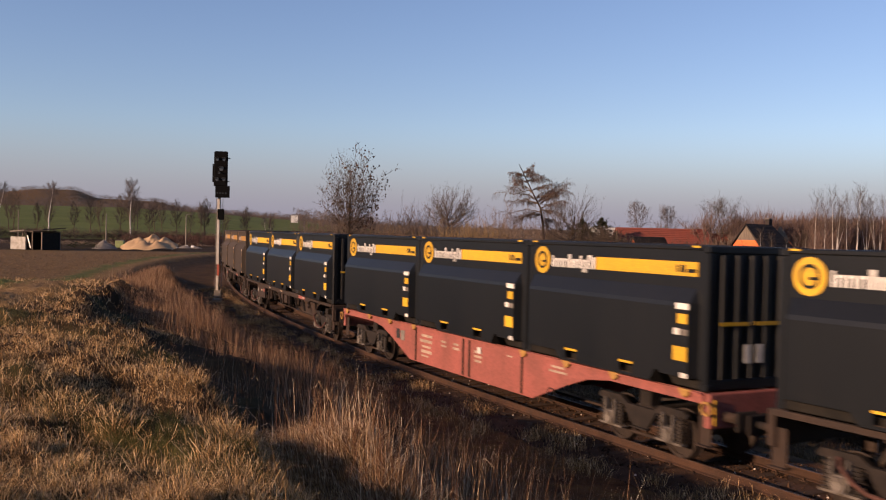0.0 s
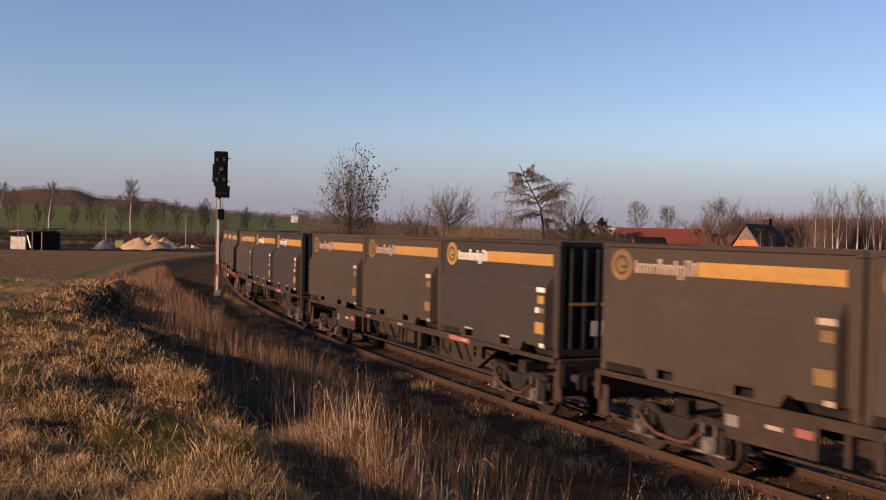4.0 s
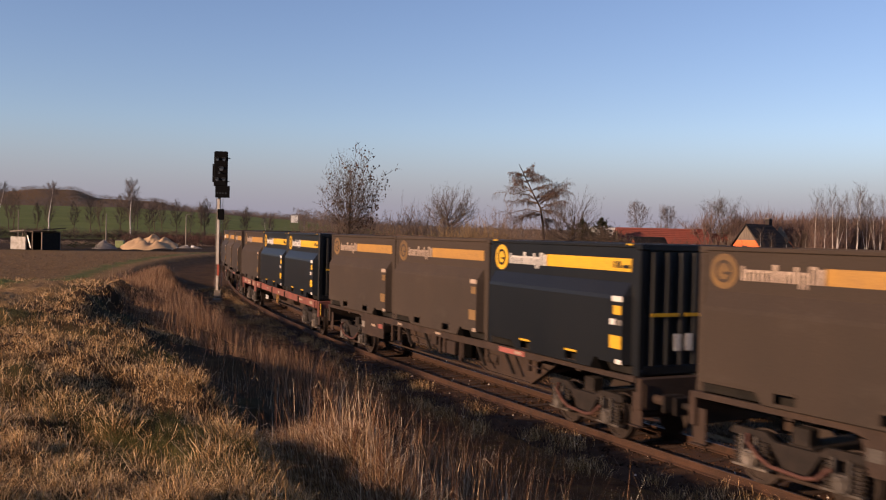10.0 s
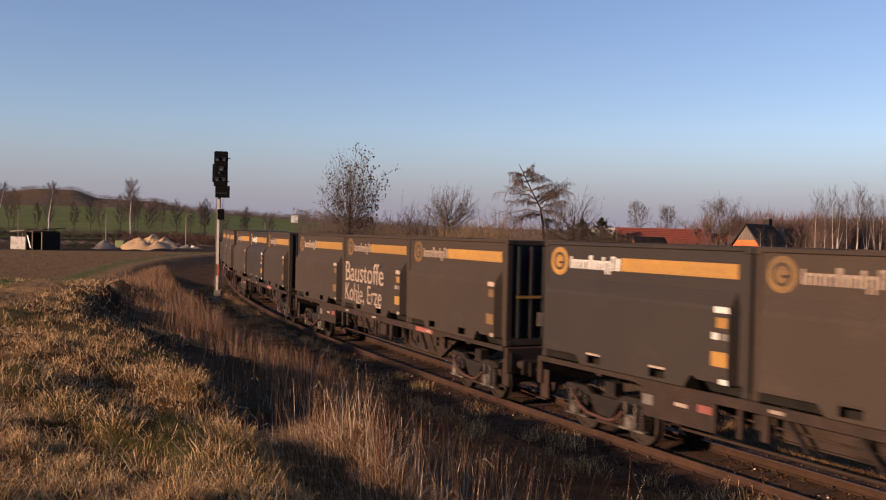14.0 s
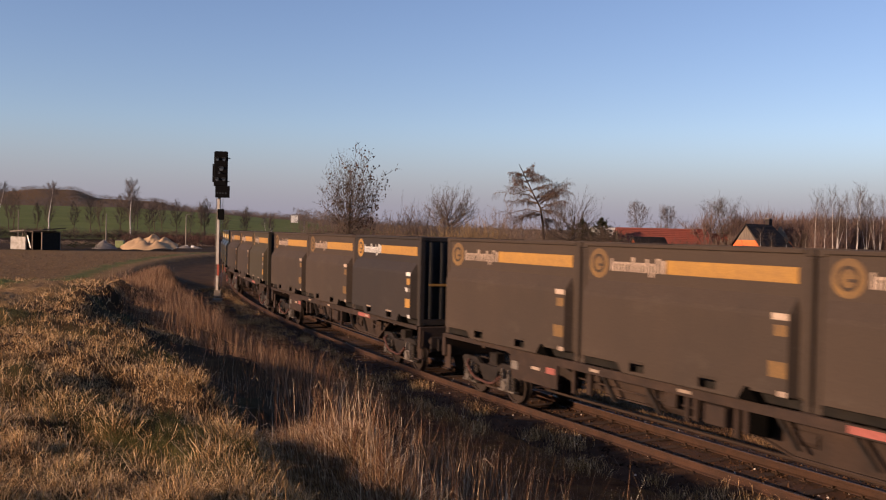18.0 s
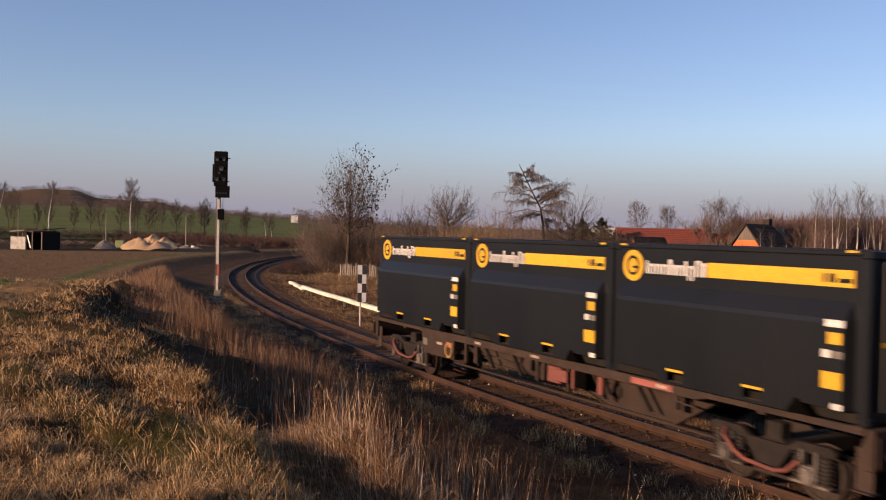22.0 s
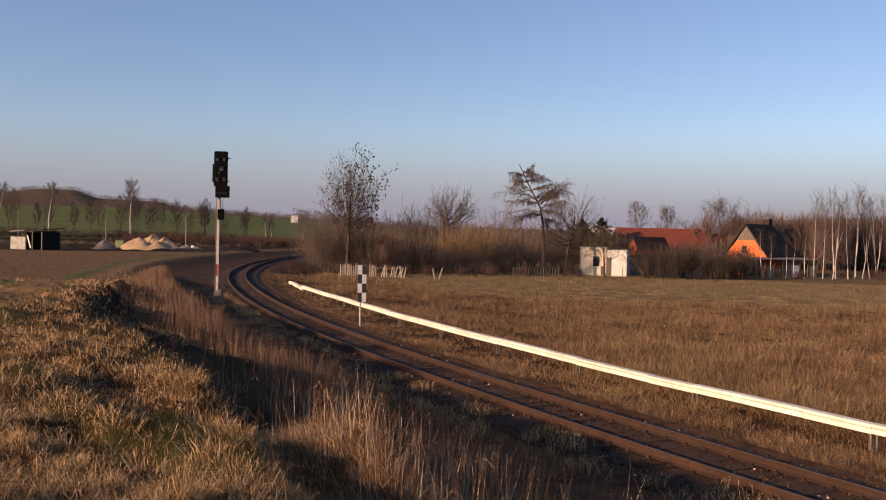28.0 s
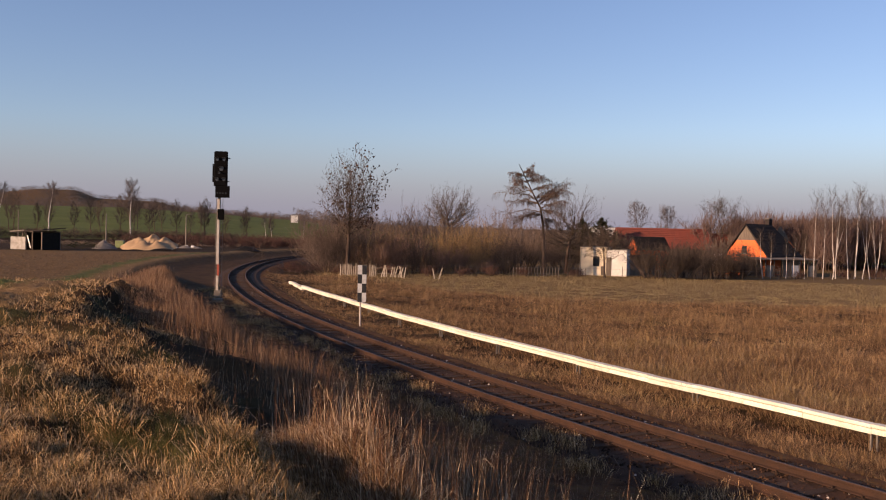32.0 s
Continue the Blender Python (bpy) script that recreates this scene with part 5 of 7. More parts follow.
heap("sand_heap", -48.6, 152.5, 4.7, 3.4, 2.75, M_CLAY, "pale tan sand pile with several humps", "sand pile", 4, ((-0.4, 0.1, 0.82), (-0.12, -0.45, 0.6), (0.02, 0.3, 0.95), (0.34, -0.4, 0.62), (0.5, 0.2, 0.8)))
heap("soil_mound", -35.0, 163.5, 3.0, 2.0, 0.9, M_DARK, "low dark mound of earth by the field edge", "mound", 6)
heap("tarpaulin_heap", -56.0, 152.5, 2.2, 1.6, 1.6, M_POST, "heap under a grey tarpaulin", "heap", 9)
heap("rubble_heap", -47.0, 171.0, 2.6, 1.5, 0.9, M_POST, "low heap of pale rubble", "heap", 12, ((-0.4, 0, 0.7), (0.4, 0, 0.6)))


def build_field_shed():
    g = spot(-61.6, 139.0)
    h = thing("field_shed", "open-fronted dark shed with a whitewashed side", "shed", at=pose(g.x, g.y, g.z, 0, 0, -24))
    part("back_wall", boxed((0.4, 1.6, 1.4), (6.2, 0.12, 2.8)), M_WOOD, h)
    part("side_wall", boxed((3.4, 0, 1.3), (0.12, 3.2, 2.6)), M_DARK, h)
    part("white_wall", boxed((-1.5, -1.7, 0.95), (3.1, 0.16, 1.9), 0.02), M_WHITEWASH, h, "flaking whitewashed wall")
    part("dark_wall", boxed((0.12, 0, 1.3), (0.12, 3.2, 2.6)), M_DARK, h)
    part("roof", boxed((0.9, -0.1, 2.95), (6.4, 4.4, 0.14), 0.01, pose(0, 0, 0, 4, -4, 0)), M_DARKROOF, h)
    part("roof_edge", boxed((-1.2, -2.25, 2.78), (2.8, 0.12, 0.18), 0.01, pose(0, 0, 0, 0, -4, 0)), M_PICKET, h)
    part("leaning_plank", boxed((0.8, -1.8, 1.2), (0.2, 0.06, 2.0), 0, pose(0, 0, 0, 0, -20, 0)), M_WHITEWALL, h)
    for x in (-0.6, 1.4, 3.3):
        part("post", boxed((x, -1.7, 1.35), (0.14, 0.14, 2.7)), M_WOOD, h)
    g = spot(-56.3, 160.5)
    c = thing("green_crate", "pale green metal crate on the field edge", "crate", at=pose(g.x, g.y, g.z, 0, 0, 8))
    part("body", boxed((0, 0, 0.7), (1.4, 1.2, 1.2), 0.03), worn("pale_green_paint", (0.28, 0.33, 0.12), (0.2, 0.2, 0.1), 0.4, 2, 20), c)
    part("rim", boxed((0, 0, 1.34), (1.5, 1.3, 0.1), 0.02), M_POST, c)
    for x in (-0.5, 0.5):
        part("skid", boxed((x, 0, 0.05), (0.12, 1.2, 0.1)), M_WOOD, c)
    for k, (x, y) in enumerate(((-49.6, 170.5), (-48.0, 172.0), (-46.6, 171.5), (-50.4, 173.0))):
        g = spot(x, y)
        o = part("stone_block", boxed((0, 0, 0.25), (0.8 - 0.1 * k, 0.5, 0.5), 0.05), M_WHITEWALL)
        o.location = g
        tagged(o, "pale stone block lying at the field edge", "stone", "stone blocks")


build_field_shed()


def pole(x, y, h, r, name, label, mat, arm=False):
    g = spot(x, y)
    p = thing(name, label, "pole", "poles along the fields", at=pose(*g))
    part("shaft", tubed((0, 0, -0.2), (0, 0, h), r, 8, r * 0.7), mat, p)
    if arm:
        part("lamp_arm", tubed((0, 0, h), (0.7, 0, h + 0.2), 0.05, 6), mat, p)
        part("lamp_head", boxed((0.95, 0, h + 0.18), (0.6, 0.22, 0.14), 0.04), M_POST, p)


pole(-69.2, 150, 6.0, 0.12, "wooden_pole", "plain wooden pole behind the shed", M_WOOD)
pole(-61.5, 168, 6.0, 0.12, "wooden_pole", "plain wooden pole behind the yard", M_PICKET)
pole(-50.3, 180, 6.3, 0.12, "lamp_post", "old lamp post on the field edge", M_PICKET, True)
pole(11.4, 135, 7.5, 0.1, "lamp_post", "thin lamp post among the bushes", M_POST, True)


# ---------------------------------------------------------------- garden fences
def build_fence():
    f = thing("picket_fence", "old leaning pale picket fence with gaps", "fence")
    rng = random.Random(11)
    first = None
    a, b = Vector((-11.25, 101.6, 0)), Vector((-4.15, 99.2, 0))
    d = b - a
    turn = math.degrees(math.atan2(d.y, d.x))
    k = 0
    spots = [i / 34 for i in range(35) if i not in (14, 15, 20, 21, 26)] + [1.47, 1.53]
    for u in spots:
        p = a + d * u
        g = spot(p.x, p.y)
        m = pose(g.x, g.y, g.z - 0.05, 0, rng.uniform(-4, 4) if 0.4 > u else rng.uniform(-16, 18), turn) @ Matrix.Diagonal((1, 1, rng.uniform(0.85, 1.12), 1))
        if first is None:
            first = part("picket", prismed([(-0.055, 0), (0.055, 0), (0.055, 1.2), (0, 1.3), (-0.055, 1.2)], "y", -0.012, 0.012), M_PICKET, f)
            first.matrix_basis = m
        else:
            again(first, "picket", m, f)
    for z in (0.35, 0.95):
        q0, q1 = spot(a.x, a.y, z), spot(b.x, b.y, z)
        part("rail", tubed(q0 + Vector((0, 0.05, 0)), q1 + Vector((0, 0.05, 0)), 0.035, 6), M_WOOD, f)
    w = thing("wire_fence", "thin wire garden fence on wooden posts", "fence")
    line = [(-10.5, 103), (-4.0, 106), (2.0, 107.5), (8.0, 109.5), (14, 111.5), (17.5, 112.5), (24, 111.5), (31, 113.5), (38, 116.5), (46, 119.5), (54, 123), (63, 127)]
    last = None
    for (x0, y0), (x1, y1) in zip(line, line[1:]):
        n = 3
        for i in range(n):
            x, y = x0 + (x1 - x0) * i / n, y0 + (y1 - y0) * i / n
            g = spot(x, y)
            part("post", tubed(g - Vector((0, 0, 0.2)), g + Vector((0, 0, rng.uniform(0.9, 1.6))), 0.04, 6), M_BARK, w)
            if last:
                for z in (0.4, 1.1):
                    part("wire", tubed(last + Vector((0, 0, z)), g + Vector((0, 0, z)), 0.008, 4), M_POST, w)
            last = g
    p2 = thing("garden_pickets", "short dark picket fence by the larch", "fence")
    for i in range(16):
        g = spot(8.6 + 0.38 * i, 112.0 + 0.1 * i)
        part("picket", boxed(g + Vector((0, 0, 0.5)), (0.1, 0.03, 1.1), 0, pose(0, 0, 0, 0, rng.uniform(-4, 4), 10)), M_WOOD, p2)


build_fence()


# ---------------------------------------------------------------- trees and bushes
def sticks(name, segs, material, parent, sides=3, cone=False):
    """Many tapered sticks (p0, p1, r0, r1) in one mesh."""
    a = np.array([[*s[0], *s[1], s[2], s[3]] for s in segs], float)
    p, q, r0, r1 = a[:, :3], a[:, 3:6], a[:, 6], a[:, 7]
    d = q - p
    d /= np.maximum(np.linalg.norm(d, axis=1, keepdims=True), 1e-6)
    ref = np.where(np.abs(d[:, 2:3]) > 0.9, [[1.0, 0, 0]], [[0, 0, 1.0]])
    u = np.cross(d, ref)
    u /= np.linalg.norm(u, axis=1, keepdims=True)
    v = np.cross(d, u)
    n = len(a)
    rings = [p + (u * math.cos(2 * math.pi * k / sides) + v * math.sin(2 * math.pi * k / sides)) * r0[:, None] for k in range(sides)]
    if cone:
        verts = np.stack(rings + [q], 1).reshape(-1, 3)
        idx = np.arange(n)[:, None] * (sides + 1)
        faces = np.concatenate([idx + np.array([k, (k + 1) % sides, sides]) for k in range(sides)])
        return from_arrays(name, verts.tolist(), faces.tolist(), material, parent)
    rings += [q + (u * math.cos(2 * math.pi * k / sides) + v * math.sin(2 * math.pi * k / sides)) * r1[:, None] for k in range(sides)]
    verts = np.stack(rings, 1).reshape(-1, 3)
    idx = np.arange(n)[:, None] * 2 * sides
    faces = np.concatenate([idx + np.array([k, (k + 1) % sides, sides + (k + 1) % sides, sides + k]) for k in range(sides)])
    return from_arrays(name, verts.tolist(), faces.tolist(), material, parent)


def limb(rng, segs, p, d, length, r, n, wander, lift, tips=None, taper=0.35):
    """One bent branch; returns its joints as (place, direction, radius)."""
    out = []
    for i in range(n):
        f = i / n
        d = (d + Vector((rng.gauss(0, wander), rng.gauss(0, wander), rng.gauss(0, wander) + lift))).normalized()
        q = p + d * (length / n)
        ra, rb = r * (1 - (1 - taper) * f), r * (1 - (1 - taper) * (f + 1 / n))
        segs.append((p, q, ra, rb))
        out.append((q, d, rb))
        p = q
    if tips is not None:
        tips.append((p, d))
    return out


def side_dir(rng, d, angle):
    axis = d.cross(Vector((rng.uniform(-1, 1), rng.uniform(-1, 1), rng.uniform(-1, 1)))).normalized()
    return (Matrix.Rotation(angle, 3, axis) @ d).normalized()


def leafless(rng, h, r, base, spread, mains, sub=6, twig=5, up=0.05, shape=None, lean=(0, 0), flat=28, fine=0.015):
    """Sticks of trunk and crown of a bare broad-leaved tree, and the twigs' tips."""
    trunk, crown, tips = [], [], []
    joints = limb(rng, trunk, Vector((0, 0, -0.15)), Vector((lean[0], lean[1], 1)).normalized(), h * 0.93, r, 12, 0.05, 0.03, tips, 0.12)
    for i in range(mains):
        f = base + (0.97 - base) * (i + rng.random()) / mains
        k = min(11, int(f * 12))
        p, d, rr = joints[k]
        az = i * 2.4 + rng.uniform(-0.4, 0.4)
        wide = shape(f) if shape else math.sin(math.pi * min(1, (f - base) / (1 - base) * 0.8 + 0.22)) 
        el = math.radians(rng.uniform(flat, flat + 24) + 25 * f)
        dirn = Vector((math.cos(az) * math.cos(el), math.sin(az) * math.cos(el), math.sin(el)))
        L = spread * (0.35 + 0.75 * wide) * rng.uniform(0.8, 1.15)
        r1 = max(0.02, rr * 0.5)
        j1 = limb(rng, crown, p, dirn, L, r1, 5, 0.1, up, tips)
        for q, d1, r2 in j1[1:]:
            for _ in range(max(1, sub // 3)):
                j2 = limb(rng, crown, q, side_dir(rng, d1, rng.uniform(0.4, 0.9)), L * rng.uniform(0.28, 0.5), max(fine * 1.15, r2 * 0.6), 3, 0.14, up, tips)
                for q2, d2, r3 in j2:
                    for _ in range(max(1, twig // 2)):
                        limb(rng, crown, q2, side_dir(rng, d2, rng.uniform(0.4, 1.0)), L * rng.uniform(0.12, 0.24), fine, 2, 0.18, up, tips, 0.5)
    return trunk, crown, tips


def domed(rng, base, mid, radii, mains, subs=6, twigs=6, thick=0.09, fine=0.018, low=0.3, fill=0.75):
    """Sticks of a crown whose limbs climb from a stem to the skin of an egg, with branches and twigs near their ends; also the tips."""
    segs, tips = [], []
    mid, radii = Vector(mid), Vector(radii)
    for i in range(mains):
        u, az = 1 - 1.75 * (i + rng.random()) / mains, i * 2.4 + rng.uniform(-0.5, 0.5)
        w = math.sqrt(max(0.0, 1 - u * u))
        k = rng.uniform(fill, 1.05) * (1 + 0.12 * math.sin(3 * az + u * 4))
        end = mid + Vector((math.cos(az) * w * radii.x, math.sin(az) * w * radii.y, u * radii.z)) * k
        start = Vector(base(max(0.02, min(0.9, low + (1 - low) * (0.5 + 0.5 * u) * rng.uniform(0.45, 0.8)))))
        L, p, n = (end - start).length, start, 6
        d = (end - start).normalized()
        for j in range(n):
            f = (j + 1) / n
            q = start.lerp(end, f) + Vector((rng.gauss(0, 0.02), rng.gauss(0, 0.02), -0.12 * math.sin(math.pi * f))) * L
            segs.append((p, q, max(fine, thick * (1 - 0.85 * (j / n))), max(fine, thick * (1 - 0.85 * f))))
            if j >= 2:
                for _ in range(max(1, subs // 3)):
                    d2 = (side_dir(rng, d, rng.uniform(0.35, 0.9)) + Vector((0, 0, 0.25))).normalized()
                    for q2, d3, r in limb(rng, segs, p.lerp(q, rng.random()), d2, L * rng.uniform(0.2, 0.36), fine * 1.35, 3, 0.12, 0.06, tips, 0.6):
                        for _ in range(max(1, twigs // 3)):
                            limb(rng, segs, q2, side_dir(rng, d3, rng.uniform(0.3, 0.9)), L * rng.uniform(0.08, 0.17), fine, 2, 0.15, 0.06, tips, 0.6)
            p = q
        tips.append((p, d))
    return segs, tips


def leaves(name, rng, places, size, material, parent, hang=0.6):
    verts, faces = [], []
    for p in places:
        d = Vector((rng.gauss(0, 0.6), rng.gauss(0, 0.6), -hang + rng.gauss(0, 0.3))).normalized()
        s = size * rng.uniform(0.6, 1.4)
        w = d.cross(Vector((rng.uniform(-1, 1), rng.uniform(-1, 1), 0.2))).normalized() * s * 0.45
        b = len(verts)
        verts += [tuple(p), tuple(p + d * s * 0.5 + w), tuple(p + d * s), tuple(p + d * s * 0.5 - w + d.cross(w) * 0.3)]
        faces.append((b, b + 1, b + 2, b + 3))
    return from_arrays(name, verts, faces, material, parent)


def plant(x, y, scale=1.0, turn=0.0, tall=1.0, lift=-0.05):
    g = spot(x, y, lift)
    return pose(*g, 0, 0, turn) @ Matrix.Diagonal((scale, scale, scale * tall, 1))


def place(ob, x, y, scale=1.0, turn=0.0, lift=-0.05):
    g = spot(x, y, lift)
    o = copy_thing(ob, pose(*g, 0, 0, turn))
    o.scale = (scale, scale, scale)
    return o


def build_big_tree():
    rng = random.Random(21)
    t = thing("oak_tree", "tall bare tree with a few dead brown leaves", "tree", at=pose(*spot(-10.9, 104.5), 0, 0, 0))
    trunk = []
    joints = limb(rng, trunk, Vector((0, 0, -0.15)), Vector((0.03, 0, 1)), 9.2, 0.25, 12, 0.03, 0.03, None, 0.2)
    crown, tips = domed(rng, lambda f: joints[int(f * 11.9)][0], (0.3, 0, 9.2), (3.5, 3.5, 4.0), 62, 6, 6, 0.07, 0.018, 0.36, 0.6)
    sticks("trunk", trunk, M_BARK, t, 7)
    sticks("crown", crown, M_TWIGDARK, t, 3, True)
    some = []
    for p, d in tips:
        rim = math.hypot((p.x - 0.3) / 3.5, (p.z - 9.2) / 4.0)
        if p.z > 4.5 and rng.random() < (0.4 if rim > 0.72 and p.x > 0.2 else 0.1):
            some.append(p)
    leaves("dead_leaves", rng, some, 0.24, M_LEAF, t, 1.0)
    return t


def build_larch():
    rng = random.Random(5)
    t = thing("larch_tree", "brown winter larch with long drooping boughs", "tree", at=pose(*spot(12.7, 115.5), 0, 0, 0))
    trunk, boughs, hanging = [], [], []
    line = [(0.0, -0.2), (-0.05, 2.2), (-0.1, 4.5), (-0.3, 6.6), (-0.6, 8.4), (-1.3, 9.7), (-2.0, 11.0), (-2.8, 12.6), (-3.4, 13.8)]
    for i, ((x0, z0), (x1, z1)) in enumerate(zip(line, line[1:])):
        trunk.append((Vector((x0, 0, z0)), Vector((x1, 0, z1)), 0.21 - 0.022 * i, 0.188 - 0.022 * i))
    # the great boughs: where each leaves the trunk, and where it ends
    plan = [((-0.5, 7.9), (-6.2, 7.5)), ((-0.5, 7.6), (-4.4, 6.9)), ((-1.2, 9.5), (-6.4, 10.3)), ((-0.9, 9.0), (-4.8, 9.2)), ((-1.6, 10.3), (-4.9, 10.9)),
            ((-2.7, 12.4), (-4.7, 12.9)), ((-2.9, 12.8), (-1.6, 13.0)), ((-2.3, 11.6), (-4.2, 11.9)), ((-2.4, 11.8), (0.6, 12.0)), ((-1.7, 10.6), (1.2, 11.4)),
            ((-0.9, 9.1), (3.1, 11.8)), ((-0.8, 8.8), (3.3, 10.4)), ((-0.6, 8.4), (2.6, 9.3)), ((-0.6, 8.0), (2.2, 7.8)), ((-0.4, 7.0), (1.8, 6.6)), ((-1.2, 9.6), (1.4, 10.3)),
            ((-1.0, 9.2), (2.2, 11.0)), ((-2.6, 12.2), (-0.4, 12.6))]
    for (x0, z0), (x1, z1) in plan:
        for q in range(3):
            a = Vector((x0, 0, z0))
            b = Vector((x0 + (x1 - x0) * (1 - 0.35 * q * rng.random()), rng.uniform(-2.6, 2.6) if q else rng.uniform(-0.8, 0.8), z1 + rng.uniform(-0.6, 0.5) * q))
            L, n, p = (b - a).length, 9, a
            for i in range(n):
                f = (i + 1) / n
                e = a.lerp(b, f) + Vector((rng.gauss(0, 0.05), rng.gauss(0, 0.07), rng.gauss(0, 0.1) + 0.07 * L * math.sin(f * math.pi)))
                boughs.append((p, e, 0.055 * (1 - f) + 0.02, 0.055 * (1 - f) + 0.016))
                d1 = (e - p).normalized()
                if i > 1:
                    for _ in range(4):
                        start = p.lerp(e, rng.random())
                        side = (side_dir(rng, d1, rng.uniform(0.5, 1.2)) + Vector((0, 0, -0.1))).normalized()
                        for q2, d2, r2 in limb(rng, boughs, start, side, L * rng.uniform(0.08, 0.2), 0.016, 3, 0.1, -0.06, None):
                            for _ in range(1):
                                hanging.append((q2, q2 + Vector((rng.gauss(0, 0.1), rng.gauss(0, 0.12), -rng.uniform(0.1, 0.75) * rng.uniform(0.4, 1))), 0.015, 0.008))
                p = e
    sticks("trunk", trunk, M_BARK, t, 7)
    tagged(sticks("bough", boughs, M_TWIGMID, t), kind="stuff")
    tagged(sticks("hanging_foliage", hanging, M_NEEDLE, t), kind="stuff")


def build_tree(seed, h, spread, mat, label, mains=26, base=0.3, at=(0, 0), r=0.16, name="bare_tree", bark=None, turn=0, lean=(0, 0), sub=6, twig=4, flat=28, fine=0.015):
    rng = random.Random(seed)
    t = thing(name, label, "tree", at=pose(*spot(*at), 0, 0, turn))
    trunk, crown, tips = leafless(rng, h, r, base, spread, mains, sub, twig, 0.05, None, lean, flat, fine)
    sticks("trunk", trunk, bark or M_BARK, t, 6)
    sticks("crown", crown, mat, t, 3, True)
    return t


def build_round_tree(seed, h, wide, low, mat, label, at, r, mains, fine):
    """A bare tree with a rounded crown that begins at the given share of its height."""
    rng = random.Random(seed)
    t = thing("bare_tree", label, "tree", at=pose(*spot(*at)))
    trunk = []
    joints = limb(rng, trunk, Vector((0, 0, -0.15)), Vector((0.03, 0, 1)), h * 0.72, r, 12, 0.04, 0.02, None, 0.25)
    mid = h * (1 + low) / 2
    crown, tips = domed(rng, lambda f: joints[int(f * 11.9)][0], (0, 0, mid), (wide, wide, h - mid), mains, 6, 6, r * 0.4, fine, min(0.6, low + 0.1), 0.7)
    sticks("trunk", trunk, M_BARK, t, 6)
    sticks("crown", crown, mat, t, 3, True)
    return t


def build_bush(seed, h, w, mat, label, stems=70, at=(0, 0), name="bush", thick=0.018, bark=None):
    rng = random.Random(seed)
    t = thing(name, label, "bush", at=pose(*spot(*at), 0, 0, 0))
    stem, twigs = [], []
    for i in range(stems // 4):
        az, rad = rng.uniform(0, 2 * math.pi), math.sqrt(rng.random()) * w * 0.2
        foot = Vector((math.cos(az) * rad, math.sin(az) * rad, -0.1))
        lean = Vector((foot.x * 0.9 + rng.gauss(0, 0.15), foot.y * 0.9 + rng.gauss(0, 0.15), 1)).normalized()
        joints = limb(rng, stem, foot, lean, h * rng.uniform(0.45, 0.8), thick * 2.6, 8, 0.06, 0.0, None, 0.35)
        top = joints[5][0]
        segs, tips = domed(rng, lambda f: joints[int(f * 7.9)][0], (top.x, top.y, h * 0.58), (w * 0.3, w * 0.3, h * 0.38 * rng.uniform(0.8, 1.1)), 12, 4, 4, thick * 1.4, thick * 0.95, 0.1, 0.55)
        twigs += segs
    tagged(sticks("stem", stem, bark or M_TWIGMID, t), kind="stuff")
    tagged(sticks("crown", twigs, mat, t, 3, True), kind="stuff")
    return t


def build_birch(seed, h, label, forked=False):
    rng = random.Random(seed)
    t = thing("birch_tree", label, "birch", "slender birches")
    trunk, crown = [], []
    j = limb(rng, trunk, Vector((0, 0, -0.15)), Vector((rng.uniform(-0.06, 0.06), 0, 1)), h, 0.072, 14, 0.035, 0.02, None, 0.1)
    if forked:
        limb(rng, trunk, j[4][0], Vector((-0.32, 0.1, 1)).normalized(), h * 0.42, 0.045, 6, 0.04, 0.03, None, 0.2)
    for i in range(40):
        f = 0.5 + 0.49 * (i + rng.random()) / 40
        p, d, r = j[min(13, int(f * 14))]
        az = i * 2.4
        dirn = Vector((math.cos(az) * 0.55, math.sin(az) * 0.55, 0.85))
        L = h * rng.uniform(0.12, 0.22) * (1.25 - 0.6 * f)
        for q, d1, r1 in limb(rng, crown, p, dirn.normalized(), L, 0.017, 4, 0.1, 0.04, None):
            for _ in range(4):
                limb(rng, crown, q, side_dir(rng, d1, rng.uniform(0.3, 0.8)), L * rng.uniform(0.3, 0.55), 0.009, 3, 0.15, -0.03, None, 0.5)
    sticks("trunk", trunk, M_BIRCH, t, 7)
    sticks("crown", crown, M_TWIGDARK, t, 3, True)
    return t


def build_conifer(seed, h, w, at):
    rng = random.Random(seed)
    t = thing("conifer", "dark green conifer beside the hut", "conifer", at=pose(*spot(*at)))
    trunk, needles = [], []
    j = limb(rng, trunk, Vector((0, 0, -0.1)), Vector((0, 0, 1)), h, 0.16, 10, 0.02, 0, None, 0.2)
    for i in range(110):
        f = 0.1 + 0.88 * i / 110
        p = Vector((0, 0, f * h))
        az = i * 2.4 + rng.uniform(-0.5, 0.5)
        L = w * math.sin(math.pi * min(1.0, 0.25 + 0.8 * f)) * rng.uniform(0.75, 1.15) + 0.2
        for q, d1, r1 in limb(rng, trunk, p, Vector((math.cos(az), math.sin(az), rng.uniform(0.0, 0.5))).normalized(), L, 0.03, 5, 0.12, 0.02, None):
            for _ in range(9):
                e = q + Vector((rng.gauss(0, 0.2), rng.gauss(0, 0.2), rng.gauss(0.05, 0.2)))
                needles.append((q, e, 0.05, 0.012))
    sticks("trunk", trunk, M_BARK, t, 5)
    sticks("needles", needles, M_PINE, t, 3, True)


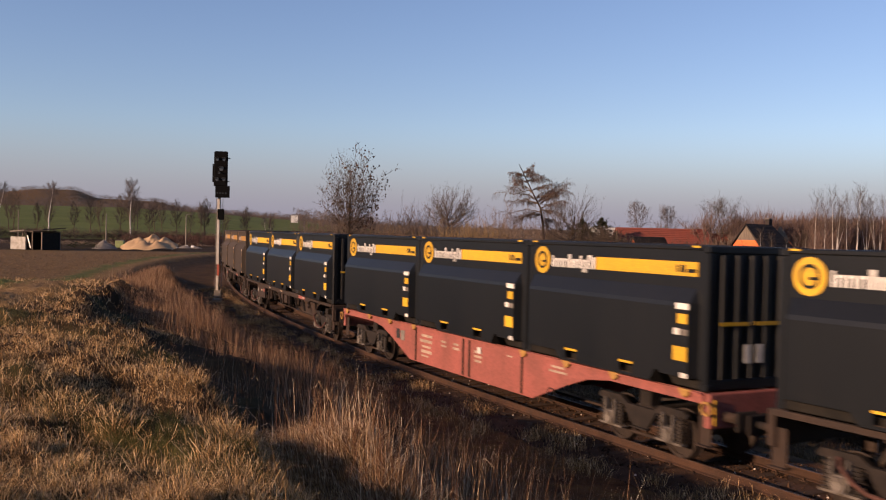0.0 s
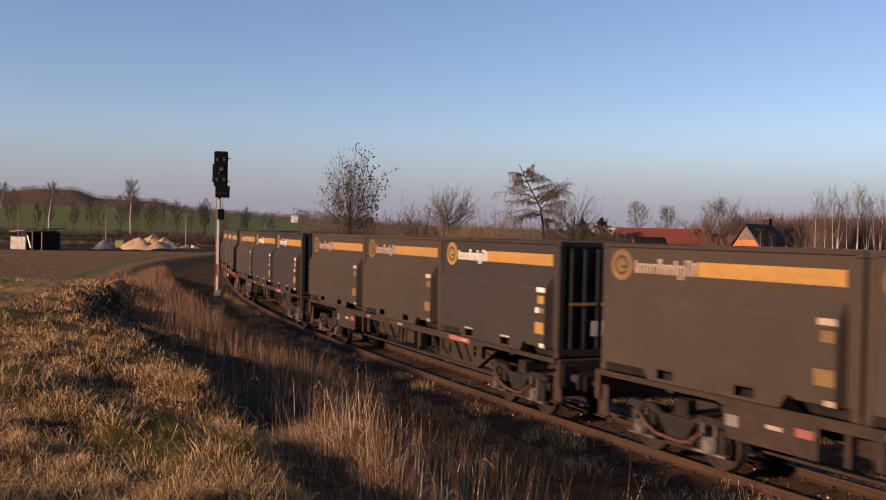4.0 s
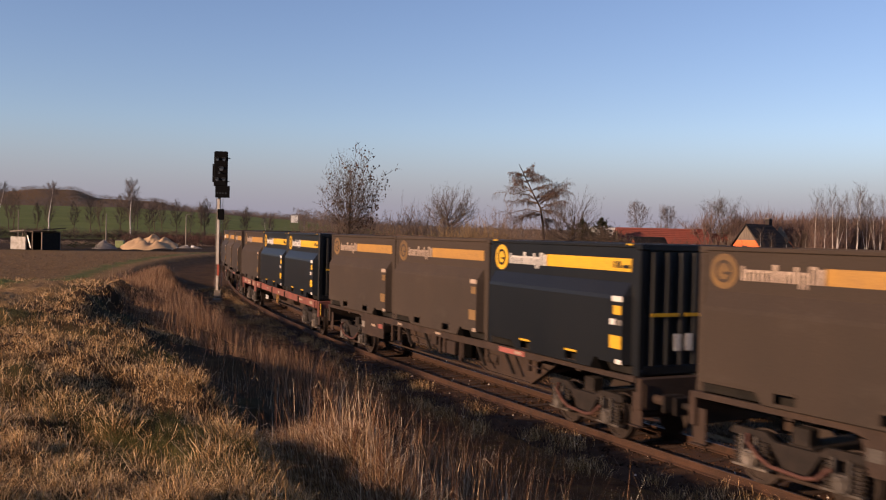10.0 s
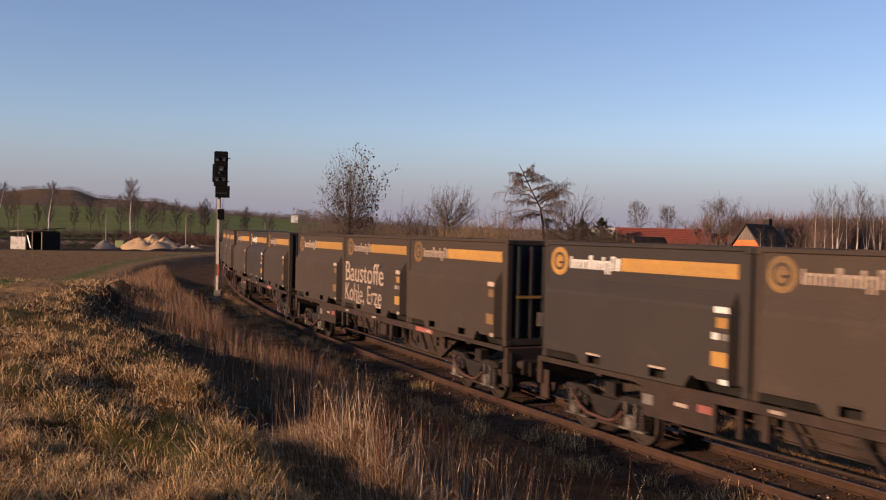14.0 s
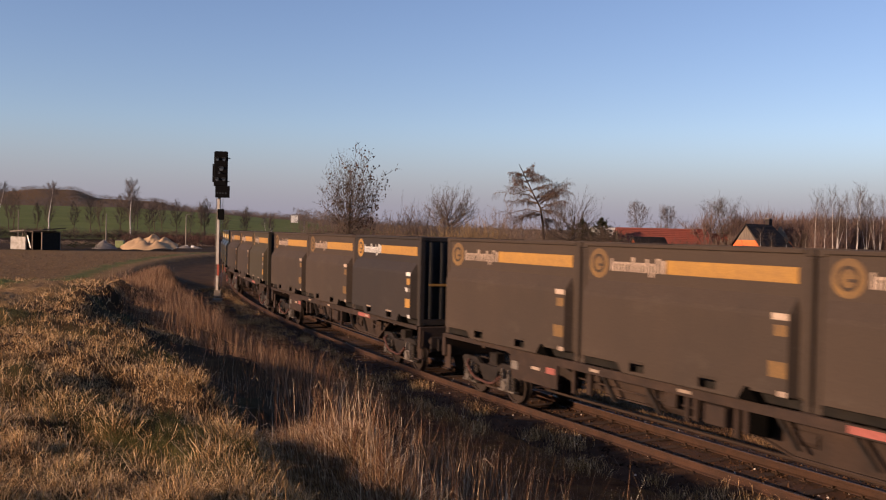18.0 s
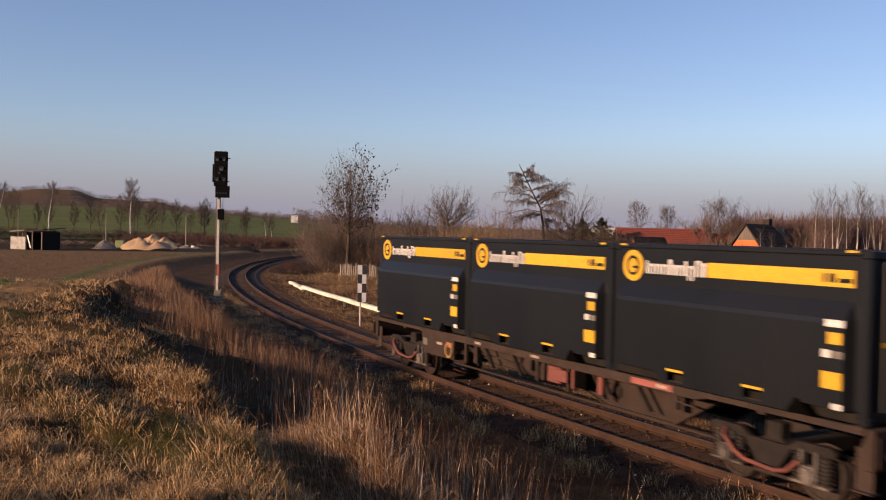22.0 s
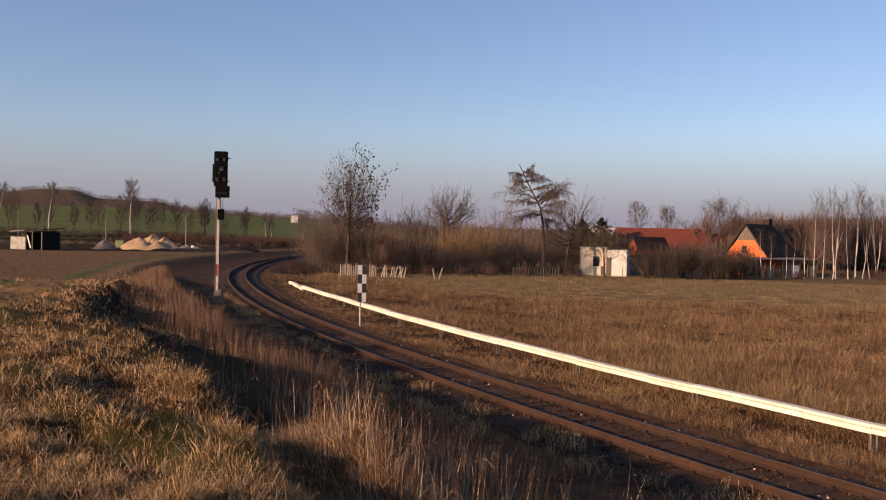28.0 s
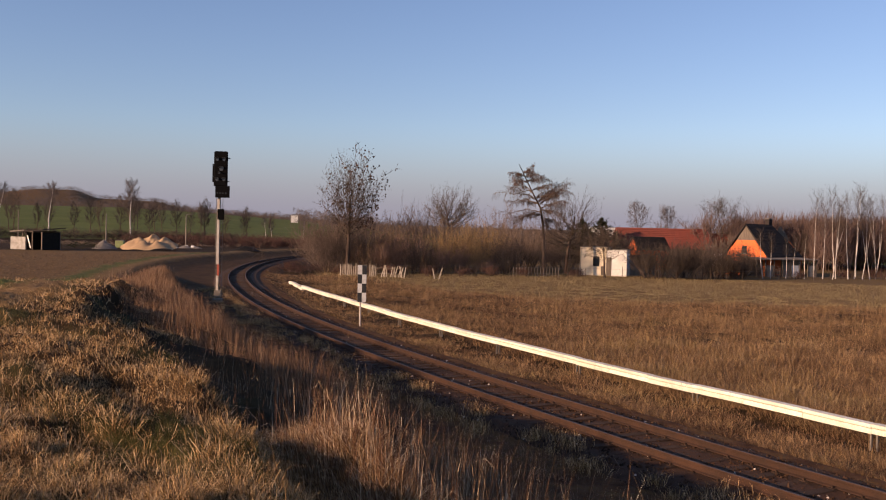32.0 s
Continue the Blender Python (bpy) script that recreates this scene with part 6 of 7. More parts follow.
build_big_tree()
build_larch()
build_round_tree(31, 11.0, 4.3, 0.24, M_TWIGDARK, "bare spreading tree beside the larch", (16.6, 124.5), 0.3, 54, 0.017)
build_round_tree(33, 12.2, 4.3, 0.5, M_TWIGDARK, "round-crowned bare tree behind the bushes", (1.4, 150.0), 0.32, 56, 0.019)
build_tree(35, 10.8, 4.6, M_TWIGDARK, "dark bare fruit tree behind the dark bushes", 34, 0.3, (52.3, 168.0), 0.18, fine=0.026)
build_tree(36, 5.6, 2.2, M_TWIGDARK, "small gnarled fruit tree before the hut", 26, 0.3, (20.0, 113.5), 0.17, fine=0.03, flat=12)
build_tree(37, 15.0, 5.4, M_HAZETWIG, "distant bare round tree in haze", 26, 0.2, (64.0, 300.0), 0.25, fine=0.05)
build_tree(38, 13.5, 5.0, M_HAZETWIG, "distant bare round tree in haze", 26, 0.2, (73.5, 300.0), 0.25, fine=0.05)
build_conifer(41, 8.4, 3.4, (27.4, 160.0))
build_conifer(43, 8.0, 3.6, (23.6, 157.0))
build_conifer(42, 6.2, 2.2, (21.5, 138.0))

# bushes: a few kinds, set out along the gardens
B_BROWN = build_bush(51, 6.0, 5.0, M_TWIGMID, "dense brown leafless bush by the garden fence", 40, (-13.9, 112.5))
B_RED = build_bush(52, 4.2, 4.6, M_TWIGRED, "dense reddish-brown leafless bush by the fence", 38, (-8.4, 107.8))
B_OCHRE = build_bush(53, 5.6, 4.4, M_TWIGOCHRE, "ochre-tinted leafless bush behind the garden", 36, (2.4, 124.0))
B_DARK = build_bush(54, 5.2, 4.6, M_TWIGDARK, "dark leafless shrub at the meadow edge", 62, (26.2, 115.0), bark=M_BARK)
B_LOW = build_bush(55, 1.3, 3.2, M_REDHEDGE, "low reddish bramble thicket", 30, (-14.8, 106.0), "bramble", 0.012)
rnd = random.Random(77)
for b, x, y, s in ((B_BROWN, -13.6, 110, 1.15), (B_BROWN, -13.4, 108, 1.3), (B_OCHRE, -9.6, 108.5, 1.0), (B_OCHRE, -6.5, 113.5, 1.1), (B_OCHRE, -0.5, 118, 1.25), (B_OCHRE, 3.0, 120, 1.4), (B_BROWN, 6.0, 121, 1.3), (B_BROWN, -13.2, 106, 0.95), (B_BROWN, -11.8, 110, 1.1), (B_BROWN, -9.5, 112, 1.15), (B_RED, -6.5, 109, 1.2), (B_RED, -4.6, 112, 1.25), (B_BROWN, -2.5, 116, 1.0),
                   (B_RED, -1.0, 112, 1.1), (B_DARK, -3.0, 110, 0.7), (B_RED, 1.0, 114, 0.9), (B_OCHRE, 5.2, 124, 1.05), (B_BROWN, -1.0, 126, 1.1), (B_OCHRE, 3.6, 117, 0.7),
                   (B_RED, 5.0, 113, 0.6), (B_DARK, 7.5, 114.5, 0.5), (B_BROWN, 8.4, 122, 1.1), (B_BROWN, 11.5, 126, 1.05), (B_BROWN, 15, 128, 1.0),
                   (B_DARK, 20.5, 128, 1.05), (B_DARK, 22.5, 133, 1.1), (B_DARK, 25, 136, 1.0), 
                   (B_DARK, 28.6, 116.0, 1.05), (B_DARK, 30.6, 117.2, 0.95), (B_DARK, 32.8, 117.2, 1.1), (B_DARK, 34.9, 117.8, 0.95), (B_DARK, 36.8, 118.5, 1.0), (B_DARK, 38.6, 119.6, 0.7), (B_DARK, 27.2, 117.6, 0.7),
                   (B_BROWN, 33.0, 124, 0.85), (B_BROWN, 36.5, 127, 0.95), (B_DARK, 39.4, 122, 0.75), (B_BROWN, 41.5, 150, 1.0), (B_BROWN, 47, 152, 1.0), (B_DARK, 40.0, 128, 0.9),
                   (B_BROWN, -6.0, 128, 1.5), (B_BROWN, -11.0, 124, 1.3), (B_RED, -13.8, 118, 1.4), (B_BROWN, -8.0, 118, 1.35), (B_RED, 8, 135, 1.9), (B_BROWN, 2, 138, 1.3), (B_BROWN, 14, 142, 1.5), (B_BROWN, -2.5, 131, 1.55), (B_OCHRE, 6.5, 128, 1.35), (B_BROWN, 10.8, 134, 1.4), (B_BROWN, 19, 140, 1.5),
                   (B_LOW, -16.8, 104.0, 0.9), (B_LOW, -17.8, 106.0, 1.2), (B_LOW, -11.5, 103.5, 0.8),
                   (B_LOW, -9.0, 103.4, 0.8), (B_LOW, -5.5, 104.5, 1.1), (B_LOW, -2.0, 104.5, 1.0), (B_LOW, 2.5, 107.5, 1.2), (B_LOW, 6.2, 109.5, 1.2), (B_LOW, 10.0, 111.0, 1.0), (B_LOW, 16.5, 113.5, 0.9),
                   (B_BROWN, 45.5, 124, 0.42), (B_DARK, 43.0, 124.0, 0.45), (B_LOW, 47.5, 123.5, 1.0), (B_LOW, 56, 127.5, 1.0), (B_LOW, 61, 129, 1.2)):
    place(b, x, y, s * (rnd.uniform(0.7, 1.2) if y > 107 else 1.0), rnd.uniform(0, 360))

# birches at the meadow's end
BIRCH = build_birch(61, 10.8, "slender white-barked birch at the meadow edge")
FORK = build_birch(62, 10.2, "forked white-barked birch at the meadow edge", True)
SMALL = build_birch(63, 6.2, "young leaning birch before the shed")
BIRCH.matrix_basis = pose(*spot(50.1, 124.2), 0, 0, 20)
FORK.matrix_basis = pose(*spot(54.4, 127.5), 0, 0, 200)
SMALL.matrix_basis = pose(*spot(42.6, 122.4), 0, -6, 0)
for x, y, s in ((51.8, 125.5, 0.92), (53.0, 125.2, 0.98), (55.6, 126.2, 1.0), (57.4, 128.4, 1.06), (58.6, 128.6, 0.95), (59.8, 128.8, 1.02), (60.9, 129.6, 1.05), (62.6, 130.0, 1.04),
                (64.0, 130.8, 1.1), (65.4, 131.5, 1.0), (66.6, 132.5, 1.05), (68.5, 134, 1.1), (70.5, 135, 1.0), (56.5, 133, 1.1), (61, 136, 1.15), (65, 138, 1.1)):
    place(BIRCH if rnd.random() < 0.65 else FORK, x, y, s, rnd.uniform(0, 360))
for x, y, s in ((43.8, 123.0, 0.95), (46.3, 124.2, 0.85), (47.6, 124.6, 0.9), (48.9, 124.4, 0.95)):
    place(SMALL, x, y, s, rnd.uniform(0, 360))


def build_far_trees():
    """Single trees of the landscape behind the fields, on the left."""
    a = build_tree(64, 13.0, 2.9, M_HAZETWIG, "lone pale birch on the far field edge", 22, 0.4, (-98.5, 230.0), 0.2, "birch_tree", M_BIRCH, sub=4, twig=4, flat=35, fine=0.065)
    b = build_round_tree(65, 13.5, 1.9, 0.2, M_HEDGETREE, "thin bare tree in a far hedge", (-78.0, 230.0), 0.17, 20, 0.045)
    for x, y, s in ((-112, 240, 0.9), (-81.5, 232, 0.85), (-88, 262, 0.8), (-84, 268, 0.75), (-80, 262, 0.75), (-93, 280, 0.8), (-65, 250, 0.75), (-58, 245, 0.55), (-56, 262, 0.7), (-75, 285, 0.7), (-70, 255, 0.6), (-118, 250, 0.8), (-101, 236, 0.75), (-93.5, 233, 0.7), (-90.5, 236, 0.8), (-86, 231, 0.75), (-73, 229, 0.7), (-67.5, 233, 0.8), (-61, 236, 0.85), (-105, 238, 0.65), (-52, 240, 0.65), (-46, 246, 0.55)):
        place(b, x, y, s, rnd.uniform(0, 360))
    for x, y, s in ((-76.0, 224, 1.1), (-126, 260, 0.95), (-49, 255, 0.5), (-47.5, 255, 0.45), (-38, 250, 0.5)):
        place(a, x, y, s, rnd.uniform(0, 360))


build_far_trees()


def thicket(name, places, hmin, hmax, width, material, label, seed, twigs=14, thick=0.02):
    """Far hedges and woods: many small twiggy clumps in one object."""
    rng = np.random.RandomState(seed)
    xs, ys = np.array([p[0] for p in places]), np.array([p[1] for p in places])
    zs = height(xs, ys)
    segs = []
    for x, y, z in zip(xs, ys, zs):
        h = rng.uniform(hmin, hmax)
        segs.append(((x, y, z - 0.2), (x + rng.normal(0, 0.1) * h, y, z + h * 0.8), thick * h, thick * 0.4 * h))
        for _ in range(twigs):
            b = rng.uniform(0.15, 0.8)
            px, py, pz = x + rng.normal(0, 0.2) * width, y + rng.normal(0, 0.2) * width, z + h * b
            segs.append(((px, py, pz), (px + rng.normal(0, 0.35) * width, py + rng.normal(0, 0.3) * width, pz + rng.uniform(0.1, 0.4) * h), thick * h, thick * 0.3 * h))
    return tagged(sticks(name, segs, material, None, 3, True), label, "hedge", kind="stuff")


def strip(rng, a, b, n, wide):
    out = []
    for _ in range(n):
        f = rng.rand()
        out.append((a[0] + (b[0] - a[0]) * f + rng.normal(0, wide), a[1] + (b[1] - a[1]) * f + rng.normal(0, wide)))
    return out


def build_woods():
    rng = np.random.RandomState(4)
    thicket("dark_hedge", strip(rng, (-128, 197), (-40, 229), 620, 1.2), 1.4, 3.0, 1.9, M_TWIGDARK, "long dark leafless hedge across the fields", 1)
    thicket("red_hedge", strip(rng, (-64, 186), (-22, 196), 420, 1.8), 1.4, 2.6, 1.6, M_REDHEDGE, "long reddish leafless hedge across the fields", 2)
    thicket("yard_scrub", strip(rng, (-82, 176), (-48, 184), 200, 3.5), 0.4, 1.0, 1.6, M_TWIG, "brown scrub behind the yard", 3)
    thicket("yard_brambles", strip(rng, (-60.5, 146), (-57.5, 150), 26, 0.6), 0.9, 1.5, 1.4, M_PINE, "dark green brambles beside the shed", 9)
    thicket("field_scrub", strip(rng, (-62, 205), (-30, 215), 170, 3), 1.2, 2.4, 1.8, M_REDHEDGE, "thin brown scrub before the green hill", 5)
    thicket("hill_wood", [(x, y) for x, y in strip(rng, (-330, 600), (-150, 640), 260, 30)], 4, 8, 5, M_HAZETWIG, "bare wood along the crest of the green hill", 6, 8)
    thicket("ridge_wood", [(a * r, r) for a, r in zip(rng.uniform(-0.56, -0.15, 1500), rng.uniform(640, 1100, 1500))], 2.5, 5, 8, M_HAZETWIG, "hazy bare woods on the far ridge", 7, 8)
    thicket("middle_wood", [(a * r, r) for a, r in zip(rng.uniform(-0.16, 0.4, 900), rng.uniform(330, 620, 900))], 4, 8, 6, M_HAZETWIG, "hazy bare trees behind the village", 8, 9)
    thicket("birch_wood", strip(rng, (56, 172), (118, 190), 760, 8), 6.5, 10.5, 3.2, M_WOODRED, "reddish bare wood behind the birches", 10, 80, 0.0065)
    thicket("village_scrub", strip(rng, (20, 178), (60, 186), 200, 6), 3.5, 6.5, 2.5, M_TWIGMID, "brown scrub behind the red roof", 11, 44, 0.0055)
    thicket("garden_scrub", strip(rng, (-14, 130), (22, 142), 170, 5), 2.5, 5.5, 2.2, M_TWIGDARK, "brown scrub behind the garden bushes", 12, 34, 0.0055)


build_woods()


# ---------------------------------------------------------------- grass
def blades(name, pts, h, w, lean, material, label, seed, droop=0.5, cat="grass", away=None, simple=False):
    """Bent tapering blades: two steps and a tip each."""
    rng = np.random.RandomState(seed)
    n = len(pts)
    h, w = h * np.ones(n), w * np.ones(n)
    az, face = rng.uniform(0, 2 * math.pi, n), rng.uniform(0, math.pi, n)
    if away is not None:
        az = np.arctan2(away[:, 1], away[:, 0]) + rng.normal(0, 0.5, n)
    amt = np.abs(rng.normal(lean, lean * 0.5, n))
    d = np.stack([np.cos(az), np.sin(az), np.zeros(n)], 1) * (amt * h)[:, None]
    s = np.stack([np.cos(face), np.sin(face), np.zeros(n)], 1) * (w / 2)[:, None]
    up = np.stack([np.zeros(n), np.zeros(n), h], 1)
    mid = pts + up * 0.55 + d * 0.35
    tip = pts + up * (1 - droop * np.clip(amt, 0, 1) * 0.6)[:, None] + d
    if simple:
        v = np.stack([pts - s, pts + s, tip], 1).reshape(-1, 3)
        f = np.arange(n)[:, None] * 3 + np.array([0, 1, 2])
        return tagged(from_arrays(name, v.tolist(), f.tolist(), material), label, cat, kind="stuff")
    v = np.stack([pts - s, pts + s, mid + s * 0.75, mid - s * 0.75, tip], 1).reshape(-1, 3)
    b = np.arange(n)[:, None] * 5
    faces = (b + np.array([0, 1, 2, 3])).tolist() + (b + np.array([3, 2, 4])).tolist()
    return tagged(from_arrays(name, v.tolist(), faces, material), label, cat, kind="stuff")


def field(rng, n, r0, r1, a0, a1):
    r = r0 * (r1 / r0) ** rng.rand(n)
    a = np.radians(rng.uniform(a0, a1, n))
    return r * np.sin(a), r * np.cos(a)


def tufts(rng, x, y, per, spread):
    n = len(x)
    k = np.repeat(np.arange(n), per)
    px, py = x[k] + rng.normal(0, 1, n * per) * spread[k], y[k] + rng.normal(0, 1, n * per) * spread[k]
    return k, np.stack([px, py, height(px, py) - 0.02], 1)


def build_grass():
    rng = np.random.RandomState(12)
    # bank: matted straw with longer tufts and green patches
    x, y = field(rng, 56000, 3.2, 75, -36, 34)
    s, off = beside(x, y)
    edge = np.interp(s, [-6, -2.5, 0, 1.3, 3, 5, 7.5, 12, 17, 22, 28, 36, 45, 55], [11.3, 11.0, 10.75, 10.55, 10.25, 10.2, 10.5, 10.7, 10.2, 9.0, 8.0, 7.5, 7.1, 7.3])
    low = (off > 6.6) & (s > 12) & (s < 50) & (lumps(x, y, 2.1, 4.0) + 0.4 * lumps(x, y, 0.8, 6.0) > 0.02)
    keep = (low | (off > edge + 0.15 * lumps(x, y, 0.9))) & (off < lane_middle(s) - 0.85 + 0.35 * lumps(x, y, 1.7, 3)) | (np.abs(off - lane_middle(s) - 1.9) < 1.0) & (np.hypot(x, y) < 60) & (rng.rand(len(x)) < 0.3)
    keep &= lumps(x, y, 0.8, 11) + 0.25 * rng.randn(len(x)) > -0.42
    x, y = x[keep], y[keep]
    r = np.hypot(x, y)
    k, p = tufts(rng, x, y, 17, 0.05 + 0.012 * r)
    patch = lumps(p[:, 0], p[:, 1], 2.2, 5) + 0.5 * lumps(p[:, 0], p[:, 1], 0.6, 2)
    green = patch + rng.normal(0, 0.3, len(p)) > np.interp(r[k], [9, 12], [0.12, 0.45])
    size = (0.05 + 0.07 * rng.rand(len(p)) + 0.12 * (rng.rand(len(x)) ** 5)[k]) * (1 + 0.5 * lumps(p[:, 0], p[:, 1], 0.37, 2.0))
    wide = 0.0017 + 0.00023 * r[k] + 0.0001 * np.maximum(r[k] - 14, 0)
    blades("bank_grass", p[~green], size[~green] * 1.15, wide[~green], 0.95, M_STRAW, "matted dry straw-coloured grass on the bank", 1, 1.0, away=p[~green][:, :2] - np.stack([x[k], y[k]], 1)[~green])
    blades("green_grass", p[green], size[green] * 0.8, wide[green], 0.9, M_GREENBLADE, "short green grass between the straw", 2)
    # longer bleached tufts
    x, y = field(rng, 2100, 3.2, 40, -34, 30)
    s, off = beside(x, y)
    keep = (off > 9.6) & (off < lane_middle(s) - 1.0) & (lumps(x, y, 1.5, 7) > -0.2)
    x, y = x[keep], y[keep]
    r = np.hypot(x, y)
    k, p = tufts(rng, x, y, 60, 0.05 + 0.006 * r)
    blades("straw_tufts", p, 0.1 + 0.2 * rng.rand(len(p)), 0.0018 + 0.00024 * r[k], 1.1, M_STRAW, "longer bleached grass tufts on the bank", 3, 0.9, away=p[:, :2] - np.stack([x[k], y[k]], 1))
    # rust-brown stalks on the slope of the bank
    s = -4 + 66 * rng.rand(10500) ** 0.85
    off = np.interp(s, [-4, 7, 17, 26, 40, 61], [6.6, 6.9, 7.1, 6.4, 5.9, 6.2]) + rng.normal(0, 0.8, len(s))
    a = np.interp(s, RUN, TH)
    x, y = np.interp(s, RUN, TX) - np.sin(a) * off, np.interp(s, RUN, TY) + np.cos(a) * off
    keep = (lumps(x, y, 1.9, 2) + rng.normal(0, 0.35, len(s)) > -0.05) & (off > 4.6) & (off < 9.3) & (rng.rand(len(s)) < np.interp(s, [-4, 7, 14], [0.3, 0.35, 1]))
    x, y = x[keep], y[keep]
    k, p = tufts(rng, x, y, 8, np.full(len(x), 0.28))
    r = np.hypot(p[:, 0], p[:, 1])
    tall = rng.uniform(0.3, 0.8, len(p)) * (1 + 0.4 * lumps(p[:, 0], p[:, 1], 1.4, 6)) + 0.35 * (rng.rand(len(p)) > 0.93)
    blades("rusty_stalks", p, tall, 0.0016 + 0.00018 * r, 0.24, M_RUST, "upright rust-brown dead stalks on the bank's slope", 4)
    # pale reeds in the dip before the track
    s = np.concatenate([rng.normal(-0.9, 1.0, 900), rng.uniform(-4.5, 3.5, 900), rng.uniform(4.0, 8, 120), rng.uniform(-5, 8, 200), rng.uniform(-3.2, 0.4, 300)])
    off = np.concatenate([rng.normal(9.7, 0.33, 900), rng.uniform(6.0, 9.3, 900), rng.uniform(8.4, 9.8, 120), rng.uniform(5.0, 9.0, 200), rng.uniform(8.4, 9.7, 300)])
    tall = np.concatenate([rng.uniform(0.3, 1.05, 900), rng.uniform(0.4, 1.25, 900), rng.uniform(0.3, 0.75, 120), rng.uniform(0.2, 0.5, 200), rng.uniform(0.4, 1.0, 300)])
    a = np.interp(s, RUN, TH)
    x, y = np.interp(s, RUN, TX) - np.sin(a) * off, np.interp(s, RUN, TY) + np.cos(a) * off
    p = np.stack([x, y, height(x, y) - 0.03], 1)
    blades("reed_canes", p, tall, 0.0037, 0.17, M_REED, "tall dry reed canes in the trackside dip", 5, cat="reeds")
    k = rng.randint(0, len(p), 2600)
    q = p[k] + np.stack([np.zeros(len(k)), np.zeros(len(k)), tall[k] * rng.uniform(0.15, 0.75, len(k))], 1)
    blades("reed_leaves", q, rng.uniform(0.05, 0.2, len(q)), 0.0042, 1.0, M_REED, "bent dry reed leaves", 6, 1.4, cat="reeds")
    near = (s > -2.8) & (s < 1.3) & (off > 9.3) & (off < 10.3)
    k, p = tufts(rng, x[near], y[near], 44, np.full(near.sum(), 0.16))
    blades("reed_foot_grass", p, rng.uniform(0.12, 0.42, len(p)), 0.0055, 0.55, M_REED, "dry grass at the foot of the reeds", 7)
    # long lit straw hanging over the edge of the bank beside the reeds
    s, off = rng.uniform(-2.4, 1.3, 130), rng.uniform(9.8, 10.8, 130)
    a = np.interp(s, RUN, TH)
    x, y = np.interp(s, RUN, TX) - np.sin(a) * off, np.interp(s, RUN, TY) + np.cos(a) * off
    k, p = tufts(rng, x, y, 60, np.full(len(x), 0.1))
    blades("edge_straw", p, rng.uniform(0.15, 0.48, len(p)), 0.0034, 0.7, M_STRAW, "long bleached straw hanging over the bank's edge", 21, 1.0, away=p[:, :2] - np.stack([x[k], y[k]], 1))
    # sparse tufts along the near rail
    s = -4 + 64 * rng.rand(170) ** 1.3
    off = 1.35 + np.abs(rng.normal(0, 0.85, len(s)))
    a = np.interp(s, RUN, TH)
    x, y = np.interp(s, RUN, TX) - np.sin(a) * off, np.interp(s, RUN, TY) + np.cos(a) * off
    k, p = tufts(rng, x, y, 120, rng.uniform(0.08, 0.26, len(x)))
    p[:, 2] = np.maximum(p[:, 2], np.interp(off[k], [1.0, 1.7, 2.1, 2.7], [-0.21, -0.23, -0.36, -0.4]))
    blades("trackside_tufts", p, rng.uniform(0.1, 0.36, len(p)), 0.006, 0.6, M_STRAW, "sparse dry tufts beside the rail", 8)
    # litter, twigs and pale pebbles on the bare strip below the bank
    s, off = rng.uniform(-5, 45, 9000), rng.uniform(1.5, 5.6, 9000)
    a = np.interp(s, RUN, TH)
    x, y = np.interp(s, RUN, TX) - np.sin(a) * off, np.interp(s, RUN, TY) + np.cos(a) * off
    keep = lumps(x, y, 1.3, 5) + 0.7 * rng.randn(len(x)) > 0.0
    x, y = x[keep], y[keep]
    k, p = tufts(rng, x, y, 5, np.full(len(x), 0.12))
    p[:, 2] += 0.02
    blades("strip_litter", p, rng.uniform(0.03, 0.1, len(p)), 0.007, 2.2, M_MEADOWDARK, "dead stalks and litter on the bare strip", 17, 1.5)
    s, off = rng.uniform(-4, 40, 2600), rng.uniform(1.6, 4.8, 2600)
    a = np.interp(s, RUN, TH)
    x, y = np.interp(s, RUN, TX) - np.sin(a) * off, np.interp(s, RUN, TY) + np.cos(a) * off
    keep = lumps(x, y, 1.1, 8) + 0.3 * rng.randn(len(x)) > 0.25
    x, y = x[keep], y[keep]
    k, p = tufts(rng, x, y, 26, np.full(len(x), 0.16))
    blades("strip_turf", p, rng.uniform(0.06, 0.2, len(p)), 0.006, 0.8, M_RUST, "patches of dry reddish turf on the bare strip", 18)
    # the brown meadow beyond the trough
    x, y = field(rng, 30000, 17, 108, -16, 34)
    s, off = beside(x, y)
    keep = (off < -2.9) & (meadow_end(x, y) < 0) & ~((off < -5.2) & (off > -6.3) & (rng.rand(len(x)) < 0.6))
    x, y, off = x[keep], y[keep], off[keep]
    r = np.hypot(x, y)
    k, p = tufts(rng, x, y, 20, 0.12 + 0.0028 * r)
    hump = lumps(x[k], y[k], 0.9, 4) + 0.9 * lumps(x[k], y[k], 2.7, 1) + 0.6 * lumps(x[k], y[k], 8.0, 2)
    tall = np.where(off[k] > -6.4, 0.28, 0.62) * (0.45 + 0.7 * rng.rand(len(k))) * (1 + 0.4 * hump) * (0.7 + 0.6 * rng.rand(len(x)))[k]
    # the darker material goes where the hump pattern is low
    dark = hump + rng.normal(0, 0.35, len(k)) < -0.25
    pale = ~dark & (lumps(x[k], y[k], 1.7, 9) + 0.6 * lumps(x[k], y[k], 6.0, 5) + rng.normal(0, 0.35, len(k)) > 0.45)
    wide = 0.002 + 0.00032 * r[k]
    out = p[:, :2] - np.stack([x[k], y[k]], 1)
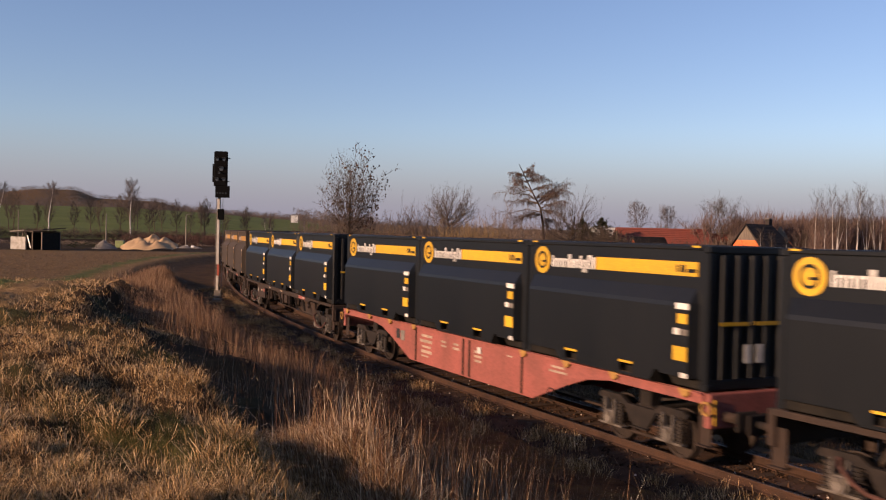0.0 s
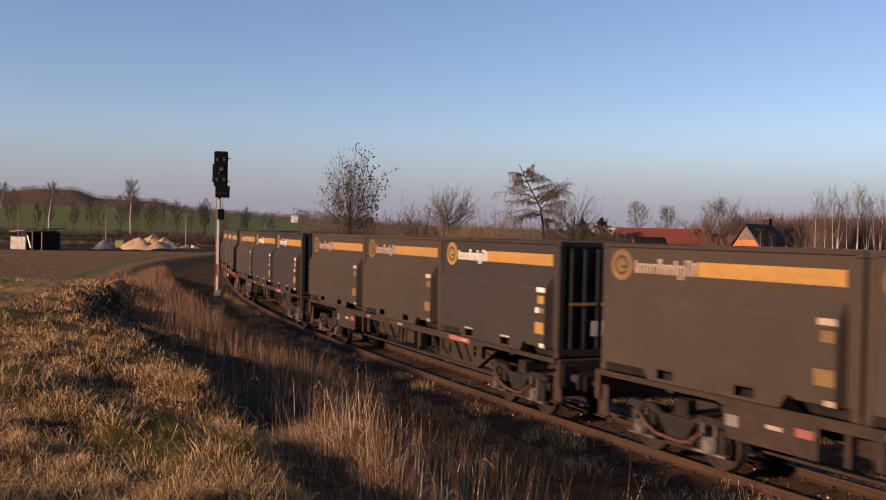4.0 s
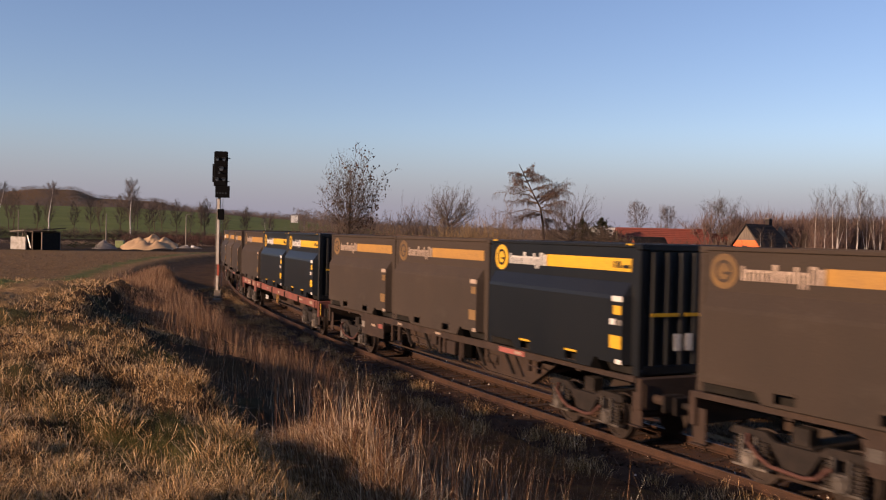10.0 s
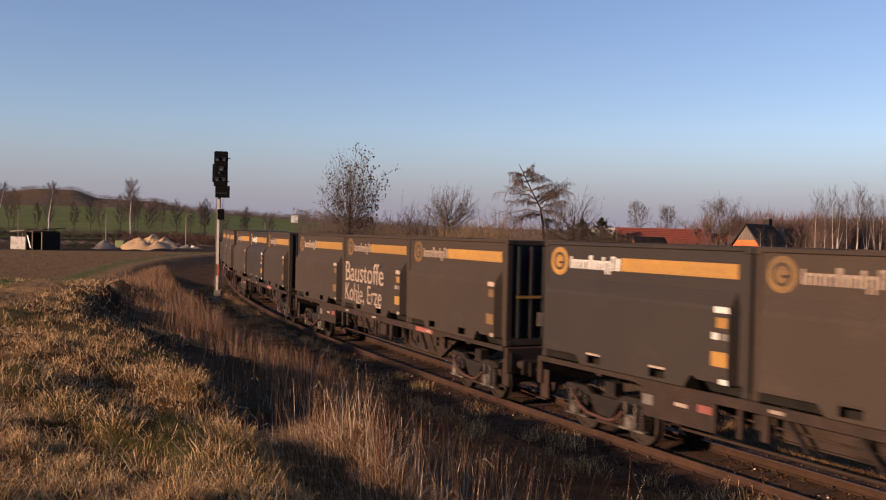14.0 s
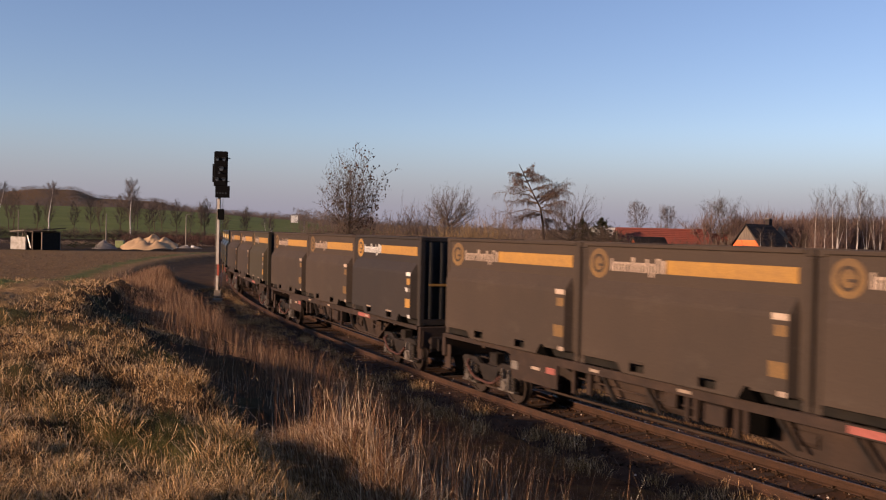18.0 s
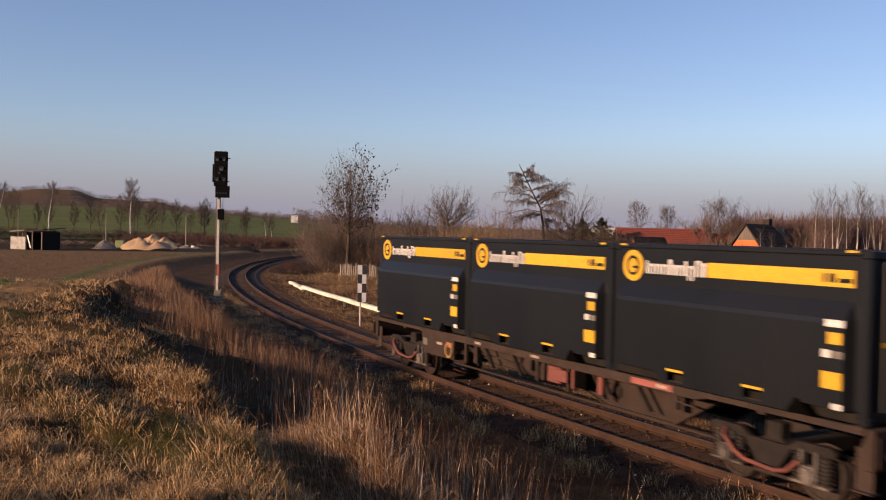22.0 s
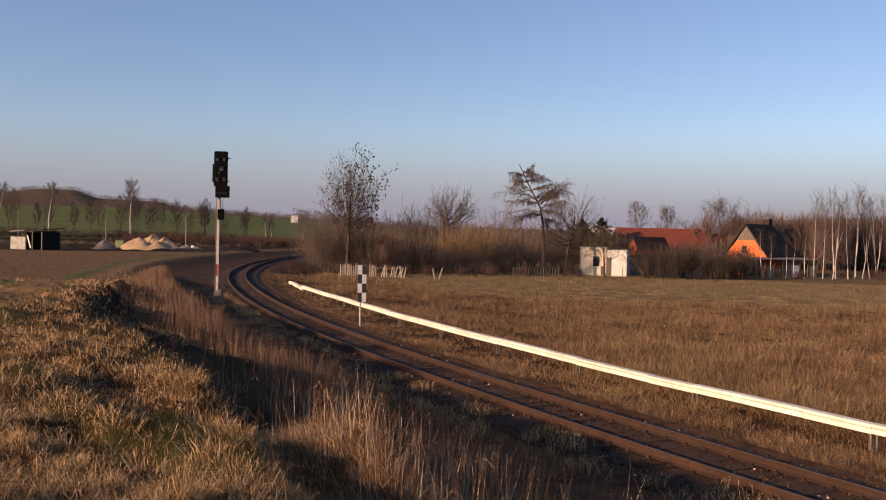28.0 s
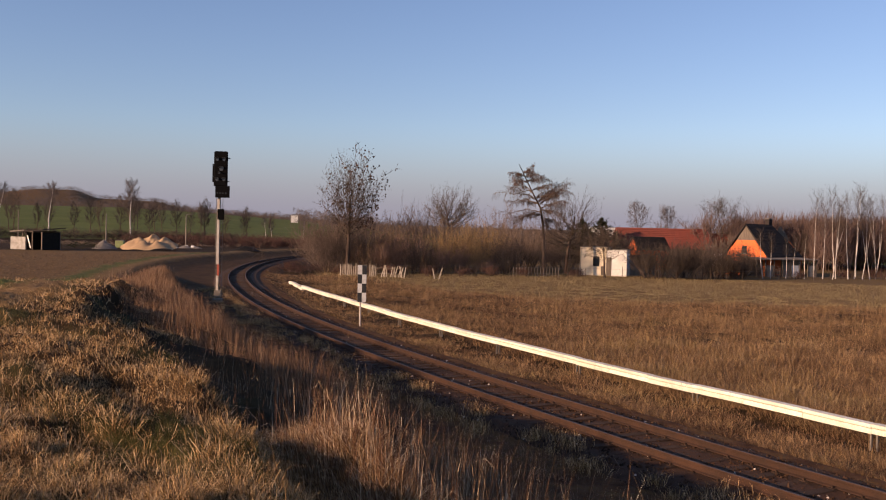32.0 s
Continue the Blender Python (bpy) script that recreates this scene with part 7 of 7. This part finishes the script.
    for far in (False, True):
        m = (r[k] > 42) == far
        a, b, c = m & ~dark & ~pale, m & dark, m & pale
        blades("pale_meadow_grass", p[c], tall[c] * 1.1, wide[c], 1.0, M_KHAKI, "bleached khaki tussocks in the meadow", 15, 1.0, away=out[c], simple=far)
        blades("meadow_grass", p[a], tall[a], wide[a], 0.95, M_MEADOW, "tall brown dead grass of the meadow", 9, 0.8, away=out[a], simple=far)
        blades("dark_meadow_grass", p[b], tall[b], wide[b], 1.0, M_MEADOWDARK, "darker-coloured grass in the low places between the tussocks", 14, 0.8, away=out[b], simple=far)
    x, y = field(rng, 34000, 50, 122, -12, 34)
    s, off = beside(x, y)
    keep = (off < -8) & (y < 121 + 0.12 * np.maximum(x, 0)) & (meadow_end(x, y) > -1.0)
    x, y = x[keep], y[keep]
    k, p = tufts(rng, x, y, 4, np.full(len(x), 0.4))
    r = np.hypot(p[:, 0], p[:, 1])
    blades("green_field_grass", p, 0.12, 0.0006 * r, 0.9, M_FIELD, "short green and brown field grass", 10, simple=True)
    # clods of the ploughed field, in rough rows
    x, y = field(rng, 42000, 18, 135, -34, -8)
    s, off = beside(x, y)
    keep = (off > lane_middle(s) + 2.8) & (np.sin((off - lane_middle(s)) * 5.2) + 0.8 * lumps(x, y, 3.0, 6) + 0.7 * rng.randn(len(x)) > 0.1)
    x, y = x[keep], y[keep]
    n = len(x)
    size = (0.02 + 0.0009 * np.hypot(x, y))[:, None, None] * rng.uniform(0.4, 1.3, (n, 6, 1))
    base = np.array([(1, 0, 0), (-1, 0, 0), (0, 1, 0), (0, -1, 0), (0, 0, 0.7), (0, 0, -0.7)], float)
    verts = (np.stack([x, y, height(x, y)], 1)[:, None, :] + base[None] * size).reshape(-1, 3)
    tri = np.array([(0, 2, 4), (2, 1, 4), (1, 3, 4), (3, 0, 4)])
    faces = (np.arange(n)[:, None, None] * 6 + tri[None]).reshape(-1, 3)
    tagged(from_arrays("field_clods", verts.tolist(), faces.tolist(), M_CLOD), "dark clods of the ploughed field", "soil", kind="stuff")


build_grass()


motions()
